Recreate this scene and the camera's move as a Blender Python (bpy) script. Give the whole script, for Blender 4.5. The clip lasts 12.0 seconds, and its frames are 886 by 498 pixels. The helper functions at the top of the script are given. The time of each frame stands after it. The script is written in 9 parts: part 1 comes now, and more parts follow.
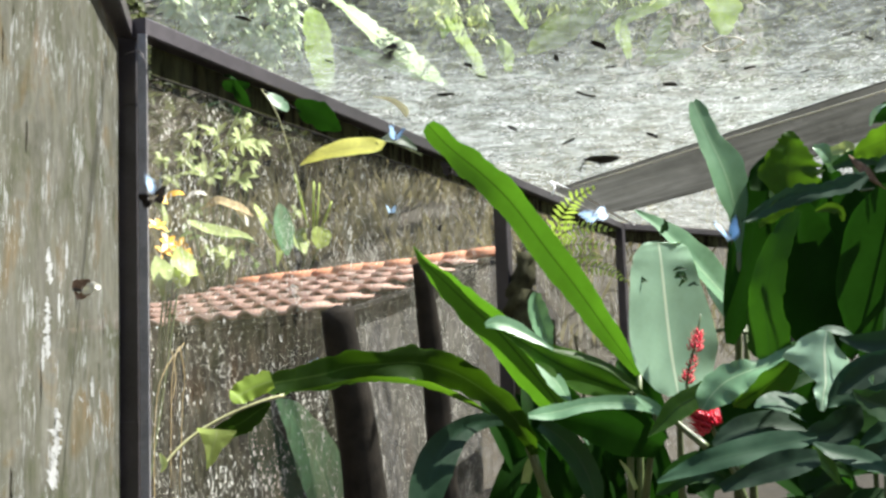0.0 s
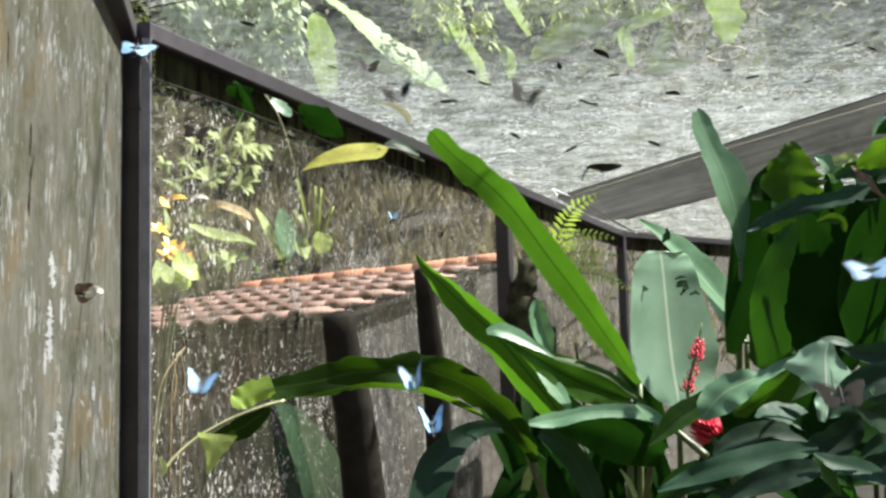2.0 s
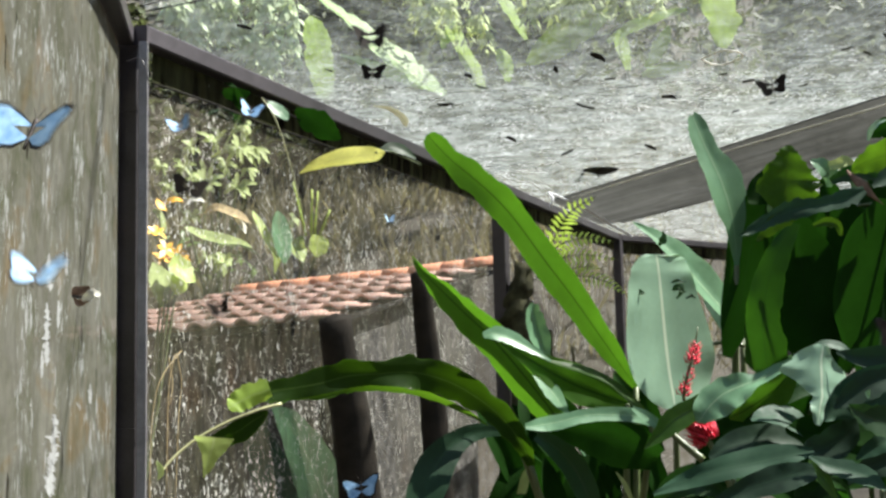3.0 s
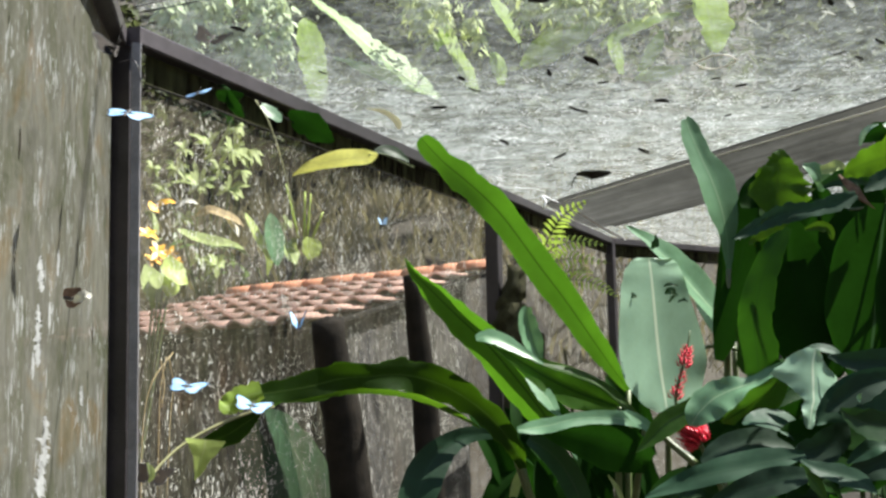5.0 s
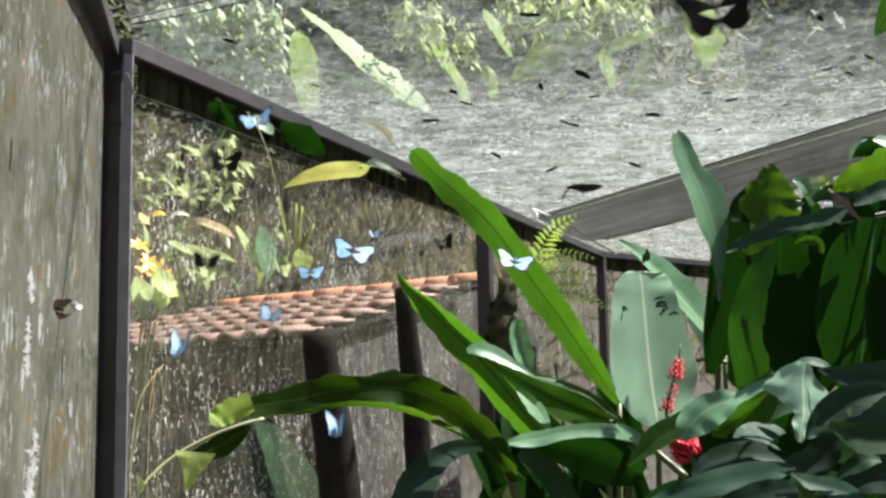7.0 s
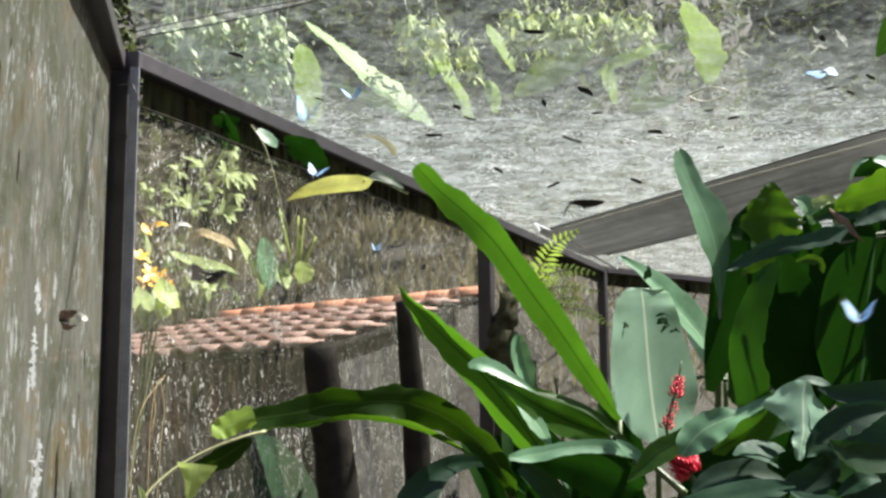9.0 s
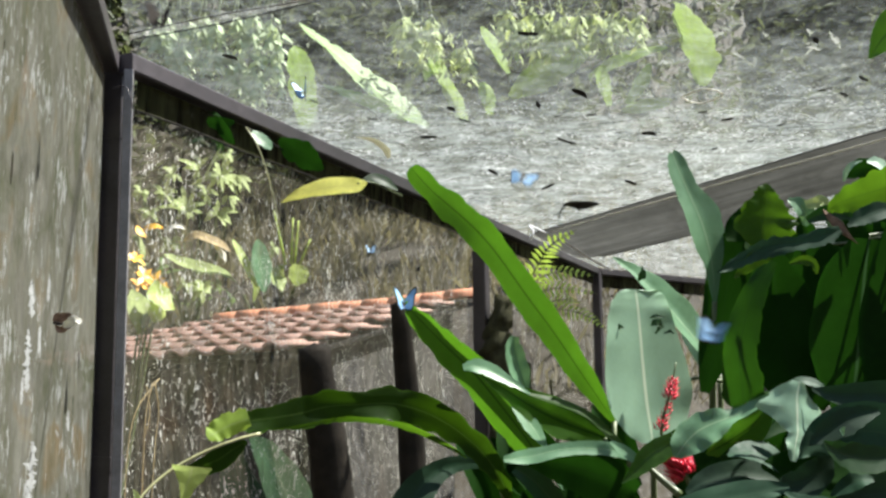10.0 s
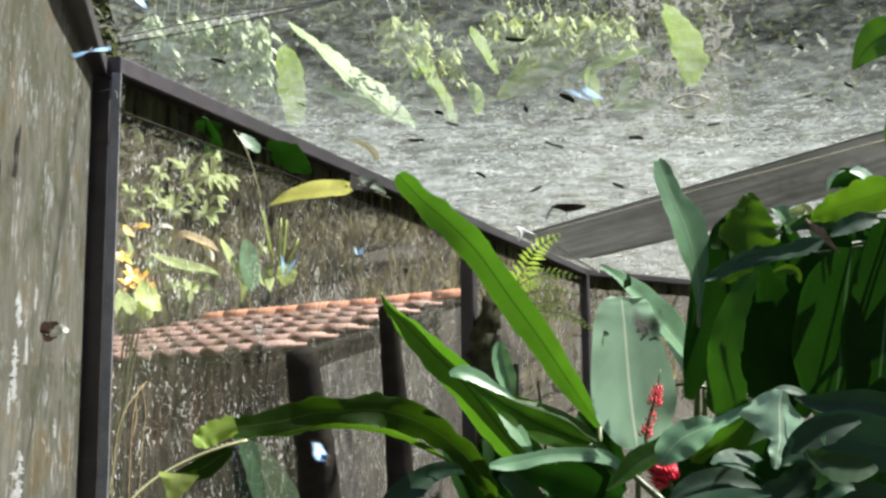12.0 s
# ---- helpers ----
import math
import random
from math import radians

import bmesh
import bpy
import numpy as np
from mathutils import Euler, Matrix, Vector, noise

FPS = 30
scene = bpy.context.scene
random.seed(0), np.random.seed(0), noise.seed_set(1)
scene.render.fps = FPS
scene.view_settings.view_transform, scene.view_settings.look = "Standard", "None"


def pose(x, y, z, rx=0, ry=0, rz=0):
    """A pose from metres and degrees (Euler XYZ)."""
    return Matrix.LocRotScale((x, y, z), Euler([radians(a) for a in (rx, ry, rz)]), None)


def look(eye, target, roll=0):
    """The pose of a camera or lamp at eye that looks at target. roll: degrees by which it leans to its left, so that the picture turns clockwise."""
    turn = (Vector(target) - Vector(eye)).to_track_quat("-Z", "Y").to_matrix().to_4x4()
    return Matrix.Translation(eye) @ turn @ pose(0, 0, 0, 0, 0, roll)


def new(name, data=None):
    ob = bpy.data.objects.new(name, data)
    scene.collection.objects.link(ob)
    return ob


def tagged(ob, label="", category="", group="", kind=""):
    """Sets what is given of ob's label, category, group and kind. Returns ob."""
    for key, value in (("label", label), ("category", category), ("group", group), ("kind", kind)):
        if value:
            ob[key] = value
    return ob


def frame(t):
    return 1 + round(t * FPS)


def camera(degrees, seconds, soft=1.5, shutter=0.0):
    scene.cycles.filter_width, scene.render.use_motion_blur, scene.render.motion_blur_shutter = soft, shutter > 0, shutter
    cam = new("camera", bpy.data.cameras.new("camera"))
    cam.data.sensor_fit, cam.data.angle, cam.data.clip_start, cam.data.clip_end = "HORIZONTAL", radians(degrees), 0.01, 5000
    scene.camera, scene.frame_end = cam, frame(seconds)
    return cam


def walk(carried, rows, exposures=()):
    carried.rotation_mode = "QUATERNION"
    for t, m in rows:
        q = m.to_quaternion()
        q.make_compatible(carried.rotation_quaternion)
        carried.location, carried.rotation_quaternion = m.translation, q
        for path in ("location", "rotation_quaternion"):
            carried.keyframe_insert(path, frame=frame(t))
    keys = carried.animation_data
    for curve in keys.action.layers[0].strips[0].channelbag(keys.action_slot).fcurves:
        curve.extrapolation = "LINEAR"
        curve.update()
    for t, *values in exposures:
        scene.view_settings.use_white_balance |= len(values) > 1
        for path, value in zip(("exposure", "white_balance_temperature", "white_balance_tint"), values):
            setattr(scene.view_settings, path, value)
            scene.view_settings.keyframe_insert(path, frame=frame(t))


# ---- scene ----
cam = camera(48.0, 12.0, soft=2.7, shutter=0.8)
PATH = [
    (0, (0.0038, 0.0100, 1.5988), (-0.0848, 4.9883, 2.0562), -2.021),
    (0.5, (0.0045, 0.0066, 1.6020), (-0.0462, 4.9850, 2.0631), -1.747),
    (1, (0.0030, 0.0069, 1.6015), (-0.0698, 4.9847, 2.0660), -1.528),
    (1.5, (0.0010, 0.0075, 1.5991), (-0.0836, 4.9837, 2.0786), -1.406),
    (2, (0.0018, 0.0070, 1.6005), (-0.0915, 4.9823, 2.0885), -1.484),
    (2.5, (0.0039, 0.0029, 1.6011), (-0.0882, 4.9773, 2.0985), -1.481),
    (3, (0.0010, 0.0034, 1.6012), (-0.0737, 4.9775, 2.1037), -1.447),
    (5, (0.0012, 0.0038, 1.6007), (-0.0373, 4.9769, 2.1171), -1.292),
    (5.5, (0.0016, -0.0011, 1.5995), (-0.0274, 4.9699, 2.1368), -1.164),
    (6, (0.0004, -0.0031, 1.6002), (-0.0062, 4.9658, 2.1562), -1.138),
    (6.5, (0.0000, 0.0000, 1.6000), (0.0000, 4.9672, 2.1721), -1.100),
    (7, (0.0003, 0.0022, 1.5994), (0.0075, 4.9683, 2.1798), -1.144),
    (9, (-0.0040, -0.0126, 1.6021), (-0.0008, 4.9454, 2.2486), -0.542),
    (9.5, (-0.0044, -0.0116, 1.6022), (0.0122, 4.9459, 2.2528), -0.557),
    (10, (-0.0035, -0.0135, 1.6019), (0.0263, 4.9432, 2.2577), -0.681),
    (10.5, (-0.0034, -0.0161, 1.6022), (0.0342, 4.9393, 2.2675), -0.806),
    (11, (-0.0039, -0.0199, 1.6040), (0.0413, 4.9343, 2.2781), -0.704),
    (11.5, (-0.0041, -0.0263, 1.6096), (0.0559, 4.9262, 2.2946), -0.651),
    (12, (0.0009, -0.0293, 1.6216), (0.0877, 4.9278, 2.2696), -0.581),
]
walk(cam, [(t, look(eye, target, roll)) for t, eye, target, roll in PATH], exposures=[(0, 2.32, 6250, 8), (1.5, 2.15, 6250, 8), (3, 2.04, 6250, 8), (12, 2.0, 6250, 8)])

# ---- daylight: a high sun from the side, softened by the roof net ----
SUN_AZ, SUN_EL = 78.0, 55.0
world = bpy.data.worlds.new("sky")
scene.world = world
world.use_nodes = True
sky = world.node_tree.nodes.new("ShaderNodeTexSky")
sky.sky_type, sky.sun_disc = "NISHITA", False
sky.sun_elevation, sky.sun_rotation = radians(SUN_EL), radians(SUN_AZ)
back = world.node_tree.nodes["Background"]
back.inputs["Strength"].default_value = 0.065
world.node_tree.links.new(sky.outputs["Color"], back.inputs["Color"])
sun_dir = Vector((math.sin(radians(SUN_AZ)) * math.cos(radians(SUN_EL)), math.cos(radians(SUN_AZ)) * math.cos(radians(SUN_EL)), math.sin(radians(SUN_EL))))
lamp = bpy.data.lights.new("sun", "SUN")
lamp.energy, lamp.angle, lamp.color = 5.0, radians(0.5), (1.0, 0.95, 0.86)
sun = new("sun", lamp)
sun.matrix_world = look(sun_dir * 60, (0, 0, 0))


# ---- materials ----
class Nodes:
    """A node material with a few short cuts."""

    def __init__(self, name):
        self.mat = bpy.data.materials.new(name)
        self.mat.use_nodes = True
        self.tree = self.mat.node_tree
        self.tree.nodes.clear()
        self.out = self.tree.nodes.new("ShaderNodeOutputMaterial")

    def node(self, kind, **values):
        n = self.tree.nodes.new(kind)
        for key, value in values.items():
            socket = n.inputs[key.replace("_", " ")]
            if isinstance(value, bpy.types.NodeSocket):
                self.tree.links.new(value, socket)
            else:
                socket.default_value = value
        return n

    def link(self, a, b):
        self.tree.links.new(a, b)

    def coords(self, which="Object", scale=(1, 1, 1)):
        c = self.tree.nodes.new("ShaderNodeTexCoord")
        m = self.tree.nodes.new("ShaderNodeMapping")
        m.inputs["Scale"].default_value = scale
        self.link(c.outputs[which], m.inputs["Vector"])
        return m.outputs["Vector"]

    def noise(self, vector, scale, detail=4.0, rough=0.55, distort=0.0):
        return self.node("ShaderNodeTexNoise", Vector=vector, Scale=scale, Detail=detail, Roughness=rough, Distortion=distort).outputs["Fac"]

    def ramp(self, fac, *stops):
        n = self.node("ShaderNodeValToRGB", Fac=fac)
        e = n.color_ramp.elements
        while len(e) < len(stops):
            e.new(0.5)
        for slot, (where, colour) in zip(e, stops):
            slot.position = where
            slot.color = (*colour, 1) if isinstance(colour, tuple) else (colour, colour, colour, 1)
        return n.outputs["Color"]

    def mix(self, fac, a, b, blend="MIX"):
        n = self.tree.nodes.new("ShaderNodeMix")
        n.data_type, n.blend_type = "RGBA", blend
        for value, socket in ((fac, n.inputs[0]), (a, n.inputs[6]), (b, n.inputs[7])):
            if isinstance(value, bpy.types.NodeSocket):
                self.link(value, socket)
            elif isinstance(value, tuple):
                socket.default_value = (*value, 1)
            else:
                socket.default_value = value
        return n.outputs[2]

    def calc(self, op, a, b=0.0, clamp=False):
        n = self.tree.nodes.new("ShaderNodeMath")
        n.operation, n.use_clamp = op, clamp
        for value, socket in ((a, n.inputs[0]), (b, n.inputs[1])):
            if isinstance(value, bpy.types.NodeSocket):
                self.link(value, socket)
            else:
                socket.default_value = value
        return n.outputs[0]

    def bump(self, height, strength=0.3, distance=0.01):
        return self.node("ShaderNodeBump", Height=height, Strength=strength, Distance=distance).outputs["Normal"]

    def random(self):
        return self.tree.nodes.new("ShaderNodeObjectInfo").outputs["Random"]

    def finish(self, shader):
        self.link(shader, self.out.inputs["Surface"])
        return self.mat


def plain(name, colour, rough=0.6, metal=0.0, scale=8.0, vary=0.35, bump=0.2, distance=0.004, spec=0.5):
    """A matt material with stains and grain at two scales."""
    n = Nodes(name)
    v = n.coords()
    big, fine = n.noise(v, scale, 5), n.noise(v, scale * 12, 3)
    tone = n.calc("ADD", n.calc("MULTIPLY", big, 0.65), n.calc("MULTIPLY", fine, 0.35))
    dark, light = tuple(c * (1 - vary) for c in colour), tuple(min(1, c * (1 + vary)) for c in colour)
    col = n.ramp(tone, (0.3, dark), (0.7, light))
    p = n.node("ShaderNodeBsdfPrincipled", Base_Color=col, Roughness=n.ramp(fine, (0.2, rough * 0.75), (0.8, min(1.0, rough * 1.2))), Metallic=metal, Normal=n.bump(tone, bump, distance))
    p.inputs["Specular IOR Level"].default_value = spec
    return n.finish(p.outputs[0])


def leaf_material(name, colour, edge, clear=0.45, rough=0.42, rib=(0.25, 0.33, 0.12), vein=0.12, spec=0.5, ribwide=0.018, blotchy=0.5):
    """A leaf blade: pale midrib, fine side veins, blotches, and light that comes through it."""
    n = Nodes(name)
    uv = n.coords("UV")
    sep = n.node("ShaderNodeSeparateXYZ", Vector=uv)
    across = n.calc("ABSOLUTE", n.calc("SUBTRACT", n.calc("MULTIPLY", sep.outputs["X"], 2.0), 1.0))
    slant = n.calc("ADD", n.calc("MULTIPLY", sep.outputs["Y"], 230.0), n.calc("MULTIPLY", across, -26.0))
    lines = n.calc("MULTIPLY", n.calc("ADD", n.calc("SINE", slant), 1.0), 0.5)
    v = n.coords()
    blotch = n.noise(v, 9.0, 5)
    grain = n.noise(v, 70.0, 3)
    tone = n.calc("ADD", n.calc("MULTIPLY", blotch, 0.7), n.calc("MULTIPLY", grain, 0.3))
    low = tuple(c * (1 - blotchy) for c in colour)
    col = n.ramp(tone, (0.34, low), (0.66, tuple(c * (1 + 0.8 * blotchy) for c in colour)))
    col = n.mix(n.calc("MULTIPLY", lines, vein), col, tuple(c * 0.7 for c in colour))
    col = n.mix(n.calc("MULTIPLY", n.random(), 0.5), col, edge)
    margin = n.ramp(across, (0.86, 0.0), (1.0, 0.7))
    col = n.mix(margin, col, edge)
    ribmask = n.ramp(across, (ribwide, 1.0), (ribwide * 2.5, 0.0))
    col = n.mix(ribmask, col, rib)
    brown = n.ramp(n.noise(v, 5.0, 6, 0.7), (0.70, 0.0), (0.76, 0.8))
    col = n.mix(brown, col, (0.10, 0.075, 0.03))
    height = n.calc("ADD", n.calc("MULTIPLY", lines, 0.5), n.calc("MULTIPLY", ribmask, 1.5))
    nor = n.bump(height, 0.06, 0.001)
    p = n.node("ShaderNodeBsdfPrincipled", Base_Color=col, Roughness=n.ramp(grain, (0.2, rough * 0.8), (0.8, rough * 1.3)), Normal=nor)
    p.inputs["Specular IOR Level"].default_value = spec
    glow = n.mix(0.35, col, tuple(min(1.0, c) for c in (edge[0] * 1.5, edge[1] * 1.5, edge[2] * 0.5)))
    t = n.node("ShaderNodeBsdfTranslucent", Color=glow)
    m = n.node("ShaderNodeMixShader", Fac=clear)
    n.link(p.outputs[0], m.inputs[1])
    n.link(t.outputs[0], m.inputs[2])
    return n.finish(m.outputs[0])


def net_material(name, cover, colour, streak, drips, black=0.70, width=1.0, long=0.16, algae=(0.10, 0.11, 0.05), algae_amount=0.5, litter=0.0, pale=(0.66, 0.66, 0.60), fleck=60.0, fleck_long=1.2, rusty=0.6, soft=0.08, patches=0.0, knit=0.25, deep=0.38, cluster=0.2):
    """Shade netting: an open weave that lets part of the light through, with rain streaks, algae, rust, dark slits and pale droppings.
    litter: how much denser the silt lies away from the rim of a level net."""
    n = Nodes(name)
    v = n.coords()
    run = n.coords(scale=(1, 1, long))
    broad = n.noise(v, 1.4, 4)
    streaks = n.noise(run, 30.0 / width, 5, 0.62, 0.4)
    fine = n.noise(run, 110.0 / width, 3, 0.6)
    spots = n.noise(n.coords(scale=(1, 1, min(1.0, long * fleck_long))), fleck / width, 3, 0.7, 0.6)
    weave = n.noise(v, 420.0, 1)
    thick = n.calc("ADD", n.calc("MULTIPLY", n.calc("SUBTRACT", streaks, 0.5), streak), n.calc("MULTIPLY", n.calc("SUBTRACT", broad, 0.5), 0.3))
    thick = n.calc("ADD", thick, n.calc("MULTIPLY", n.calc("SUBTRACT", weave, 0.5), knit))
    if litter:
        where = n.node("ShaderNodeSeparateXYZ", Vector=v)
        far = n.calc("ADD", where.outputs["Y"], n.calc("MULTIPLY", where.outputs["X"], 0.10))
        far = n.calc("ADD", far, n.calc("MULTIPLY", n.calc("SUBTRACT", broad, 0.5), 1.5))
        silt = n.node("ShaderNodeMapRange", Value=far, From_Min=3.3, From_Max=5.4, To_Min=0.0, To_Max=litter)
        thick = n.calc("ADD", thick, silt.outputs[0])
        clean = n.node("ShaderNodeMapRange", Value=far, From_Min=6.3, From_Max=7.6, To_Min=0.0, To_Max=0.15)
        thick = n.calc("SUBTRACT", thick, clean.outputs[0])
    thick = n.calc("ADD", thick, cover, True)
    dirty = n.ramp(n.noise(run, 12.0 / width, 5, 0.65, 0.5), (0.42, 0.0), (0.62, algae_amount))
    col = n.ramp(n.calc("ADD", n.calc("MULTIPLY", fine, 0.5), n.calc("MULTIPLY", streaks, 0.5)), (0.5 - soft, tuple(c * deep for c in colour)), (0.5 + soft, tuple(min(1.0, c * 1.5) for c in colour)))
    if patches:
        tint = n.ramp(n.noise(n.coords(scale=(0.4, 1, 0.55)), 7.0, 5, 0.62, 0.6), (0.36, tuple(c * k for c, k in zip(colour, (0.62, 0.68, 0.50)))), (0.47, colour), (0.56, tuple(c * k for c, k in zip(colour, (1.25, 1.25, 1.3)))), (0.66, tuple(c * k for c, k in zip(colour, (1.25, 0.98, 0.70)))))
        col = n.mix(patches, col, tint)
    col = n.mix(dirty, col, algae)
    rust = n.ramp(n.noise(n.coords(scale=(1, 1, 0.5)), 3.6, 5, 0.65), (0.58, 0.0), (0.70, rusty))
    col = n.mix(rust, col, tuple(c * k for c, k in zip(colour, (1.35, 0.86, 0.50))))
    white = n.ramp(n.calc("ADD", n.calc("MULTIPLY", spots, 1.0 - cluster), n.calc("MULTIPLY", n.noise(n.coords(scale=(1, 1, long * 2)), 5.0, 3), cluster)), (drips, 0.0), (drips + 0.03, 1.0))
    if litter:
        white = n.calc("MULTIPLY", white, n.calc("ADD", 0.2, n.calc("MULTIPLY", silt.outputs[0], 0.8 / litter)))
    col = n.mix(white, col, pale)
    slit = n.ramp(n.noise(n.coords(scale=(1, 1, long * 0.8)), 20.0 / width, 2, 0.5), (black, 0.0), (black + 0.02, 0.9))
    col = n.mix(slit, col, (0.025, 0.022, 0.016))
    thick = n.calc("MAXIMUM", thick, n.calc("MULTIPLY", white, 0.95))
    thick = n.calc("MAXIMUM", thick, slit)
    d = n.node("ShaderNodeBsdfDiffuse", Color=col)
    t = n.node("ShaderNodeBsdfTranslucent", Color=col)
    both = n.node("ShaderNodeMixShader", Fac=0.4)
    n.link(d.outputs[0], both.inputs[1])
    n.link(t.outputs[0], both.inputs[2])
    hole = n.node("ShaderNodeBsdfTransparent", Color=(1, 1, 1, 1))
    m = n.node("ShaderNodeMixShader", Fac=thick)
    n.link(hole.outputs[0], m.inputs[1])
    n.link(both.outputs[0], m.inputs[2])
    return n.finish(m.outputs[0])


STEEL = plain("painted_steel", (0.0397, 0.0346, 0.0384), 0.42, 0.0, 6.0, 0.45, 0.25)
NET_SIDE = net_material("side_net", 0.36, (0.190, 0.172, 0.130), 0.95, 0.578, 0.75, fleck=110.0, fleck_long=1.3, deep=0.42, soft=0.13, pale=(0.82, 0.82, 0.76), cluster=0.26, knit=0.2, long=0.26)
NET_END = net_material("end_net", 0.92, (0.122, 0.120, 0.098), 0.5, 0.570, 0.70, 1.3, 0.40, (0.075, 0.078, 0.05), 0.5, fleck=90.0, fleck_long=0.7, soft=0.07, patches=0.8, pale=(0.30, 0.31, 0.30), rusty=0.65, cluster=0.42)
NET_ROOF = net_material("roof_net", 0.17, (0.33, 0.36, 0.345), 0.6, 0.572, 0.9, 2.0, 1.0, (0.155, 0.162, 0.135), 0.75, litter=0.5, pale=(0.78, 0.80, 0.80), fleck=120.0, rusty=0.0, knit=0.1, soft=0.15, deep=0.45, cluster=0.24)
NET_SEAM = net_material("seam_net", 0.35, (0.34, 0.35, 0.34), 0.4, 0.62, 0.9, 1.0, 1.0)
HEM = net_material("net_hem", 1.0, (0.013, 0.011, 0.007), 0.25, 0.75, 0.9)
LEAF = leaf_material("fresh_leaf", (0.034, 0.090, 0.008), (0.068, 0.180, 0.010), 0.52, 0.42, (0.006, 0.022, 0.004), spec=0.3, ribwide=0.035)
LEAF_DARK = leaf_material("dark_leaf", (0.0102, 0.032, 0.00768), (0.0192, 0.0704, 0.0096), 0.34, 0.45, (0.0384, 0.064, 0.0224), spec=0.3)
LEAF_PALE = leaf_material("waxy_leaf", (0.100, 0.200, 0.108), (0.150, 0.275, 0.142), 0.30, 0.38, (0.24, 0.36, 0.20), 0.05, spec=0.35, blotchy=0.3)
LEAF_WAXY = leaf_material("broad_waxy_leaf", (0.25, 0.39, 0.27), (0.30, 0.45, 0.31), 0.28, 0.44, (0.60, 0.68, 0.50), 0.04, spec=0.35, blotchy=0.18)
# bluish and shaded greens, darkened: the shade within the clump is in their colour
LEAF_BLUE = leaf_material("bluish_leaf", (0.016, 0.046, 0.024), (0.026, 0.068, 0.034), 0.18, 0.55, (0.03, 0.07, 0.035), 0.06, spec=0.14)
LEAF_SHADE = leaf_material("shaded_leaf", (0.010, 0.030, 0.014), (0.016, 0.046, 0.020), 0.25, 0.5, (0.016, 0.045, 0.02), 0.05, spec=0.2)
# near-black greens for inner and hanging leaves, with the shade put into the colour
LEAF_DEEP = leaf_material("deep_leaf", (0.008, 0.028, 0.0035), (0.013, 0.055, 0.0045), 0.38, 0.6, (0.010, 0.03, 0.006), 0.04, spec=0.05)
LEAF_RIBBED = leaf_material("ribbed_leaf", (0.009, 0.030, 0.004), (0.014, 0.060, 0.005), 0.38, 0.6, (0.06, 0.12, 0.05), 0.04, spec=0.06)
# dark blade with a bright edge colour that stands in for its backlit margin
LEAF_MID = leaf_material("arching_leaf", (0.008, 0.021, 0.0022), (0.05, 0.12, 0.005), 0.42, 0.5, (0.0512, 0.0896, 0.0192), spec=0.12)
# lit copies of the leaf green: backlight is put into body and edge colour
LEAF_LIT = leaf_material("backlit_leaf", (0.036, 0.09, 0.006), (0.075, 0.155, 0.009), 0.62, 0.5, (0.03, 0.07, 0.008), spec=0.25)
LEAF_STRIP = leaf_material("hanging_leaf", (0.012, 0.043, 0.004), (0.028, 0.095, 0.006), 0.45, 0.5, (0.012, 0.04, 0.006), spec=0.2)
LEAF_YELLOW = leaf_material("yellow_leaf", (0.76, 0.74, 0.16), (0.80, 0.78, 0.18), 0.45, 0.5, (0.5, 0.45, 0.12))
LEAF_OUT = leaf_material("outdoor_leaf", (0.13, 0.20, 0.055), (0.20, 0.29, 0.08), 0.35, 0.5)
LEAF_LIME = leaf_material("lime_leaf", (0.34, 0.41, 0.17), (0.44, 0.51, 0.24), 0.35, 0.55, (0.38, 0.42, 0.21), spec=0.15)
# lit copy of the lime green: sunlight is put into the colour
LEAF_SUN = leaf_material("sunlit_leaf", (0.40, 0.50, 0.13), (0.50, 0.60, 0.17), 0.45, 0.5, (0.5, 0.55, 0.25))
# brighter yellow-green that paints backlight, on banana leaves and the torn strap leaf
LEAF_GLOW = leaf_material("glowing_leaf", (0.24, 0.36, 0.06), (0.32, 0.44, 0.08), 0.6, 0.5, (0.3, 0.38, 0.14), spec=0.2)
LEAF_BRIGHT = leaf_material("pale_banana_leaf", (0.19, 0.30, 0.09), (0.25, 0.37, 0.12), 0.45, 0.5, (0.55, 0.62, 0.36), spec=0.3)
DRY_PALE = leaf_material("bleached_leaf", (0.60, 0.58, 0.50), (0.66, 0.64, 0.57), 0.15, 0.6, (0.6, 0.58, 0.5))
LEAF_FAR = leaf_material("undergrowth_leaf", (0.046, 0.054, 0.032), (0.066, 0.076, 0.042), 0.35, 0.6, spec=0.2)
WEED = leaf_material("weed_blade", (0.20, 0.18, 0.13), (0.24, 0.215, 0.16), 0.35, 0.6, (0.12, 0.11, 0.06), spec=0.2)
LEAF_TREE = leaf_material("tree_leaf", (0.38, 0.46, 0.27), (0.46, 0.55, 0.34), 0.3, 0.5, spec=0.2)
LEAF_FERN = leaf_material("fern_leaf", (0.42, 0.60, 0.12), (0.50, 0.68, 0.15), 0.5, 0.5)
DRY = leaf_material("dry_leaf", (0.34, 0.25, 0.12), (0.45, 0.36, 0.2), 0.3, 0.7, (0.4, 0.3, 0.15))
DEBRIS = plain("rotten_leaf", (0.0141, 0.0115, 0.00768), 0.8)
STALK = plain("green_stalk", (0.0832, 0.109, 0.0384), 0.5, 0, 20)
PALE_STALK = plain("pale_stalk", (0.28, 0.28, 0.14), 0.5, 0, 20)
RED = plain("red_bract", (0.58, 0.016, 0.045), 0.35, 0, 30, 0.3)
ORANGE = plain("orange_petal", (0.85, 0.43, 0.03), 0.5, 0, 30, 0.3)


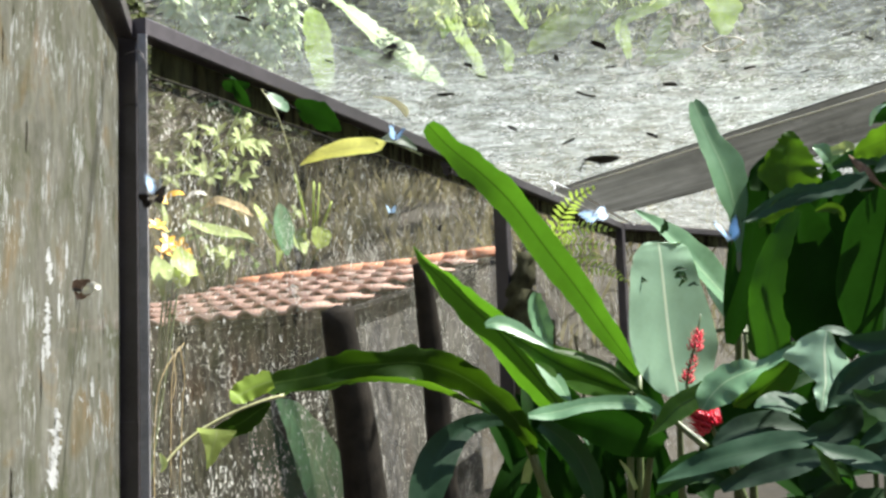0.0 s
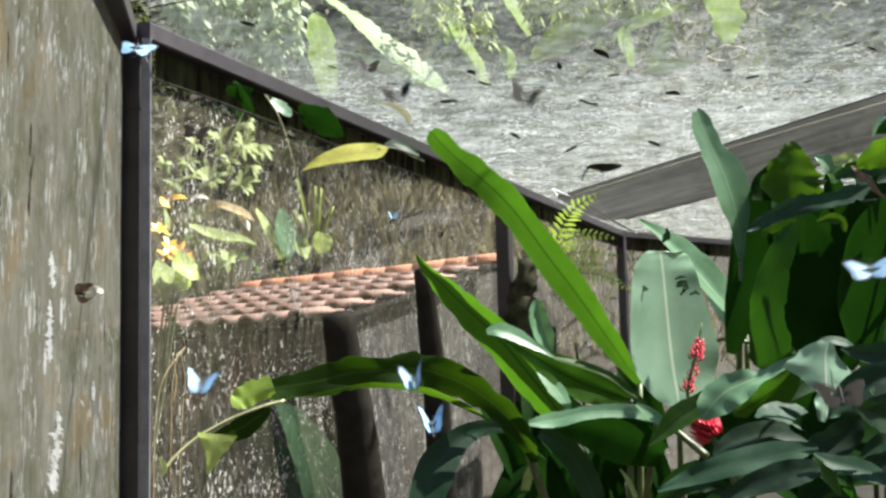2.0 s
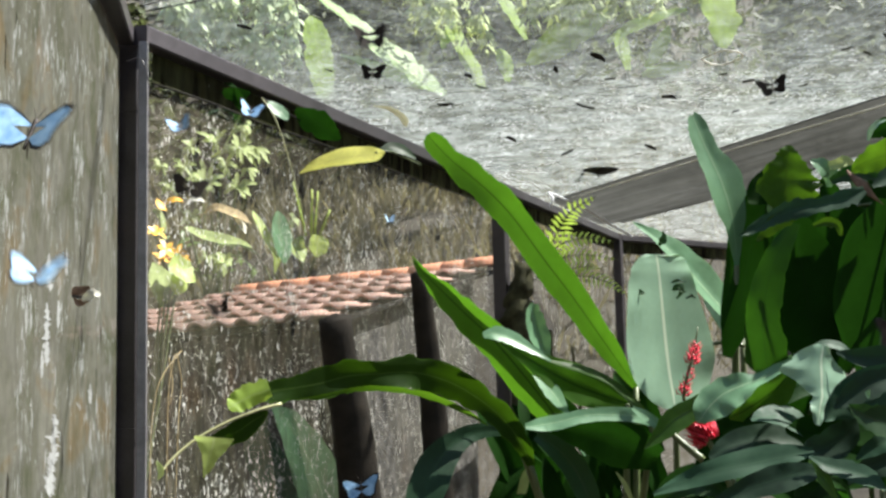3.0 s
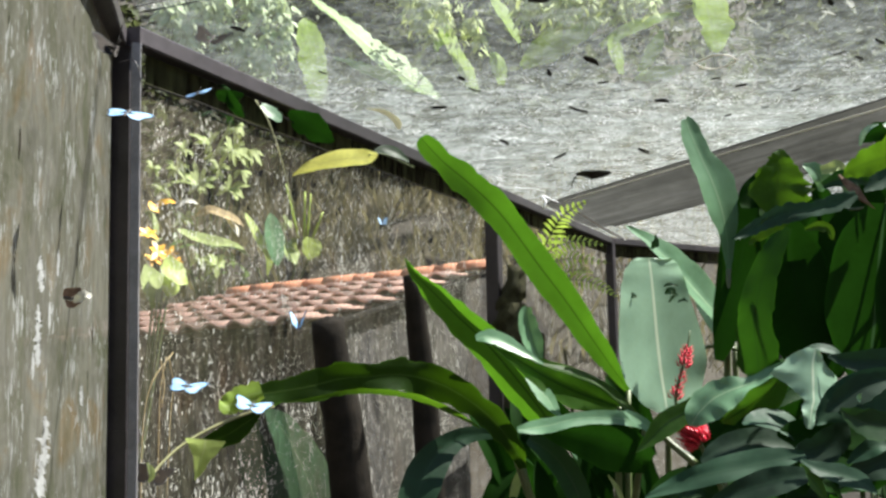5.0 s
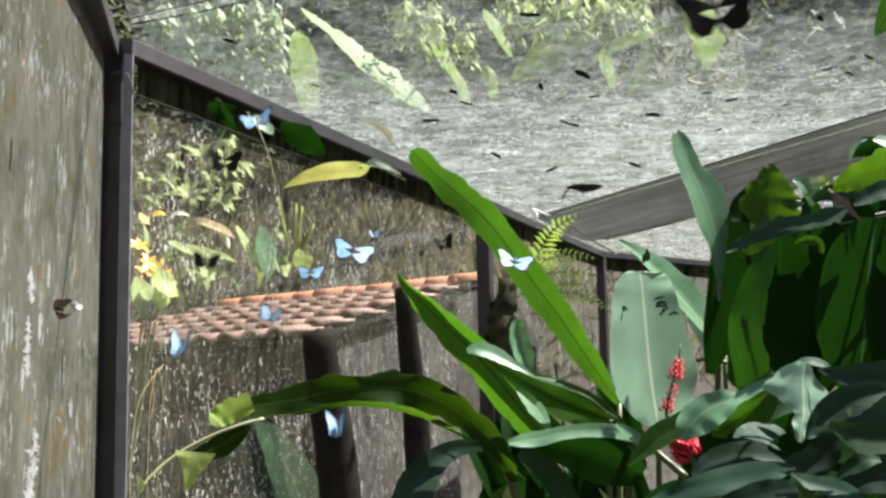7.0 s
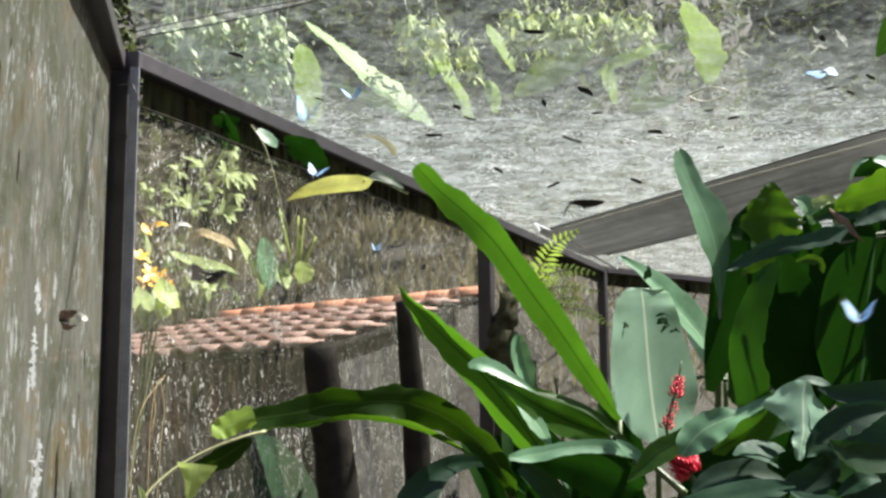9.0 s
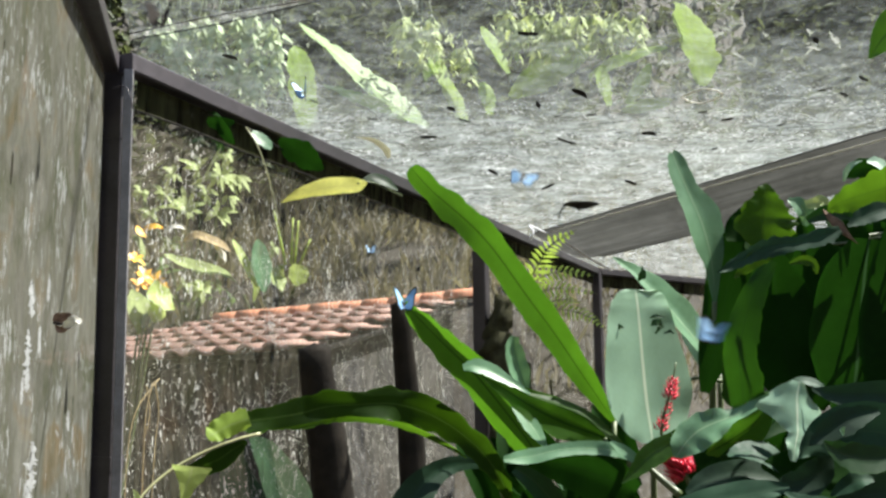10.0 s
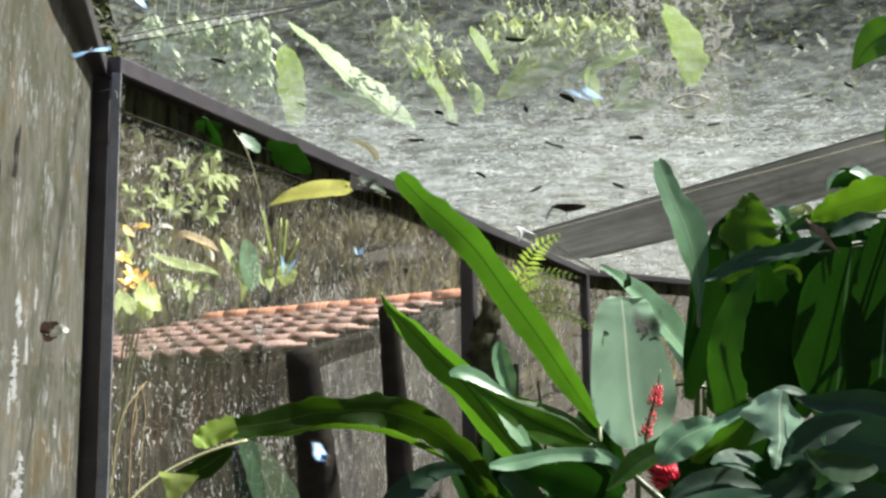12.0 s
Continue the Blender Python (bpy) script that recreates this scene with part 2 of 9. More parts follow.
def fold_material():
    """Netting gathered in a roll: creases and dirt that run along it, some light let through."""
    n = Nodes("gathered_net")
    crease = n.noise(n.coords("UV", (6.0, 1.6, 1.0)), 2.0, 4, 0.5, 0.6)
    grain = n.noise(n.coords(), 90.0, 3, 0.6)
    stain = n.noise(n.coords("UV", (2.0, 9.0, 1.0)), 1.6, 5, 0.65, 0.5)
    tone = n.calc("ADD", n.calc("MULTIPLY", crease, 0.6), n.calc("ADD", n.calc("MULTIPLY", grain, 0.15), n.calc("MULTIPLY", stain, 0.25)))
    col = n.ramp(tone, (0.34, (0.085, 0.085, 0.078)), (0.50, (0.13, 0.13, 0.12)), (0.66, (0.185, 0.185, 0.175)))
    nor = n.bump(crease, 0.6, 0.02)
    d = n.node("ShaderNodeBsdfDiffuse", Color=col, Normal=nor)
    t = n.node("ShaderNodeBsdfTranslucent", Color=col, Normal=nor)
    both = n.node("ShaderNodeMixShader", Fac=0.30)
    n.link(d.outputs[0], both.inputs[1])
    n.link(t.outputs[0], both.inputs[2])
    return n.finish(both.outputs[0])


NET_BAND = fold_material()


def tile_material():
    """Weathered clay: each tile of its own tone, with grey moss and dark grime."""
    n = Nodes("clay_tile")
    v = n.coords()
    own = n.ramp(n.random(), (0.0, (0.15, 0.10, 0.082)), (0.5, (0.29, 0.175, 0.135)), (1.0, (0.38, 0.235, 0.185)))
    moss = n.ramp(n.noise(v, 6.0, 5, 0.65), (0.48, 0.0), (0.68, 0.7))
    col = n.mix(moss, own, (0.10, 0.09, 0.075))
    grime = n.ramp(n.noise(v, 30.0, 4, 0.7), (0.52, 0.0), (0.7, 0.7))
    col = n.mix(grime, col, (0.04, 0.035, 0.03))
    p = n.node("ShaderNodeBsdfPrincipled", Base_Color=col, Roughness=0.85, Normal=n.bump(n.noise(v, 40.0, 4), 0.4, 0.004))
    return n.finish(p.outputs[0])


TILE = tile_material()
TILE_EDGE = plain("pale_clay_edge", (0.60, 0.41, 0.33), 0.85, 0, 9.0, 0.4, 0.4)
RIDGE = plain("bright_clay", (0.47, 0.20, 0.105), 0.8, 0, 7.0, 0.35, 0.5)


def plaster_material():
    """Old plastered wall: grey with mould running down it and flecks of bare lime."""
    n = Nodes("mouldy_plaster")
    run = n.coords(scale=(1, 1, 0.3))
    mould = n.noise(run, 9.0, 6, 0.7, 0.6)
    col = n.ramp(mould, (0.38, (0.010, 0.009, 0.008)), (0.5, (0.034, 0.032, 0.027)), (0.62, (0.075, 0.07, 0.062)))
    lime = n.ramp(n.noise(run, 34.0, 3, 0.6, 0.4), (0.60, 0.0), (0.64, 1.0))
    col = n.mix(lime, col, (0.24, 0.23, 0.21))
    p = n.node("ShaderNodeBsdfPrincipled", Base_Color=col, Roughness=0.9, Normal=n.bump(mould, 0.5, 0.01))
    return n.finish(p.outputs[0])


PLASTER = plaster_material()
BARK = plain("dark_bark", (0.0102, 0.00896, 0.00768), 0.95, 0, 9.0, 0.5, 0.35, 0.01, spec=0.2)
MOSS = plain("mossy_root", (0.045, 0.045, 0.022), 0.95, 0, 14.0, 0.7, 0.8, 0.02, spec=0.2)
SOIL = plain("soil", (0.024, 0.019, 0.011), 0.95, 0, 0.8, 0.6, 0.6, 0.05)
TRUNK = plain("weathered_trunk", (0.022, 0.018, 0.013), 0.95, 0, 11.0, 0.6, 0.6, 0.02, spec=0.2)
STRIP = plain("grey_strip", (0.19, 0.185, 0.19), 0.6, 0, 9, 0.4)
SEAM = plain("dark_seam", (0.09, 0.09, 0.085), 0.9, 0, 20, 0.5)
DROPPING = plain("dried_dropping", (0.19, 0.195, 0.19), 0.9, 0, 30, 0.5)
STRING = plain("white_string", (0.82, 0.82, 0.84), 0.7, 0, 40, 0.1)
BODY = plain("insect_body", (0.03, 0.022, 0.018), 0.7, 0, 60)
WING_BROWN = plain("brown_wing", (0.011, 0.0075, 0.0045), 0.8, 0, 60, 0.6, spec=0.15)
WING_TAN = plain("tan_wing", (0.17, 0.11, 0.075), 0.8, 0, 60, 0.7, spec=0.15)
WING_BLACK = plain("black_wing", (0.007, 0.0065, 0.007), 0.75, 0, 60, 0.5, spec=0.15)


def wing_blue_material():
    n = Nodes("blue_wing")
    v = n.coords()
    col = n.ramp(n.noise(v, 60, 3), (0.35, (0.14, 0.28, 0.48)), (0.65, (0.28, 0.45, 0.64)))
    p = n.node("ShaderNodeBsdfPrincipled", Base_Color=col, Roughness=0.6, Metallic=0.0)
    return n.finish(p.outputs[0])


WING_BLUE = wing_blue_material()
WING_PALE = plain("pale_blue_wing", (0.42, 0.60, 0.84), 0.6, 0, 60, 0.25)


# ---- mesh helpers ----
def mesh_of(name, verts, faces, mats, uv=None, slots=None, smooth=True):
    me = bpy.data.meshes.new(name)
    me.from_pydata([tuple(v) for v in verts], [], faces)
    for m in mats if isinstance(mats, (list, tuple)) else [mats]:
        me.materials.append(m)
    if slots:
        me.polygons.foreach_set("material_index", slots)
    if uv:
        layer = me.uv_layers.new(name="UVMap")
        for loop in me.loops:
            layer.data[loop.index].uv = uv[loop.vertex_index]
    me.polygons.foreach_set("use_smooth", [smooth] * len(me.polygons))
    me.update()
    return me


def thing(name, at, label, category, group="", kind=""):
    """An Empty at a thing's base."""
    ob = new(name)
    ob.location = at
    ob.empty_display_size = 0.05
    return tagged(ob, label, category, group, kind)


def part(name, mesh, parent, label=""):
    """Links a mesh whose vertices are in world space as one part under a thing."""
    ob = new(name, mesh)
    ob.parent = parent
    m = parent.matrix_basis.inverted()
    if parent.parent:
        m = m @ parent.parent.matrix_basis.inverted()
    ob.matrix_basis = m
    if label:
        ob["label"] = label
    return ob


def curve_points(pts, n):
    """n + 1 points on a smooth line through pts (Catmull-Rom)."""
    p = [Vector(q) for q in pts]
    if len(p) == 2:
        return [p[0].lerp(p[1], i / n) for i in range(n + 1)]
    ext = [p[0] * 2 - p[1], *p, p[-1] * 2 - p[-2]]
    out = []
    for i in range(n + 1):
        s = i / n * (len(p) - 1)
        k = min(int(s), len(p) - 2)
        t = s - k
        a, b, c, d = ext[k:k + 4]
        out.append(0.5 * ((2 * b) + (c - a) * t + (2 * a - 5 * b + 4 * c - d) * t * t + (3 * b - a - 3 * c + d) * t ** 3))
    return out


def tube(pts, r0, r1, sides=7, n=12, mat=None, name="tube", wobble=0.0, dome=0.0):
    """A tapered, closed tube along a smooth line."""
    line = curve_points(pts, n)
    verts, faces = [], []
    side = None
    for i, p in enumerate(line):
        t = (line[min(i + 1, n)] - line[max(i - 1, 0)]).normalized()
        if side is None:
            side = t.orthogonal().normalized()
        side = (side - t * side.dot(t)).normalized()
        up = t.cross(side)
        r = r0 + (r1 - r0) * i / n
        for k in range(sides):
            a = 2 * math.pi * k / sides
            q = r * (1 + wobble * noise.noise(Vector((i * 0.7, k * 1.9, r0 * 100))))
            verts.append(p + side * math.cos(a) * q + up * math.sin(a) * q)
    for i in range(n):
        for k in range(sides):
            a, b = i * sides + k, i * sides + (k + 1) % sides
            faces.append((a, b, b + sides, a + sides))
    faces.append(tuple(range(sides))[::-1])
    if dome:
        verts.append(line[-1] + (line[-1] - line[-2]).normalized() * r1 * dome)
        faces += [(n * sides + k, n * sides + (k + 1) % sides, len(verts) - 1) for k in range(sides)]
    else:
        faces.append(tuple(n * sides + k for k in range(sides)))
    return mesh_of(name, verts, faces, mat)


def box_bar(a, b, w, h, mat, name="bar", up=(0, 0, 1), bevel=0.006):
    """A square tube with softened edges from a to b."""
    a, b = Vector(a), Vector(b)
    t = (b - a).normalized()
    side = t.cross(Vector(up)).normalized()
    top = side.cross(t)
    ring = []
    for sx, sz in ((-1, -1), (1, -1), (1, 1), (-1, 1)):
        cx, cz = sx * w / 2, sz * h / 2
        first, second = ((cx, cz - sz * bevel), (cx - sx * bevel, cz))
        ring += [first, second] if sx * sz > 0 else [second, first]
    ring.sort(key=lambda q: math.atan2(q[1], q[0]))
    verts = [p + side * x + top * z for p in (a, b) for x, z in ring]
    k = len(ring)
    faces = [(i, (i + 1) % k, k + (i + 1) % k, k + i) for i in range(k)]
    faces += [tuple(range(k))[::-1], tuple(range(k, 2 * k))]
    return mesh_of(name, verts, faces, mat, smooth=False)


leaf_count = [0]


def leaf_mesh(pts, width, face, mat, fold=18, ripple=0.06, blunt=0.0, n=18, m=6, belly=0.55, torn=0.0, square=0.62):
    """A leaf blade along a line: folded at the midrib, rippled at the margin, tapered at both ends (blunt: how much of the tip is missing)."""
    leaf_count[0] += 1
    seed = leaf_count[0] * 3.7
    line = curve_points(pts, n)
    face = Vector(face)
    verts, uv, faces = [], [], []
    ca, sa = math.cos(radians(fold)), math.sin(radians(fold))
    for i, p in enumerate(line):
        s = i / n
        t = (line[min(i + 1, n)] - line[max(i - 1, 0)]).normalized()
        nor = (face - t * face.dot(t)).normalized()
        side = t.cross(nor)
        q = s * (1 - blunt)
        bend = q ** (math.log(0.5) / math.log(belly)) if q > 0 else 0.0
        w = width / 2 * max(0.02, math.sin(math.pi * bend)) ** square
        for k in range(m + 1):
            c = k / m * 2 - 1
            wob = noise.noise(Vector((s * 7 + seed, c * 0.6, seed))) * ripple * width * abs(c) ** 1.5
            wav = 1 + 0.10 * noise.noise(Vector((s * 11, seed, 5 if c > 0 else 9))) + torn * noise.noise(Vector((s * 24, seed, 1 if c > 0 else 7)))
            d = c * w * (wav if abs(c) > 0.9 else 1)
            verts.append(p + side * d * ca + nor * (abs(d) * sa + wob))
            uv.append((k / m, s))
    for i in range(n):
        for k in range(m):
            a = i * (m + 1) + k
            faces.append((a, a + 1, a + m + 2, a + m + 1))
    return mesh_of("leaf", verts, faces, mat, uv)


def leaf(plant, pts, width, face, mat, label="", **more):
    """A leaf as a part of a plant."""
    ob = part("leaf", leaf_mesh(pts, width, face, mat, **more), plant, label)
    return ob


def blade(plant, spine, face, mat, fold=10, ripple=0.05, n=18, m=6, torn=0.0, end=0.0, label="", name="leaf"):
    """A leaf blade along a spine of (x, y, z, half width on one side, on the other), base first: folded at the midrib, rippled and nicked at the margin (end: how blunt the tip is)."""
    leaf_count[0] += 1
    seed = leaf_count[0] * 3.7
    line = curve_points([p[:3] for p in spine], n)
    wide = curve_points([(p[3], p[4], 0) for p in spine], n)
    most = max(max(p[3], p[4]) for p in spine)
    face = Vector(face)
    verts, uv, faces = [], [], []
    ca, sa = math.cos(radians(fold)), math.sin(radians(fold))
    for i, p in enumerate(line):
        s = i / n
        t = (line[min(i + 1, n)] - line[max(i - 1, 0)]).normalized()
        nor = (face - t * face.dot(t)).normalized()
        side = t.cross(nor)
        for k in range(m + 1):
            c = k / m * 2 - 1
            w = max(0.0006, wide[i].x if c < 0 else wide[i].y)
            wob = noise.noise(Vector((s * 7 + seed, c * 0.6, seed))) * ripple * 2 * most * abs(c) ** 1.5
            nick = noise.noise(Vector((s * 26, seed, 1 if c > 0 else 7)))
            wav = 1 + 0.05 * noise.noise(Vector((s * 11, seed, 5 if c > 0 else 9))) + torn * (nick - 0.6 * max(0.0, -nick))
            d = c * w * (wav if abs(c) > 0.9 else 1)
            q = p + side * d * ca + nor * (abs(d) * sa + wob)
            if i == n and end:
                q += t * w * end * (math.sqrt(max(0.0, 1 - c * c)) - 0.3) + t * w * 0.25 * noise.noise(Vector((c * 4, seed, 3)))
            verts.append(q)
            uv.append((k / m, s))
    for i in range(n):
        for k in range(m):
            a = i * (m + 1) + k
            faces.append((a, a + 1, a + m + 2, a + m + 1))
    return part(name, mesh_of(name, verts, faces, mat, uv), plant, label)


# ---- ground ----
CENTRE = Vector((4.8, 5.8, 0))


SHED_EDGE, SHED_ALONG, SHED_BACK = Vector((-0.95, 8.0, 0)), Vector((-0.912, 0.41, 0)), Vector((0.41, 0.912, 0))


def ease(v, a, b):
    t = min(1.0, max(0.0, (v - a) / (b - a)))
    return t * t * (3 - 2 * t)


def land(x, y):
    """Height of the ground: level in and round the cage and the shed, a steep bank behind them."""
    p = Vector((x, y, 0))
    d = p - CENTRE
    r = d.length
    u, e = (p - SHED_EDGE).dot(SHED_BACK), (p - SHED_EDGE).dot(SHED_ALONG)
    behind = (1.9 * ease(u, 3.2, 4.0) + max(0.0, u - 4.0) * 0.5 + max(0.0, u - 9.0) * 0.75) * ease(r, 7.7, 8.8) * ease(e, -3.0, 1.0)
    beside = (1.8 * ease(e, 3.6, 5.2) + max(0.0, e - 5.2) * 0.5) * ease(u, -2.0, 0.5)
    way = max(0.10, 0.5 + 0.5 * math.cos(math.atan2(d.y, d.x) - radians(125))) ** 0.5
    s = max(0.0, r - 11.5)
    rise = (s * s / 10 if s < 5 else 2.5 + (s - 5) * 1.7) * way
    z = min(max(behind, beside, rise), 28.0)
    return z + 0.2 * noise.noise(p * 0.5) * min(1.0, z)


def ground():
    verts, faces = [(CENTRE.x, CENTRE.y, 0.0)], []
    rings = [2, 4, 6] + [6.5 + 0.4 * i for i in range(34)] + [21, 23, 26, 30, 36, 46, 60, 90, 160, 400, 1500]
    k = 288
    for r in rings:
        for i in range(k):
            a = 2 * math.pi * i / k
            x, y = CENTRE.x + r * math.cos(a), CENTRE.y + r * math.sin(a)
            verts.append((x, y, land(x, y)))
    faces += [(0, 1 + i, 1 + (i + 1) % k) for i in range(k)]
    for j in range(len(rings) - 1):
        for i in range(k):
            a, b = 1 + j * k + i, 1 + j * k + (i + 1) % k
            faces.append((a, a + k, b + k, b))
    ob = new("ground", mesh_of("ground", verts, faces, SOIL))
    tagged(ob, "dark damp soil with leaf litter rising to a bank", "ground", kind="structure")


ground()

# ---- the net cage: posts, beams and net panels round a polygon ----
TOP = 2.78
CORNERS = [(-1.126, 3.6), (1.758, 10.914), (4.26, 13.07), (7.7, 13.6), (10.6, 11.2), (11.6, 7.4), (10.6, 3.2), (7.2, -0.9), (2.6, -2.9), (-0.36, -0.05)]


def cage():
    """The steel frame: one thing with each post and each beam as a part."""
    f = thing("cage_frame", (CORNERS[0][0], CORNERS[0][1], 0), "dark brown painted square steel posts and beams of a butterfly cage", "cage frame")
    k = len(CORNERS)
    for i, (x, y) in enumerate(CORNERS):
        nx, ny = CORNERS[(i + 1) % k]
        px, py = CORNERS[i - 1]
        turn = Vector((nx - px, ny - py, 0)).normalized()
        if i == 0:
            x, y = x - 0.066, y + 0.012
        part("post", box_bar((x, y, 0), (x, y, TOP + 0.03), 0.085, 0.085, STEEL, "post", turn), f)
        d = Vector((nx - x, ny - y, 0)).normalized()
        a, b = Vector((x, y, TOP)) + d * 0.045, Vector((nx, ny, TOP)) - d * 0.045
        if i == 0:
            a = Vector((*CORNERS[0], TOP)) - d * 0.06
        if i == k - 1:
            b = Vector((nx - 0.066, ny, TOP)) - d * 0.045
            shift = Vector((-d.y, d.x, 0)) * 0.045
            a, b = a + shift, b + shift
        wide = 0.11 if i == k - 1 else 0.07
        part("beam", box_bar(a, b, wide, 0.07, STEEL, "beam"), f)
        if i in (0, 3, 5):
            mx, my = (CORNERS[i][0] + nx) / 2, (CORNERS[i][1] + ny) / 2
            part("post", box_bar((mx, my, 0), (mx, my, TOP - 0.037), 0.10, 0.10, STEEL, "post", d), f)
    x, y = CORNERS[0][0] - 0.066, CORNERS[0][1] + 0.012
    for z, h in ((2.50, 0.022), (1.30, 0.05)):
        part("clamp", box_bar((x, y, z), (x, y, z + h), 0.092, 0.092, STEEL, "clamp", Vector((CORNERS[1][0] - CORNERS[-1][0], CORNERS[1][1] - CORNERS[-1][1], 0)).normalized()), f)
    x, y = (-1.119, 3.500, 2.007)[:2]
    part("net_strip", box_bar((x, y, 0), (x, y, TOP - 0.04), 0.034, 0.008, STRIP, "net_strip", (0.2, -1, 0), 0.002), f, "pale grey strip that clamps the net to the post")
    return f


cage()


def net_panel(number, a, b, mat, label, top=TOP - 0.04, bulge=0.02):
    """A side net between two posts, hung just outside the frame, slightly slack."""
    a, b = Vector((*a, 0)), Vector((*b, 0))
    d = (b - a)
    length = d.length
    d.normalize()
    out = Vector((-d.y, d.x, 0))
    verts, faces = [], []
    n, m = 24, 12
    for j in range(m + 1):
        for i in range(n + 1):
            u, w = i / n, j / m
            s = bulge * math.sin(math.pi * u) * math.sin(math.pi * w) + 0.012 * noise.noise(Vector((u * 9 + number * 7, w * 3, 0)))
            verts.append((u * length, s, w * top))
    for j in range(m):
        for i in range(n):
            q = j * (n + 1) + i
            faces.append((q, q + 1, q + n + 2, q + n + 1))
    ob = new("wall_%d" % number, mesh_of("wall", verts, faces, mat))
    ob.matrix_basis = Matrix.Translation(a + out * 0.05) @ Matrix.Rotation(math.atan2(d.y, d.x), 4, "Z")
    tagged(ob, label, "net wall", kind="structure")
    return ob


for i in range(len(CORNERS)):
    a, b = CORNERS[i], CORNERS[(i + 1) % len(CORNERS)]
    if i == len(CORNERS) - 1:
        net_panel(i + 1, (a[0] - 0.05, a[1]), (b[0] - 0.06, b[1]), NET_END, "grey-green shade net wall with long pale drips")
    else:
        net_panel(i + 1, a, b, NET_SIDE, "dirty grey shade net wall with rain streaks")


def droppings(wall):
    """Pale dried runs on the end net, each a thin ragged crust."""
    for top, low, edge in (
            ((-0.677, 1.635, 1.776), (-0.678, 1.644, 1.714), (-0.691, 1.702, 1.752)), ((-0.673, 1.619, 1.694), (-0.674, 1.625, 1.591), (-0.686, 1.681, 1.654)), ((-0.694, 1.719, 1.704), (-0.695, 1.721, 1.654), (-0.702, 1.758, 1.682)),
            ((-0.709, 1.790, 1.802), (-0.710, 1.792, 1.751), (-0.717, 1.827, 1.783)), ((-0.691, 1.702, 1.508), (-0.689, 1.693, 1.429), (-0.711, 1.801, 1.457)), ((-0.687, 1.682, 1.439), (-0.683, 1.663, 1.378), (-0.709, 1.789, 1.390)),
            ((-0.667, 1.590, 1.616), (-0.668, 1.592, 1.572), (-0.674, 1.624, 1.598)), ((-0.769, 2.075, 1.549), (-0.767, 2.067, 1.509), (-0.779, 2.124, 1.524)), ((-0.735, 1.913, 1.517), (-0.745, 1.959, 1.504), (-0.753, 1.999, 1.502))):
        a, b, c = Vector(top), Vector(low), Vector(edge)
        wide = ((c - a) - (b - a).normalized() * (c - a).dot((b - a).normalized())).length
        part("dropping", leaf_mesh([a, a.lerp(b, 0.5), b], wide * 0.6, (0.979, 0.205, 0), DROPPING, fold=0, ripple=0.0, n=40, m=4, torn=2.2, square=0.35), wall, "pale dried dropping")


droppings(bpy.data.objects["wall_%d" % len(CORNERS)])
def outline(step=0.25):
    """Points all round the cage's edge."""
    pts = []
    for i, (x, y) in enumerate(CORNERS):
        nx, ny = CORNERS[(i + 1) % len(CORNERS)]
        k = int(math.hypot(nx - x, ny - y) / step)
        pts += [(x + (nx - x) * j / k, y + (ny - y) * j / k) for j in range(k)]
    return pts


def roof_height(x, y, edge):
    """The roof net: level at the frame, with slack between (edge: 1 at the frame, 0 in the middle)."""
    slack = -0.05 * (1 - edge) ** 0.5 if edge < 1 else 0.0
    return TOP + 0.05 + slack * 0.4 + 0.02 * noise.noise(Vector((x * 1.3, y * 1.3, 3))) * (1 - edge ** 6)


def roof_net():
    rim = outline()
    k, rings = len(rim), 30
    verts, faces = [], []
    for j in range(rings + 1):
        q = 0.04 + 0.96 * j / rings
        for x, y in rim:
            px, py = CENTRE.x + (x - CENTRE.x) * q, CENTRE.y + (y - CENTRE.y) * q
            verts.append((px, py, roof_height(px, py, q)))
    for j in range(rings):
        for i in range(k):
            a, b = j * k + i, j * k + (i + 1) % k
            faces.append((a, b, b + k, a + k))
    faces.append(tuple(range(k))[::-1])
    ob = new("ceiling", mesh_of("ceiling", verts, faces, NET_ROOF))
    tagged(ob, "pale grey shade net roof littered with dead leaves", "net roof", kind="structure")


roof_net()


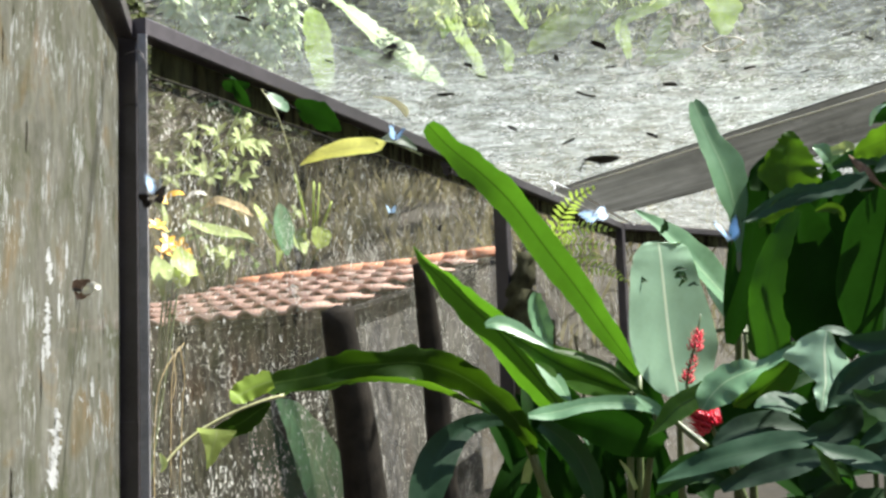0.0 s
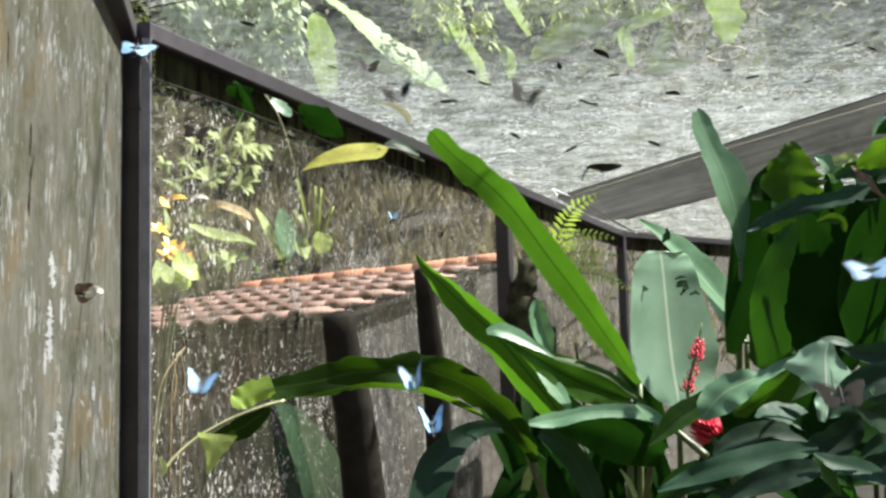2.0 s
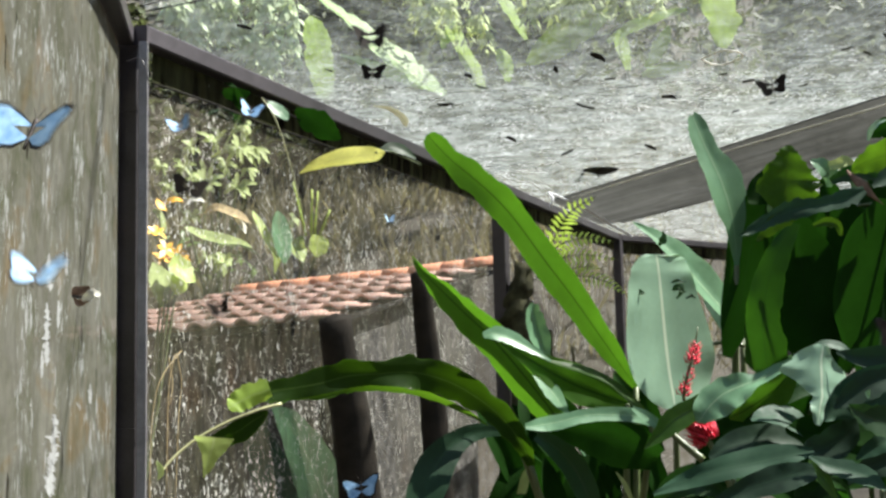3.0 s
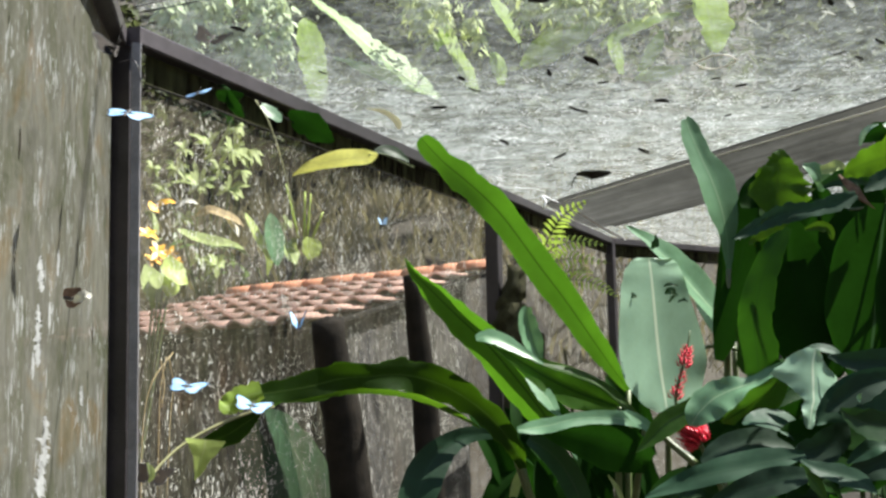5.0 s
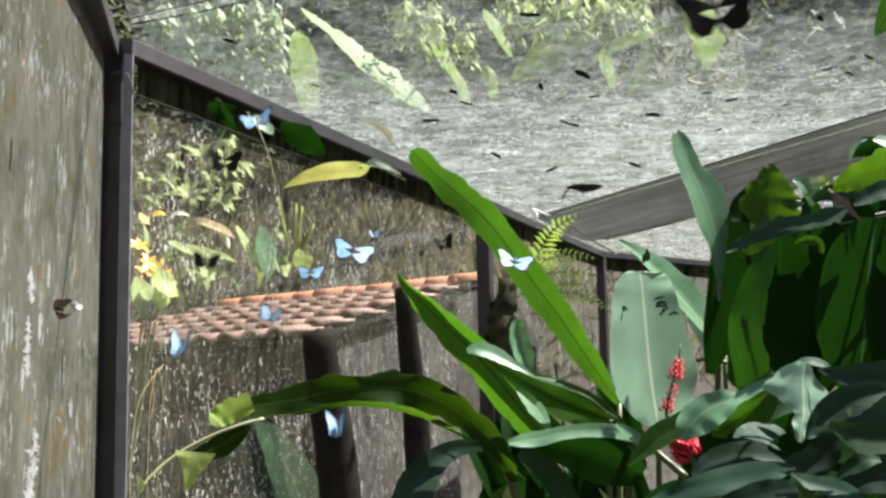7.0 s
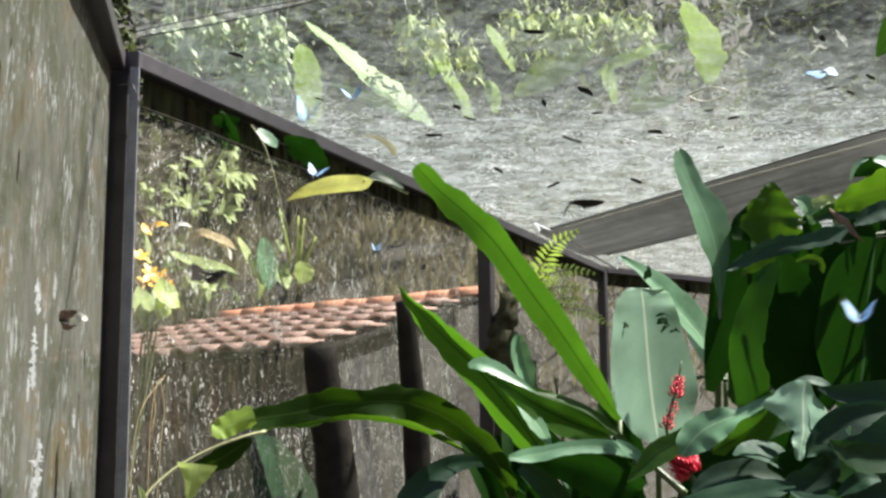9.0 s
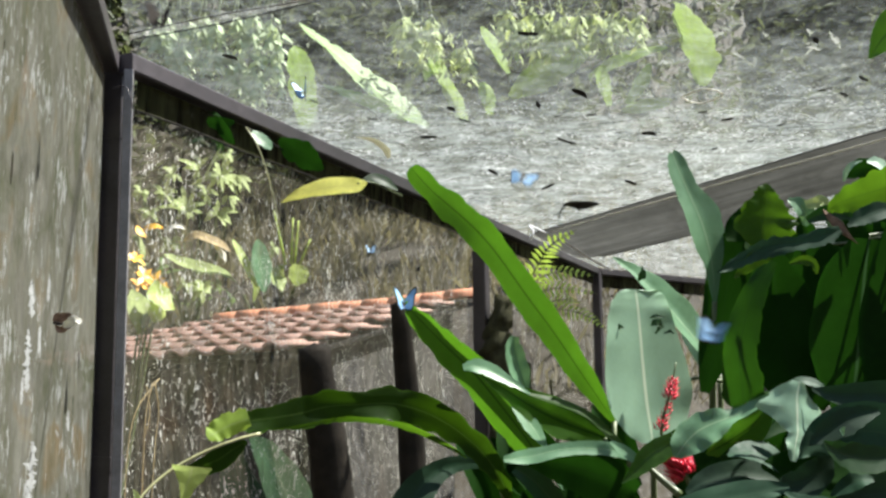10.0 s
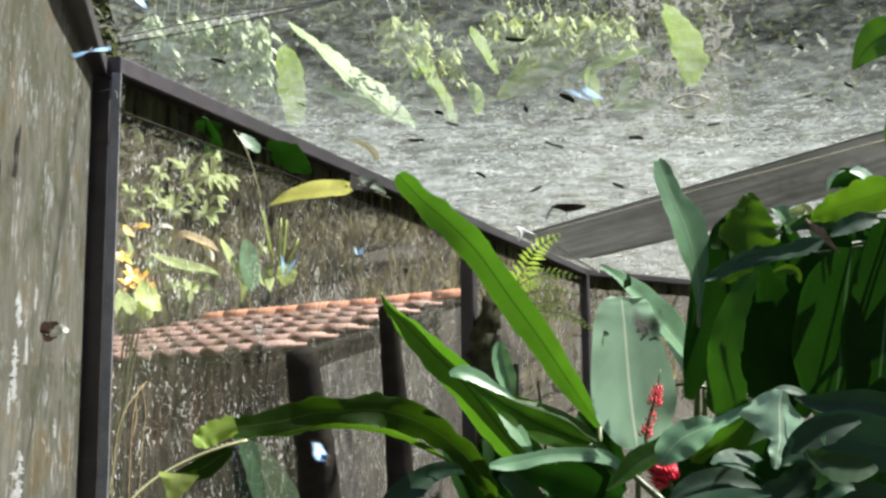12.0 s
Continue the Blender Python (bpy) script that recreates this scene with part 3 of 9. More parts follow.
def net_fold():
    """A fold of doubled netting that hangs in a shallow trough under the roof."""
    left = curve_points([(0.765, 7.974, 2.780), (1.615, 5.970, 2.780), (2.145, 4.685, 2.780), (2.6, 3.8, 2.78)], 24)
    right = curve_points([(1.485, 8.909, 2.700), (2.019, 6.933, 2.660), (2.408, 5.301, 2.660), (2.85, 4.4, 2.70)], 24)
    verts, faces, uv, across = [], [], [], 14
    for i in range(25):
        for j in range(across + 1):
            w = j / across
            q = left[i].lerp(right[i], w)
            sag = 0.075 * math.sin(math.pi * w ** 1.25) + 0.018 * noise.noise(Vector((w * 5, i * 0.35, 0)))
            verts.append(q - Vector((0, 0, sag if 0 < j < across else 0)))
            uv.append((w, i / 24))
    for i in range(24):
        for j in range(across):
            a = i * (across + 1) + j
            faces.append((a, a + 1, a + across + 2, a + across + 1))
    fold = thing("net_fold", verts[0], "sagging fold of doubled grey netting under the roof net", "netting")
    part("sheet", mesh_of("net_fold", verts, faces, NET_BAND, uv), fold)
    for j, size in ((0, 0.005), (across, 0.006)):
        line = [verts[i * (across + 1) + j] - Vector((0, 0, 0.004)) for i in range(0, 25, 3)]
        part("seam", tube(line, size, size, 6, 32, SEAM, "seam", 0.3), fold, "dark gathered seam")
    rope = new("roof_wire", tube([(0.886, 7.634, 2.740), (1.571, 5.813, 2.715), (2.085, 4.561, 2.700), (3.4, 2.0, 2.74)], 0.0045, 0.0045, 6, 24, DRY_PALE, "roof_wire"))
    tagged(rope, "thin pale wire stretched beneath the roof net", "wire")
    edges = ([(-1.049, 3.267, 2.790), (-0.739, 3.114, 2.790), (-0.445, 2.997, 2.790), (-0.189, 2.887, 2.790), (0.244, 2.681, 2.790)], [(-1.050, 3.311, 2.785), (-0.755, 3.185, 2.785), (-0.548, 3.077, 2.785), (-0.334, 2.956, 2.785), (-0.084, 2.832, 2.785), (0.244, 2.685, 2.785)])
    strip = thing("net_seam", edges[0][0], "pale doubled seam of the roof net with dark cords", "net seam")
    near, far = (curve_points(e, 24) for e in edges)
    part("band", mesh_of("net_seam", [p + Vector((0, 0, 0.006)) for pair in zip(near, far) for p in pair], [(2 * i, 2 * i + 1, 2 * i + 3, 2 * i + 2) for i in range(24)], NET_SEAM), strip)
    for line in edges:
        part("cord", tube(line, 0.0022, 0.0022, 6, 24, STEEL, "cord", 0.3), strip, "dark cord")
    rope = new("string", tube([(0.719, 7.600, 2.676), (0.742, 7.600, 2.738), (0.718, 7.650, 2.790), (0.827, 7.700, 2.751), (1.018, 7.900, 2.695), (1.259, 8.200, 2.600), (1.495, 8.500, 2.526)], 0.010, 0.009, 6, 20, STRING, "string"))
    tagged(rope, "loose white string tied to the beam", "string")


net_fold()
wire = new("loose_wire", tube([(-1.161, 3.440, 2.650), (-1.113, 3.440, 2.659), (-1.092, 3.440, 2.626), (-1.084, 3.440, 2.588), (-1.077, 3.440, 2.551)], 0.0022, 0.0018, 5, 16, STEEL, "loose_wire"))
tagged(wire, "loose end of dark wire sticking out from the post", "wire")


def hem(first, deep):
    """The dark turned-over hem of a side net under the beam."""
    a, b = Vector((*CORNERS[first], 0)), Vector((*CORNERS[first + 1], 0))
    d = (b - a).normalized()
    out = Vector((-d.y, d.x, 0))
    verts, faces, n = [], [], 40
    length = (b - a).length
    for i in range(n + 1):
        for z in (TOP - 0.015, TOP - 0.09, TOP - deep - 0.012 * noise.noise(Vector((i * 0.8, 0, 0)))):
            p = a + d * (0.05 + (length - 0.1) * i / n) + out * 0.03
            verts.append((p.x, p.y, z))
    for i in range(n):
        for j in (0, 1):
            q = i * 3 + j
            faces.append((q, q + 3, q + 4, q + 1))
    h = thing("net_hem", verts[0], "dark turned-over hem of the side net below the beam", "net hem")
    part("band", mesh_of("net_hem", verts, faces, HEM), h)
    part("cord", tube([Vector(verts[i * 3 + 2]) for i in range(0, n + 1, 2)], 0.004, 0.004, 5, 60, BARK, "cord"), h, "dark cord along the hem")


for first, deep in ((0, 0.150), (1, 0.17), (2, 0.22)):
    hem(first, deep)


# ---- the tiled shed outside: an old lean-to, a little out of level ----
ALONG, BACK = Vector((0.912, -0.41, 0.042)), Vector((0.486, 0.878, 0))
EAVE_END = Vector((-1.178, 8.103, 1.835))
SHED_LONG, SHED_RUN, SHED_RISE = 3.25, 3.0, 0.60
UP_SLOPE = (BACK * SHED_RUN + Vector((0, 0, SHED_RISE))).normalized()
TILE_WIDE = 0.25


def tile_mesh(width=TILE_WIDE, length=0.60):
    """A clay tile with one roll and a pan, its lower edge paler where the clay shows."""
    prof = []
    for i in range(11):
        s = i / 10
        z = 0.034 * math.sin(math.pi * min(1, s / 0.6)) if s < 0.6 else -0.012 * math.sin(math.pi * (s - 0.6) / 0.4)
        prof.append((s * width, z))
    verts, faces, slots, k = [], [], [], 11
    for y, lift in ((0, 0.080), (length, 0.0)):
        for dz in (0, -0.030):
            verts += [(x, y, z + lift + dz) for x, z in prof]
    for i in range(k - 1):
        faces += [(i, i + 1, 2 * k + i + 1, 2 * k + i), (k + i, 3 * k + i, 3 * k + i + 1, k + i + 1), (i, k + i, k + i + 1, i + 1), (2 * k + i, 2 * k + i + 1, 3 * k + i + 1, 3 * k + i)]
        slots += [0, 0, 1, 0]
    faces += [(0, 2 * k, 3 * k, k), (k - 1, 2 * k - 1, 4 * k - 1, 3 * k - 1)]
    return mesh_of("tile", verts, faces, [TILE, TILE_EDGE], slots=slots + [0, 0])


def shed():
    base = EAVE_END.copy()
    base.z = 0
    s = thing("tiled_shed", base, "small old lean-to shed with mossy clay tile roof", "shed")

    def at(e, u, dz=0.0):
        """A place on the roof plane: e metres along from the corner, u metres back."""
        return EAVE_END - ALONG * e + BACK * u + Vector((0, 0, u * SHED_RISE / SHED_RUN + dz))

    def wall(name, a, b):
        d = (b - a).normalized()
        off = Vector((-d.y, d.x, 0)).normalized() * 0.06
        v = []
        for p in (a, b):
            for o in (-1, 1):
                for z in (0.0, p.z):
                    q = p + off * o
                    v.append((q.x, q.y, z))
        f = [(0, 4, 5, 1), (2, 3, 7, 6), (0, 1, 3, 2), (4, 6, 7, 5), (1, 5, 7, 3), (0, 2, 6, 4)]
        return part(name, mesh_of(name, v, f, PLASTER, smooth=False), s)

    wall("front_wall", at(SHED_LONG - 0.2, 0.30, -0.07), at(0.20, 0.30, -0.07))
    wall("gable_wall", at(0.14, 0.38, -0.07), at(0.14, SHED_RUN - 0.1, -0.07))
    wall("back_wall", at(SHED_LONG - 0.2, SHED_RUN - 0.02, -0.07), at(0.24, SHED_RUN - 0.02, -0.07))
    v = []
    for e in (-0.02, SHED_LONG):
        for u in (0.0, SHED_RUN + 0.06):
            for dz in (-0.02, -0.06):
                v.append(tuple(at(e, u, dz)))
    f = [(0, 2, 6, 4), (1, 5, 7, 3), (0, 1, 3, 2), (4, 6, 7, 5), (0, 4, 5, 1), (2, 3, 7, 6)]
    roof = part("roof", mesh_of("roof", v, f, BARK, smooth=False), s, "dark roof boarding")
    me = tile_mesh()
    x_axis = ALONG.normalized()
    y_axis = (UP_SLOPE - x_axis * UP_SLOPE.dot(x_axis)).normalized()
    turn = Matrix((x_axis, y_axis, x_axis.cross(y_axis))).transposed().to_4x4()
    for row in range(6):
        for col in range(13):
            p = EAVE_END - x_axis * ((col + 1) * TILE_WIDE) + y_axis * (row * 0.505 - 0.06) + x_axis * (row * 0.045) + Vector((0, 0, 0.008 + random.uniform(-0.004, 0.006)))
            ob = new("tile", me)
            ob.parent = roof
            ob.matrix_basis = Matrix.Translation(p) @ turn @ pose(0, 0, 0, random.uniform(-0.8, 0.8), random.uniform(-1.5, 1.5), random.uniform(-1, 1))
    # rounded ridge tiles
    ridge = []
    for thick in (0.0, 0.015):
        for q in range(2):
            for i in range(7):
                a = math.pi * i / 6
                r = 0.125 - 0.005 * q - thick
                ridge.append((r * math.cos(a), q * 0.40, r * 0.8 * math.sin(a)))
    f = [(i, i + 1, 8 + i, 7 + i) for i in range(6)] + [(14 + i, 21 + i, 22 + i, 15 + i) for i in range(6)]
    f += [(i, 14 + i, 15 + i, i + 1) for i in range(6)] + [(7 + i, 8 + i, 22 + i, 21 + i) for i in range(6)]
    rm = mesh_of("ridge_tile", ridge, f, RIDGE)
    rot = Matrix.Rotation(math.atan2(ALONG.y, ALONG.x) - math.pi / 2, 4, "Z") @ Matrix.Rotation(0.042, 4, "X")
    for i in range(10):
        p = at(SHED_LONG - i * 0.34, SHED_RUN, 0.045 + random.uniform(-0.008, 0.014))
        ob = new("ridge_tile", rm)
        ob.parent = roof
        ob.matrix_basis = Matrix.Translation(p) @ rot @ pose(0, 0, 0, random.uniform(-1.5, 1.5), random.uniform(-4, 4), random.uniform(-1.5, 1.5))


shed()


def stump(base, mid, top, r0, r1):
    """A leaning column, rough and tapered, added for a dark band on the side net."""
    s = thing("dark_column", base, "dark leaning column added for a dark band on the net wall", "tree stump")
    part("trunk", tube([base, mid, top], r0, r1, 12, 18, TRUNK, "trunk", 0.14, 0.35), s)


stump((-0.426, 4.938, 0.0), (-0.502, 4.747, 1.068), (-0.571, 4.570, 1.754), 0.125, 0.075)
stump((-0.115, 5.728, 0.0), (-0.153, 5.632, 1.177), (-0.216, 5.472, 2.024), 0.10, 0.052)


# ---- plants inside the cage ----
def stem(plant, pts, r0=0.012, r1=0.006, mat=None, n=12, name="stem"):
    return part(name, tube(pts, r0, r1, 7, n, mat or STALK, name), plant)



strap = thing("strap_leaf_plant", (0.42, 2.75, 0), "tall plant with long arching green strap leaves, some torn", "plant")
blade(strap, [(0.477, 2.750, 1.486, 0.0094, 0.0094), (0.401, 2.735, 1.598, 0.0313, 0.0313), (0.314, 2.720, 1.729, 0.0405, 0.0405), (0.239, 2.705, 1.832, 0.0433, 0.0433), (0.164, 2.690, 1.939, 0.0400, 0.0400), (0.115, 2.675, 1.997, 0.0442, 0.0442), (0.067, 2.660, 2.042, 0.0379, 0.0379), (0.028, 2.645, 2.074, 0.0407, 0.0407), (-0.014, 2.630, 2.109, 0.0285, 0.0285), (-0.047, 2.615, 2.142, 0.0299, 0.0299), (-0.069, 2.600, 2.166, 0.0208, 0.0208)], (-0.35, -1, 0.15), LEAF, fold=5, ripple=0.05, n=56, torn=0.1, end=0.35, label='long broad strap leaf with a notched tip')
blade(strap, [(0.294, 2.720, 1.341, 0.0178, 0.0178), (0.239, 2.703, 1.433, 0.0478, 0.0478), (0.171, 2.686, 1.524, 0.0545, 0.0545), (0.094, 2.669, 1.619, 0.0505, 0.0505), (0.013, 2.651, 1.698, 0.0415, 0.0415), (-0.054, 2.634, 1.766, 0.0294, 0.0294), (-0.094, 2.617, 1.807, 0.0158, 0.0158), (-0.120, 2.600, 1.847, 0.0018, 0.0018)], (-0.5, -0.9, -0.2), LEAF, fold=8, ripple=0.06, n=40, torn=0.16)
blade(strap, [(0.429, 2.620, 1.449, 0.0183, 0.0183), (0.322, 2.603, 1.489, 0.0455, 0.0546), (0.242, 2.585, 1.529, 0.0363, 0.0453), (0.169, 2.567, 1.576, 0.0210, 0.0240), (0.107, 2.550, 1.615, 0.0060, 0.0060)], (0.05, -0.8, 0.1), LEAF, fold=10, ripple=0.06, n=26)
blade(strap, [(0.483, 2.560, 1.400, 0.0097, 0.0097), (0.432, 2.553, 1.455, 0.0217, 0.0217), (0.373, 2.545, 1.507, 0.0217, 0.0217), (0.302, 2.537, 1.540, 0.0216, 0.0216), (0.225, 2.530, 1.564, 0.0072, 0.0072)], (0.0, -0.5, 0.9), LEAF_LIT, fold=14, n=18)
blade(strap, [(0.227, 2.520, 1.567, 0.0036, 0.0036), (0.176, 2.515, 1.598, 0.0143, 0.0143), (0.120, 2.510, 1.627, 0.0232, 0.0232), (0.083, 2.505, 1.637, 0.0190, 0.0190), (0.059, 2.500, 1.632, 0.0066, 0.0066)], (0.2, -0.8, 0.5), LEAF_PALE, fold=10, n=18, torn=0.25)
blade(strap, [(0.266, 2.560, 1.432, 0.0055, 0.0055), (0.242, 2.567, 1.472, 0.0242, 0.0223), (0.213, 2.573, 1.512, 0.0246, 0.0170), (0.174, 2.580, 1.560, 0.0019, 0.0019)], (0.3, -0.8, 0.6), LEAF_PALE, fold=8, n=14, torn=0.15)
blade(strap, [(0.263, 3.000, 1.561, 0.0061, 0.0061), (0.244, 3.000, 1.602, 0.0303, 0.0303), (0.227, 3.000, 1.661, 0.0361, 0.0361), (0.221, 3.000, 1.703, 0.0276, 0.0276), (0.226, 3.000, 1.732, 0.0136, 0.0136)], (0.3, -1, 0.25), LEAF_PALE, fold=22, n=16, ripple=0.1, torn=0.15, label='half-unrolled pale leaf with dark stripes')
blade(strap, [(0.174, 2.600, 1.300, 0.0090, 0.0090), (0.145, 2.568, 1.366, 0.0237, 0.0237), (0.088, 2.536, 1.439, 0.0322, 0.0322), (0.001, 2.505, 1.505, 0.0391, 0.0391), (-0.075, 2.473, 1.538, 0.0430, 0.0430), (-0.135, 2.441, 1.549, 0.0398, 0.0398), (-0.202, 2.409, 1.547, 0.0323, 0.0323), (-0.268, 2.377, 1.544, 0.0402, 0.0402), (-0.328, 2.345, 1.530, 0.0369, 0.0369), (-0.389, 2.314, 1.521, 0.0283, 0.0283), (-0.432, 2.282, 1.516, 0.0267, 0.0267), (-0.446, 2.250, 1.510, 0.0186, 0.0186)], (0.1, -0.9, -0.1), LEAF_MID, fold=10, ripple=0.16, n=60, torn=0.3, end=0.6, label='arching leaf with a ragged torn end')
# extra strip, its bright green painting the light through the lower margin
blade(strap, [(0.064, 2.530, 1.410, 0.0018, 0.0018), (0.003, 2.489, 1.451, 0.0089, 0.0089), (-0.065, 2.447, 1.486, 0.0104, 0.0104), (-0.131, 2.406, 1.504, 0.0084, 0.0084), (-0.195, 2.364, 1.514, 0.0083, 0.0083), (-0.247, 2.323, 1.514, 0.0063, 0.0063), (-0.299, 2.281, 1.506, 0.0044, 0.0044), (-0.366, 2.240, 1.498, 0.0014, 0.0014)], (-0.4, -0.9, -0.3), LEAF_LIT, fold=4, n=40, torn=0.25, label='added bright strip for the backlit lower margin of the arching leaf')
# torn end in a brighter green, so that it looks backlit
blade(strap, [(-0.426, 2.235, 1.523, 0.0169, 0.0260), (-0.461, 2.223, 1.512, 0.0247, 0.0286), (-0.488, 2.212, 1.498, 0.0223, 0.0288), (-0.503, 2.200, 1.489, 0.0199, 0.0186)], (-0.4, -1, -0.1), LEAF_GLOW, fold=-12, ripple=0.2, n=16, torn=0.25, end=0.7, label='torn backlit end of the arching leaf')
blade(strap, [(-0.428, 2.220, 1.474, 0.0053, 0.0053), (-0.459, 2.213, 1.456, 0.0224, 0.0224), (-0.492, 2.205, 1.434, 0.0265, 0.0265), (-0.527, 2.197, 1.423, 0.0175, 0.0175), (-0.554, 2.190, 1.421, 0.0027, 0.0027)], (0.1, -0.9, -0.3), LEAF_MID, fold=6, n=14, torn=0.2, end=0.3)
stem(strap, [(-0.401, 2.235, 1.490), (-0.447, 2.215, 1.479), (-0.515, 2.190, 1.454), (-0.578, 2.160, 1.419), (-0.617, 2.130, 1.383), (-0.634, 2.110, 1.357)], 0.004, 0.0028, PALE_STALK, 22, 'midrib')
# remnant in the sunlit copy, its brightness painted
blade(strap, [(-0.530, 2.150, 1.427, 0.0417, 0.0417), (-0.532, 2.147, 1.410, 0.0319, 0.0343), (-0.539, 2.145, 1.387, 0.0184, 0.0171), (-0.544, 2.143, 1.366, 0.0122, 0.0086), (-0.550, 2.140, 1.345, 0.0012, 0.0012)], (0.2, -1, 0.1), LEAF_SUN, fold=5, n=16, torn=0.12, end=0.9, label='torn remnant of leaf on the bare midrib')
blade(strap, [(-0.639, 2.100, 1.386, 0.0012, 0.0012), (-0.631, 2.100, 1.372, 0.0061, 0.0061), (-0.629, 2.100, 1.359, 0.0061, 0.0061), (-0.636, 2.100, 1.347, 0.0012, 0.0012)], (0.2, -1, 0.1), LEAF_LIME, fold=10, n=8, m=4)
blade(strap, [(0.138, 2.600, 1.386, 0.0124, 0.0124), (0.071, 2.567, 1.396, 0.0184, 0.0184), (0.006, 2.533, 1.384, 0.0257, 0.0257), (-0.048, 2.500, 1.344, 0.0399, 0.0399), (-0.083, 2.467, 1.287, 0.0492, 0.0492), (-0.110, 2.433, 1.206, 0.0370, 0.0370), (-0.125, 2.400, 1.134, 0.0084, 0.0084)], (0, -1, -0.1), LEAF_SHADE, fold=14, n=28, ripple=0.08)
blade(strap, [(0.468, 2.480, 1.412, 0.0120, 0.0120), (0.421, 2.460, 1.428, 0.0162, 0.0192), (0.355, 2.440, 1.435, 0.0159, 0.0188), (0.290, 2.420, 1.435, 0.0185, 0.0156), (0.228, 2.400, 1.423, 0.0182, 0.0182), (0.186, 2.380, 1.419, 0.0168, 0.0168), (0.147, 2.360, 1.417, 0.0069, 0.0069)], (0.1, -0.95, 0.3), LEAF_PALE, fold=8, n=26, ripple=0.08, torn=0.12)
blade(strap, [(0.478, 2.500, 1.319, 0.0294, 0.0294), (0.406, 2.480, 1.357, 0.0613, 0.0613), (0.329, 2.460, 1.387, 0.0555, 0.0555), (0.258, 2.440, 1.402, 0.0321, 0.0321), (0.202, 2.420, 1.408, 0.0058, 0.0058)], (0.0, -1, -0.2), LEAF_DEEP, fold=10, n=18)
blade(strap, [(0.187, 2.550, 1.381, 0.0149, 0.0149), (0.239, 2.537, 1.345, 0.0297, 0.0297), (0.278, 2.525, 1.296, 0.0327, 0.0327), (0.305, 2.513, 1.232, 0.0298, 0.0298), (0.315, 2.500, 1.160, 0.0089, 0.0089)], (0.1, -1, 0.1), LEAF_DARK, fold=12, n=18)
blade(strap, [(0.230, 2.500, 1.400, 0.0034, 0.0034), (0.257, 2.497, 1.390, 0.0085, 0.0085), (0.284, 2.493, 1.362, 0.0082, 0.0082), (0.300, 2.490, 1.332, 0.0016, 0.0016)], (0.1, -0.7, 0.5), LEAF_PALE, fold=8, n=10, m=4)
blade(strap, [(0.150, 2.700, 1.216, 0.0137, 0.0137), (0.158, 2.687, 1.252, 0.0156, 0.0156), (0.168, 2.673, 1.283, 0.0118, 0.0118), (0.177, 2.660, 1.305, 0.0020, 0.0020)], (0.5, -1, 0.2), LEAF_LIME, fold=20, n=12)
blade(strap, [(0.375, 2.500, 1.291, 0.0018, 0.0018), (0.394, 2.500, 1.261, 0.0072, 0.0072), (0.411, 2.500, 1.219, 0.0073, 0.0073)], (0.5, -1, 0.2), LEAF_LIME, fold=20, n=8, m=4)
# added filler leaves, coloured dark to paint the shade at the plant's foot
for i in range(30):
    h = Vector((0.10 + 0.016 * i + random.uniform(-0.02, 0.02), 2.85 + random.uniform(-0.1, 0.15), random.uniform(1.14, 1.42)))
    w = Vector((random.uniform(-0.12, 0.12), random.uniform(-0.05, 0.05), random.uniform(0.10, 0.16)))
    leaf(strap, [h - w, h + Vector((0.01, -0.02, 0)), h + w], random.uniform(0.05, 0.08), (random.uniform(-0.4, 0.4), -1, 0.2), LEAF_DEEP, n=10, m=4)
for p in ((0.477, 2.750, 1.486), (0.294, 2.720, 1.341), (0.429, 2.620, 1.449), (0.174, 2.600, 1.300), (0.138, 2.600, 1.386), (0.468, 2.480, 1.412)):
    stem(strap, [p, (p[0] * 0.6 + 0.17, 2.72, p[2] * 0.7), (0.42 + random.uniform(-0.04, 0.04), 2.75 + random.uniform(-0.04, 0.04), 0)], 0.007, 0.016)

paddle = thing("paddle_leaf_plant", (0.68, 2.8, 0), "heliconia-like plant with broad waxy grey-green paddle leaves", "plant")
blade(paddle, [(0.552, 2.620, 1.437, 0.0340, 0.0378), (0.549, 2.620, 1.467, 0.0794, 0.1096), (0.541, 2.620, 1.537, 0.1262, 0.1431), (0.535, 2.620, 1.625, 0.1253, 0.1384), (0.531, 2.620, 1.714, 0.1138, 0.1157), (0.528, 2.620, 1.773, 0.1011, 0.0992), (0.526, 2.620, 1.803, 0.0905, 0.0924), (0.524, 2.620, 1.821, 0.0761, 0.0837), (0.523, 2.620, 1.832, 0.0524, 0.0636), (0.523, 2.620, 1.836, 0.0181, 0.0254)], (0.4, -0.88, 0.38), LEAF_WAXY, fold=4, ripple=0.03, n=40, label='broad waxy leaf with small insect holes')
blade(paddle, [(0.773, 2.750, 1.634, 0.0469, 0.0469), (0.702, 2.732, 1.712, 0.0646, 0.0646), (0.628, 2.714, 1.796, 0.0617, 0.0617), (0.559, 2.696, 1.867, 0.0383, 0.0383), (0.508, 2.678, 1.905, 0.0177, 0.0177), (0.472, 2.660, 1.928, 0.0025, 0.0025)], (0.4, -0.8, 0.6), LEAF_PALE, fold=18, n=24, torn=0.06)
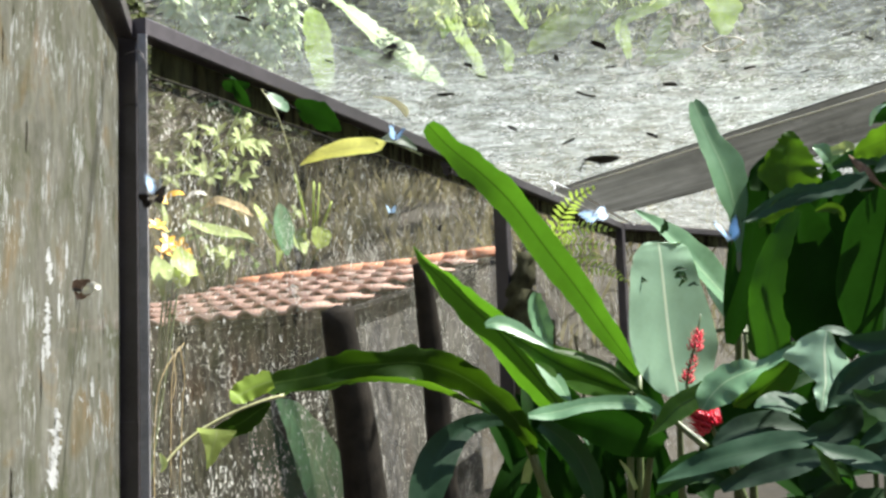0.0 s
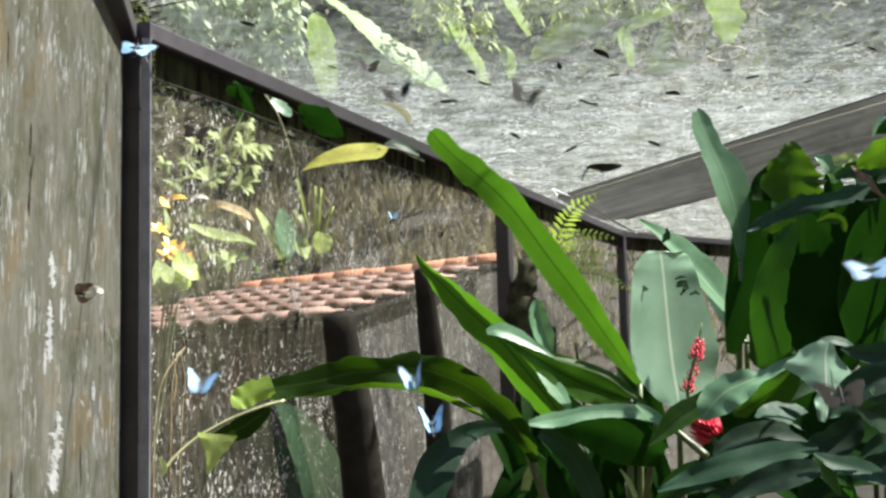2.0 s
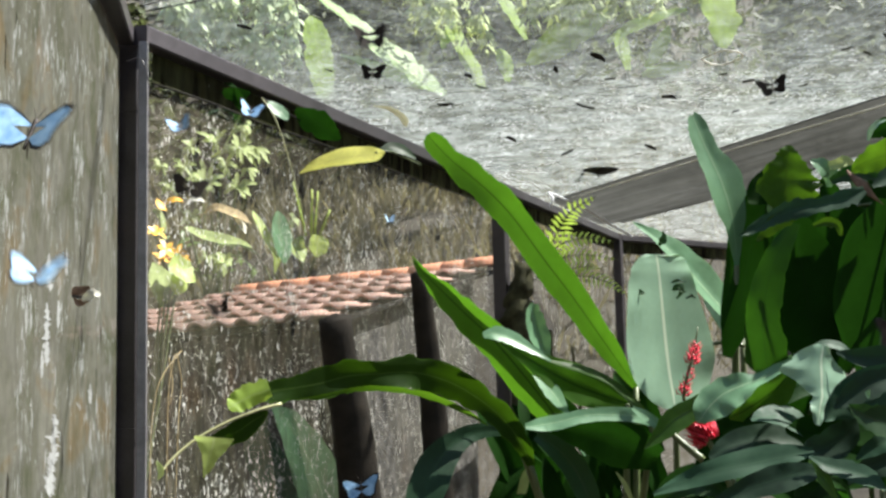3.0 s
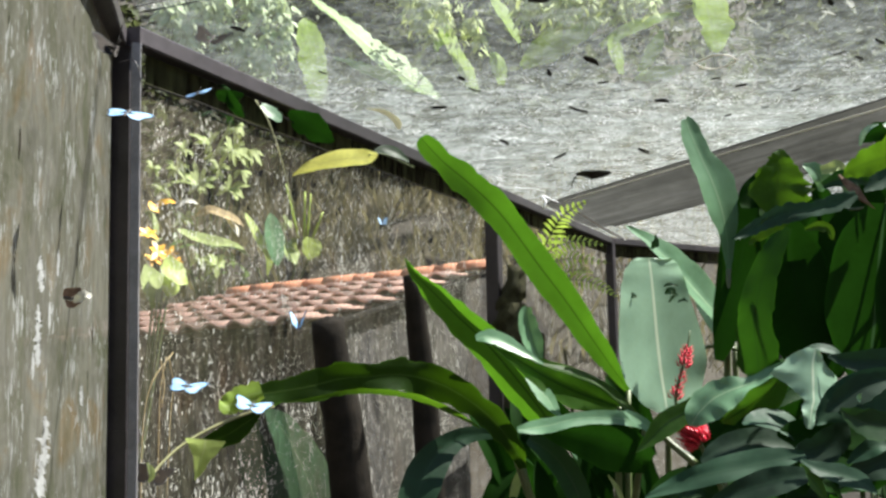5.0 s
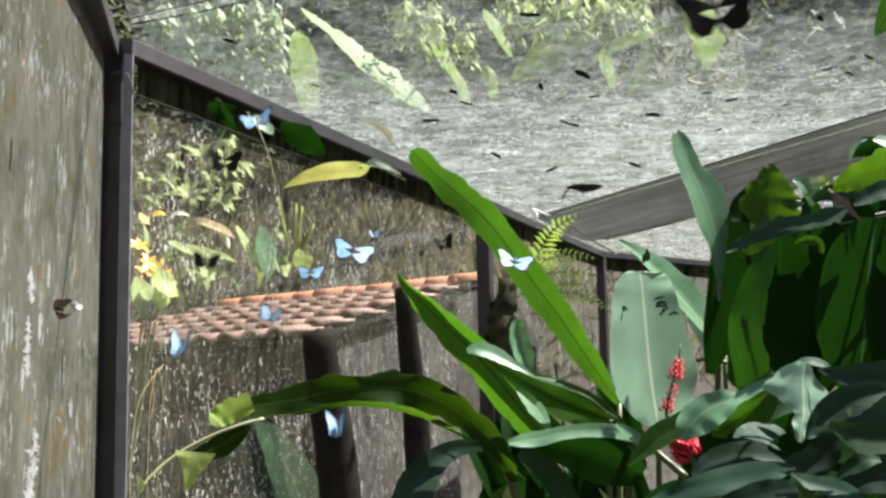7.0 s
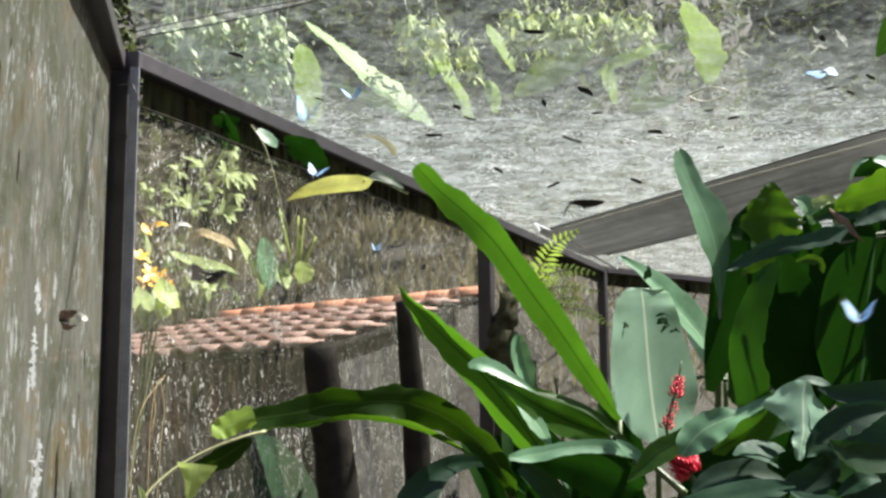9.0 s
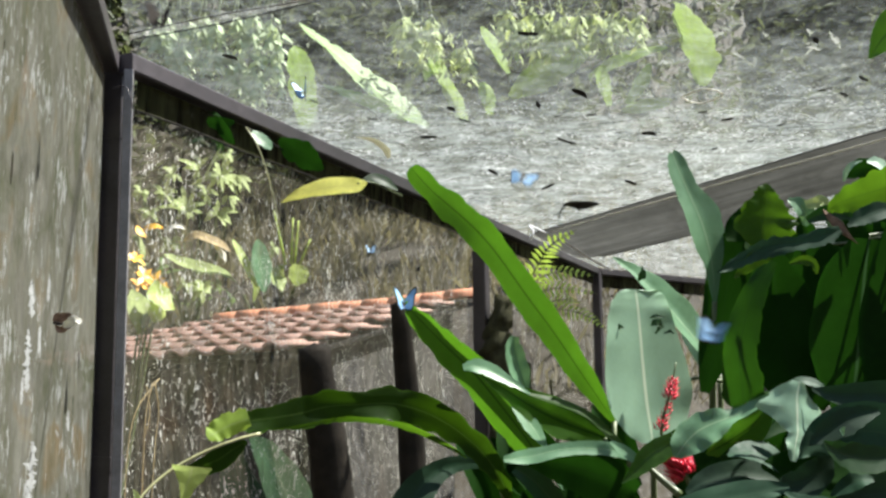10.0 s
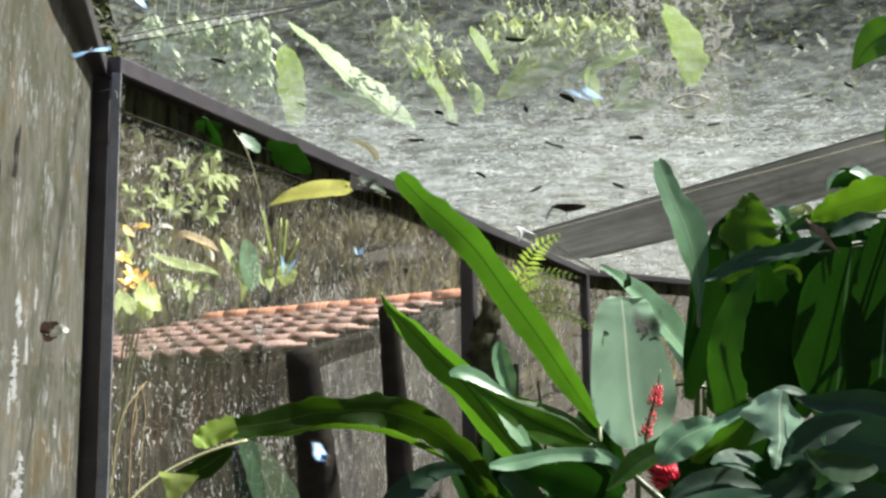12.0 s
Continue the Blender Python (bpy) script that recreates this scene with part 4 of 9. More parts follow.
blade(paddle, [(0.726, 2.600, 1.800, 0.0053, 0.0053), (0.725, 2.600, 1.887, 0.0252, 0.0252), (0.715, 2.600, 1.959, 0.0478, 0.0551), (0.695, 2.600, 2.031, 0.0485, 0.0634), (0.669, 2.600, 2.096, 0.0412, 0.0375), (0.649, 2.600, 2.149, 0.0374, 0.0318), (0.636, 2.600, 2.187, 0.0298, 0.0298)], (0.3, -0.95, 0.2), LEAF_PALE, fold=7, n=30, torn=0.04, end=0.9)
blade(paddle, [(0.808, 2.900, 1.591, 0.0198, 0.0198), (0.779, 2.900, 1.656, 0.0394, 0.0394), (0.739, 2.900, 1.723, 0.0390, 0.0390), (0.702, 2.900, 1.773, 0.0116, 0.0116)], (0.3, -1, 0.1), LEAF_BLUE, fold=12, n=14)
stem(paddle, [(0.765, 2.700, 1.591), (0.712, 2.700, 1.601), (0.670, 2.700, 1.593), (0.633, 2.700, 1.551)], 0.006, 0.004, STALK, 10, 'stalk')
for spine in ([(0.553, 2.585, 1.739, 0.0030, 0.0030), (0.568, 2.585, 1.746, 0.0105, 0.0105), (0.584, 2.585, 1.731, 0.0045, 0.0045)], [(0.576, 2.585, 1.755, 0.0030, 0.0030), (0.578, 2.585, 1.737, 0.0060, 0.0060), (0.563, 2.585, 1.717, 0.0030, 0.0030)], [(0.461, 2.585, 1.734, 0.0030, 0.0030), (0.471, 2.585, 1.736, 0.0075, 0.0075), (0.481, 2.585, 1.733, 0.0030, 0.0030)], [(0.550, 2.585, 1.758, 0.0015, 0.0015), (0.567, 2.585, 1.763, 0.0045, 0.0045), (0.588, 2.585, 1.759, 0.0015, 0.0015)], [(0.586, 2.585, 1.717, 0.0015, 0.0015), (0.601, 2.585, 1.722, 0.0045, 0.0045), (0.612, 2.585, 1.716, 0.0015, 0.0015)], [(0.524, 2.585, 1.856, 0.0045, 0.0045), (0.534, 2.585, 1.871, 0.0105, 0.0105), (0.537, 2.585, 1.886, 0.0060, 0.0060), (0.536, 2.585, 1.895, 0.0015, 0.0015)]):
    blade(paddle, spine, (0.3, -1, 0.3), LEAF_DARK, n=8, m=4, torn=0.6, label="dark insect damage", name="blemish")
for p in ((0.552, 2.620, 1.437), (0.773, 2.750, 1.634), (0.726, 2.600, 1.800)):
    stem(paddle, [p, (p[0] * 0.8 + 0.14, 2.75, p[2] * 0.6), (0.68 + random.uniform(-0.04, 0.04), 2.8, 0)], 0.007, 0.018)

dark = thing("broad_leaf_plant", (1.05, 3.1, 0), "dense tall plant with large hanging dark green leaves", "plant")
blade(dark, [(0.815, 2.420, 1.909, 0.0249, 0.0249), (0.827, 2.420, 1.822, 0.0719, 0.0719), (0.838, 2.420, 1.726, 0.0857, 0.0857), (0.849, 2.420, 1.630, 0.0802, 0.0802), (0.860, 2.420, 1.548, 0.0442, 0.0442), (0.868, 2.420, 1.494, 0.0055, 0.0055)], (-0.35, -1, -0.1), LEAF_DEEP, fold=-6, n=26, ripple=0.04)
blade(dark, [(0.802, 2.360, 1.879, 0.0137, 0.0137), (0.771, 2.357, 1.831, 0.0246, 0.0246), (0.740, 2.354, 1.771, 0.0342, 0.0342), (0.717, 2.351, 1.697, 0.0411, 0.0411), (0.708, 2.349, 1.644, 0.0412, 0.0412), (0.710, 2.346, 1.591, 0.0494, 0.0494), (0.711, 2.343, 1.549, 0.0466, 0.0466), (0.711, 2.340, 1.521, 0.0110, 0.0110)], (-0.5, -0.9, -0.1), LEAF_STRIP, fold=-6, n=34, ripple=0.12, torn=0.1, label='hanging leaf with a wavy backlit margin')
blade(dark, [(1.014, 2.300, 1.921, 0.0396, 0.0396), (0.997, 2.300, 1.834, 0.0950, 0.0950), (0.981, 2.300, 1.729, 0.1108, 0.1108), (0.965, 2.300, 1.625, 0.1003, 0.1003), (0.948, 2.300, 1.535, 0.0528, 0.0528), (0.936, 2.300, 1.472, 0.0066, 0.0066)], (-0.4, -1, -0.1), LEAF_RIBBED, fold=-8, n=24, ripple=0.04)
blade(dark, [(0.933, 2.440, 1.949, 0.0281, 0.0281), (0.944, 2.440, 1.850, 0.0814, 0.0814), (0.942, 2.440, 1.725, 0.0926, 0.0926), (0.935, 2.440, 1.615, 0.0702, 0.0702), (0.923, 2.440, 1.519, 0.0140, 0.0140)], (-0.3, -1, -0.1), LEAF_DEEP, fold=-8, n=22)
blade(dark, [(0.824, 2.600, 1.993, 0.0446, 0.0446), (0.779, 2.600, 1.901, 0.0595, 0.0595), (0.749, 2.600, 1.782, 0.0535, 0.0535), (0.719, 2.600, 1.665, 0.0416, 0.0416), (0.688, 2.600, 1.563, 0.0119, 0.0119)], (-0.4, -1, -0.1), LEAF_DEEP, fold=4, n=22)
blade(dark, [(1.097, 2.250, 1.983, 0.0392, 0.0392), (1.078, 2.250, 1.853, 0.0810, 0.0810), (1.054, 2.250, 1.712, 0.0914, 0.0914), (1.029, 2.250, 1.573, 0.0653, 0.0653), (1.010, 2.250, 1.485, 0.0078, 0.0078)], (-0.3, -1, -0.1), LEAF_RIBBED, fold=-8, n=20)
blade(dark, [(0.906, 2.200, 1.929, 0.0102, 0.0102), (0.867, 2.193, 1.913, 0.0204, 0.0204), (0.810, 2.187, 1.898, 0.0167, 0.0167), (0.745, 2.180, 1.888, 0.0217, 0.0217), (0.686, 2.173, 1.866, 0.0176, 0.0176), (0.639, 2.167, 1.842, 0.0100, 0.0100), (0.613, 2.160, 1.831, 0.0012, 0.0012)], (0.1, -1, 0.15), LEAF_BLUE, fold=10, n=40, ripple=0.14, torn=0.28, label='horizontal bluish leaf with a ragged margin')
blade(dark, [(1.035, 2.200, 1.975, 0.0082, 0.0082), (0.994, 2.193, 1.969, 0.0226, 0.0226), (0.952, 2.187, 1.954, 0.0205, 0.0205), (0.915, 2.180, 1.933, 0.0038, 0.0038)], (0.1, -1, 0.3), LEAF_BLUE, fold=10, n=18, torn=0.25)
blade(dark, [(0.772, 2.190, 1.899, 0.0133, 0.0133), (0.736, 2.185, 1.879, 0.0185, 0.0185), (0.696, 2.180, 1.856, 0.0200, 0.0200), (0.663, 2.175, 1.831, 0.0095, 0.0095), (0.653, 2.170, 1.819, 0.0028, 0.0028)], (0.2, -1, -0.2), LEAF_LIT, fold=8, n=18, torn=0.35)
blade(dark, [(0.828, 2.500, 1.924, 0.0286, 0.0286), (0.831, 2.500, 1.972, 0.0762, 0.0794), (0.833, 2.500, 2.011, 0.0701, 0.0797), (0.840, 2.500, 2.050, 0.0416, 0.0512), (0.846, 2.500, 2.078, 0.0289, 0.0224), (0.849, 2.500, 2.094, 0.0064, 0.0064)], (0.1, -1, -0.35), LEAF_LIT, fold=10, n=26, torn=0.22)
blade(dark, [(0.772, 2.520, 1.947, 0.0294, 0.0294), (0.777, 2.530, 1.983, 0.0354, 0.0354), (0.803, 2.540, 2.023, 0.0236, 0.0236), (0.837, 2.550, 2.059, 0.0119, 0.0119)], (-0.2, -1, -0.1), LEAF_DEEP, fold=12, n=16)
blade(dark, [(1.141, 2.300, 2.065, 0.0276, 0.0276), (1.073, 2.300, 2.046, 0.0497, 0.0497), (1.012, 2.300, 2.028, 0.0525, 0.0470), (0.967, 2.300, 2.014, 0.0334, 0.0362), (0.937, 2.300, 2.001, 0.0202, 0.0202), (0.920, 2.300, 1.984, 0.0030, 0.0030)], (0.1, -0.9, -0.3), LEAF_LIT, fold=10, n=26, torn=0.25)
blade(dark, [(1.116, 2.360, 2.078, 0.0174, 0.0174), (1.063, 2.360, 2.097, 0.0284, 0.0284), (1.022, 2.360, 2.098, 0.0245, 0.0245), (0.991, 2.360, 2.082, 0.0054, 0.0054)], (0.1, -1, 0.0), LEAF_DEEP, fold=8, n=16, torn=0.2)
blade(dark, [(0.979, 2.340, 2.067, 0.0030, 0.0030), (0.986, 2.340, 2.091, 0.0069, 0.0069), (1.004, 2.340, 2.110, 0.0055, 0.0055), (1.026, 2.340, 2.118, 0.0015, 0.0015)], (0.2, -0.8, 0.4), LEAF_WAXY, fold=8, n=12, torn=0.2)
blade(dark, [(1.043, 2.350, 2.117, 0.0037, 0.0037), (1.068, 2.350, 2.114, 0.0192, 0.0192), (1.091, 2.350, 2.094, 0.0178, 0.0178), (1.111, 2.350, 2.069, 0.0044, 0.0044)], (0.2, -0.8, 0.4), LEAF_WAXY, fold=8, n=12, torn=0.2)
blade(dark, [(0.917, 2.550, 2.061, 0.0071, 0.0071), (0.942, 2.550, 2.048, 0.0215, 0.0215), (0.964, 2.550, 2.021, 0.0247, 0.0247), (0.957, 2.550, 1.992, 0.0060, 0.0060)], (0.0, -0.9, 0.3), LEAF_PALE, fold=10, n=14, torn=0.2)
blade(dark, [(0.955, 2.530, 2.042, 0.0127, 0.0127), (0.978, 2.527, 2.046, 0.0158, 0.0158), (0.997, 2.523, 2.051, 0.0175, 0.0175), (1.006, 2.520, 2.036, 0.0052, 0.0052)], (0.0, -0.9, 0.3), LEAF_LIME, fold=10, n=14, torn=0.3)
blade(dark, [(0.907, 2.400, 1.982, 0.0084, 0.0084), (0.949, 2.400, 1.998, 0.0198, 0.0198), (0.990, 2.400, 1.998, 0.0176, 0.0176), (1.031, 2.400, 1.983, 0.0045, 0.0045)], (0.0, -0.9, 0.1), LEAF_DARK, fold=10, n=14, torn=0.2)
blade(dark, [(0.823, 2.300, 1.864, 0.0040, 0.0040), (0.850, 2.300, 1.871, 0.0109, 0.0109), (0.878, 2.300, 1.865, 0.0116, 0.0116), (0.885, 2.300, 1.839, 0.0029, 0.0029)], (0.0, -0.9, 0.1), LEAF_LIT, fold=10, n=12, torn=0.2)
blade(dark, [(1.198, 2.300, 2.470, 0.0142, 0.0142), (1.128, 2.300, 2.444, 0.0501, 0.0501), (1.086, 2.300, 2.416, 0.0408, 0.0408), (1.056, 2.300, 2.378, 0.0167, 0.0167), (1.044, 2.300, 2.359, 0.0028, 0.0028)], (0.2, -0.9, 0.2), LEAF, fold=16, n=16)
for p in ((0.815, 2.420, 1.909), (1.014, 2.300, 1.921), (0.824, 2.600, 1.993), (1.011, 2.200, 1.986), (0.828, 2.500, 1.924), (1.141, 2.300, 2.065), (1.097, 2.250, 1.983)):
    stem(dark, [p, (p[0] * 0.3 + 1.45, 2.70, p[2] * 1.02), (1.75, 2.95, 1.1), (1.05 + random.uniform(-0.05, 0.05), 3.1, 0)], 0.003, 0.008)
# added filler leaves in the same shade-dark green close the gaps behind
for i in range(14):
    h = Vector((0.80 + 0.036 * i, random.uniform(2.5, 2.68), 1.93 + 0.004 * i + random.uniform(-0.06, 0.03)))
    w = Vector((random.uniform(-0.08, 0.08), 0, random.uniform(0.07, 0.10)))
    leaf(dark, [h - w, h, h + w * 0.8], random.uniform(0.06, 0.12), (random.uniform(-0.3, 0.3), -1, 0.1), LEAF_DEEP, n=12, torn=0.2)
for i in range(9):
    a = Vector((0.901, 2.280, 1.976)).lerp(Vector((0.942, 2.280, 1.949)), i / 8)
    stem(dark, [a + Vector((0.0, 0, 0.012)), a + Vector((0.012, -0.01, -0.02)), a + Vector((0.03, -0.015, -0.045))], 0.0022, 0.001, WING_TAN, 5, "dry_bract")

ginger = thing("red_ginger_plant", (0.9, 2.35, 0), "leafy ginger plant with glossy bluish leaves and red flowers", "plant")
blade(ginger, [(0.758, 2.200, 1.573, 0.0041, 0.0041), (0.699, 2.197, 1.539, 0.0113, 0.0169), (0.652, 2.193, 1.521, 0.0147, 0.0176), (0.608, 2.190, 1.507, 0.0349, 0.0291), (0.565, 2.187, 1.489, 0.0467, 0.0384), (0.533, 2.183, 1.463, 0.0387, 0.0336), (0.513, 2.180, 1.437, 0.0177, 0.0177)], (0.15, -0.7, 0.65), LEAF_PALE, fold=10, n=30, end=0.6, ripple=0.16, torn=0.08)
blade(ginger, [(0.746, 2.250, 1.550, 0.0073, 0.0073), (0.708, 2.250, 1.503, 0.0375, 0.0375), (0.666, 2.250, 1.472, 0.0394, 0.0394), (0.625, 2.250, 1.448, 0.0250, 0.0250), (0.594, 2.250, 1.433, 0.0041, 0.0041)], (0.2, -1, -0.1), LEAF, fold=10, n=18)
blade(ginger, [(0.758, 2.100, 1.590, 0.0082, 0.0137), (0.749, 2.094, 1.562, 0.0421, 0.0533), (0.746, 2.089, 1.532, 0.0716, 0.0887), (0.742, 2.083, 1.507, 0.0796, 0.0484), (0.739, 2.077, 1.486, 0.0778, 0.0208), (0.733, 2.071, 1.470, 0.0408, 0.0190), (0.728, 2.066, 1.453, 0.0163, 0.0176), (0.721, 2.060, 1.430, 0.0054, 0.0054)], (0.25, -0.85, 0.4), LEAF_WAXY, fold=-12, n=28, ripple=0.06, torn=0.12, label='pale glossy leaf with a torn tip')
blade(ginger, [(0.736, 2.120, 1.585, 0.0031, 0.0031), (0.770, 2.120, 1.592, 0.0122, 0.0122), (0.805, 2.120, 1.583, 0.0120, 0.0120), (0.823, 2.120, 1.565, 0.0020, 0.0020)], (0.1, -0.7, 0.7), LEAF_BLUE, fold=10, n=12)
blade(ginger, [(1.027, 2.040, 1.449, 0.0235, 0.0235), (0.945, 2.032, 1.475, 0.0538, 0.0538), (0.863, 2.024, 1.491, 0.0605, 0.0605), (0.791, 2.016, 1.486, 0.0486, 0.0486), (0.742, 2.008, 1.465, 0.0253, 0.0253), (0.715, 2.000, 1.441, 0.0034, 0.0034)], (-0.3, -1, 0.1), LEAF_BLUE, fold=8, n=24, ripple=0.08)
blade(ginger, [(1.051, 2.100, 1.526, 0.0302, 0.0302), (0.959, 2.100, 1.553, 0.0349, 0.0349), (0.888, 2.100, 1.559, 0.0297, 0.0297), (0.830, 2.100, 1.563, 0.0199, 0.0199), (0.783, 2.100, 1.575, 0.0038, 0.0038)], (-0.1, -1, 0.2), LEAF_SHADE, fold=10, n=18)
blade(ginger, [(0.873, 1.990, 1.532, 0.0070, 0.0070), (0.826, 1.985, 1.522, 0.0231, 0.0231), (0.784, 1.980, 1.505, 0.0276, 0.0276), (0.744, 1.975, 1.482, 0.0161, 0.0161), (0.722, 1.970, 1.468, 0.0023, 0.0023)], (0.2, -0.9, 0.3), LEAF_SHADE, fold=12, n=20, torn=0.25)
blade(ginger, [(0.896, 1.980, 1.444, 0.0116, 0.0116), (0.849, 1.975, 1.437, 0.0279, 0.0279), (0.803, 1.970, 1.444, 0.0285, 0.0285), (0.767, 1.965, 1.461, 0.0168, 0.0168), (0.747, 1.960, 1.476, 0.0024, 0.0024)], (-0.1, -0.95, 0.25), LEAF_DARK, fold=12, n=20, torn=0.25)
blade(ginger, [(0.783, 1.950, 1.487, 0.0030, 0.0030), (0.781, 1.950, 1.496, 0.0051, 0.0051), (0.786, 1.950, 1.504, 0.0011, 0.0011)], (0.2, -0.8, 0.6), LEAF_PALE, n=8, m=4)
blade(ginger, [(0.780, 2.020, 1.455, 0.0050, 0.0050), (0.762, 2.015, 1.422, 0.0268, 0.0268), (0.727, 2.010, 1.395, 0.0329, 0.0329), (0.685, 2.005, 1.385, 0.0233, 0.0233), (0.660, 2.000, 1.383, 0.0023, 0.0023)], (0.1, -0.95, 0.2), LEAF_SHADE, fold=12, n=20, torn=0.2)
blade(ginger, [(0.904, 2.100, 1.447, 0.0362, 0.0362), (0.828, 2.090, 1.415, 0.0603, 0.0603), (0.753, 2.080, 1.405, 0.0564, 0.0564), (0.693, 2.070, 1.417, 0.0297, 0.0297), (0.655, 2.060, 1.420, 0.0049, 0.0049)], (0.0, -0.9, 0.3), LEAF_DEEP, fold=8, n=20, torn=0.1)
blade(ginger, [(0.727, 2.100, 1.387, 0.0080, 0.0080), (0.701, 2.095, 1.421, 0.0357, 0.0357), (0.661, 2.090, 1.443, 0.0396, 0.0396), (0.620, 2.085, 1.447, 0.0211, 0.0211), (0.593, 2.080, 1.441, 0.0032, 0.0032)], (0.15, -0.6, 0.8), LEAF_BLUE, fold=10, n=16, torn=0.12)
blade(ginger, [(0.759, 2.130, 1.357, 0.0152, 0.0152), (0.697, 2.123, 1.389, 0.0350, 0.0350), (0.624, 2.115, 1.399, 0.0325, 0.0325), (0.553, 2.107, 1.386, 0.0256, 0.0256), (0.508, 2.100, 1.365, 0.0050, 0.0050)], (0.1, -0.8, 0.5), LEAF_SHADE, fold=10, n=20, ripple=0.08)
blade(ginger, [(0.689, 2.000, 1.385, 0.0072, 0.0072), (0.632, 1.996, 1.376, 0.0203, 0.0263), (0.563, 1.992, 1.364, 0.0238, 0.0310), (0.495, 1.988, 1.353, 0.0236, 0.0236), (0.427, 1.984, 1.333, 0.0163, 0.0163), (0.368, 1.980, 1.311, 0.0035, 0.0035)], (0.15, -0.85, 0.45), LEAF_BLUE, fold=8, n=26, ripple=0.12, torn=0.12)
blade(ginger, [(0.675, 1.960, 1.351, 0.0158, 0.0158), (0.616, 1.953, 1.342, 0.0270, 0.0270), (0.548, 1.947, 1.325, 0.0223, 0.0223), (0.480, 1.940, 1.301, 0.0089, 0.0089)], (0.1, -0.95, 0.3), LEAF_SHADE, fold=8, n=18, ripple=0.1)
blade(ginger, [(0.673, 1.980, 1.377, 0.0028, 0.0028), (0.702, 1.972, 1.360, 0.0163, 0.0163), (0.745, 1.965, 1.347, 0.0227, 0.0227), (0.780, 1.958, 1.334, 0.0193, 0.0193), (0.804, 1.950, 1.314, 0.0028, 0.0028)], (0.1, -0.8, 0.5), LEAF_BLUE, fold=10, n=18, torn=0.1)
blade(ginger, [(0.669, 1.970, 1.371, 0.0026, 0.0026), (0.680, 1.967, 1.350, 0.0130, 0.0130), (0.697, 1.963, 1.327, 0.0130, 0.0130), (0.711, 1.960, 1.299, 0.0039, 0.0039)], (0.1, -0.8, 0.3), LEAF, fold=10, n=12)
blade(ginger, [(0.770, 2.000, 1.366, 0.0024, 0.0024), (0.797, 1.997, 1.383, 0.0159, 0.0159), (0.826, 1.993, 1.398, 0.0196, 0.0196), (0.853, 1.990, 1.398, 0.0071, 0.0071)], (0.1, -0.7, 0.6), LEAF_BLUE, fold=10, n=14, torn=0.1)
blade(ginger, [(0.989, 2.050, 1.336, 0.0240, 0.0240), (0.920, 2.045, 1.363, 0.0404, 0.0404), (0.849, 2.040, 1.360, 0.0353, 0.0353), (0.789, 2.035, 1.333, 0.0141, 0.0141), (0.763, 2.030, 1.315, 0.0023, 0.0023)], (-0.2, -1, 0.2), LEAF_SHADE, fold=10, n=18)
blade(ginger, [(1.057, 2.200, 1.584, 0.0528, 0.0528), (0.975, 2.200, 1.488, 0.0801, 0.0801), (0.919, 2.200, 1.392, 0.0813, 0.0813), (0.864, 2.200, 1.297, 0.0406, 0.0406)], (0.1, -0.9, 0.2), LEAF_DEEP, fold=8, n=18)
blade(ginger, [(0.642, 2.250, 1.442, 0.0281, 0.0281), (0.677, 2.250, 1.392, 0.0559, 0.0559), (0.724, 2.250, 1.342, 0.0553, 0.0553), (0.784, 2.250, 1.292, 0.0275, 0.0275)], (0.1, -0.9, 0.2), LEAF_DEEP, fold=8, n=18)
blade(ginger, [(0.559, 2.220, 1.493, 0.0078, 0.0078), (0.515, 2.215, 1.462, 0.0247, 0.0247), (0.463, 2.210, 1.434, 0.0272, 0.0272), (0.425, 2.205, 1.401, 0.0154, 0.0154), (0.393, 2.200, 1.375, 0.0013, 0.0013)], (0.0, -0.9, 0.35), LEAF, fold=12, n=18, torn=0.1)
blade(ginger, [(0.389, 2.300, 1.459, 0.0043, 0.0043), (0.413, 2.293, 1.441, 0.0128, 0.0128), (0.442, 2.287, 1.419, 0.0113, 0.0113), (0.458, 2.280, 1.406, 0.0028, 0.0028)], (0.1, -0.9, 0.3), LEAF_PALE, fold=10, n=12)
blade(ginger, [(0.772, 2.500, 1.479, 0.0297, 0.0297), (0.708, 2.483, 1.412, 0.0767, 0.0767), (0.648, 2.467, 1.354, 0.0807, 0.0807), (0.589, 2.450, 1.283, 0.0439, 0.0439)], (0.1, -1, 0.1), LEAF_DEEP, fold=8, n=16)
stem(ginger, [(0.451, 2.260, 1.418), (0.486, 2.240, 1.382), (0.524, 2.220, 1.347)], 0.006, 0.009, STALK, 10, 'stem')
# filler leaves in darkened greens that paint the shade inside the clump
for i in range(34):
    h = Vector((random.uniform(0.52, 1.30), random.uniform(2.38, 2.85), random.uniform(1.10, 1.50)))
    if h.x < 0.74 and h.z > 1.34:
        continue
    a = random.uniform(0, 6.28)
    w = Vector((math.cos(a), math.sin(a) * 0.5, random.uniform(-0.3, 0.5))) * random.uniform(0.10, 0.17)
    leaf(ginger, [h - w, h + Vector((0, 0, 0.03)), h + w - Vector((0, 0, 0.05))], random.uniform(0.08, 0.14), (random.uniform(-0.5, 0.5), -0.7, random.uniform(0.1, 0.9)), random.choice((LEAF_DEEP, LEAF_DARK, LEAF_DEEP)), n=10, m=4)
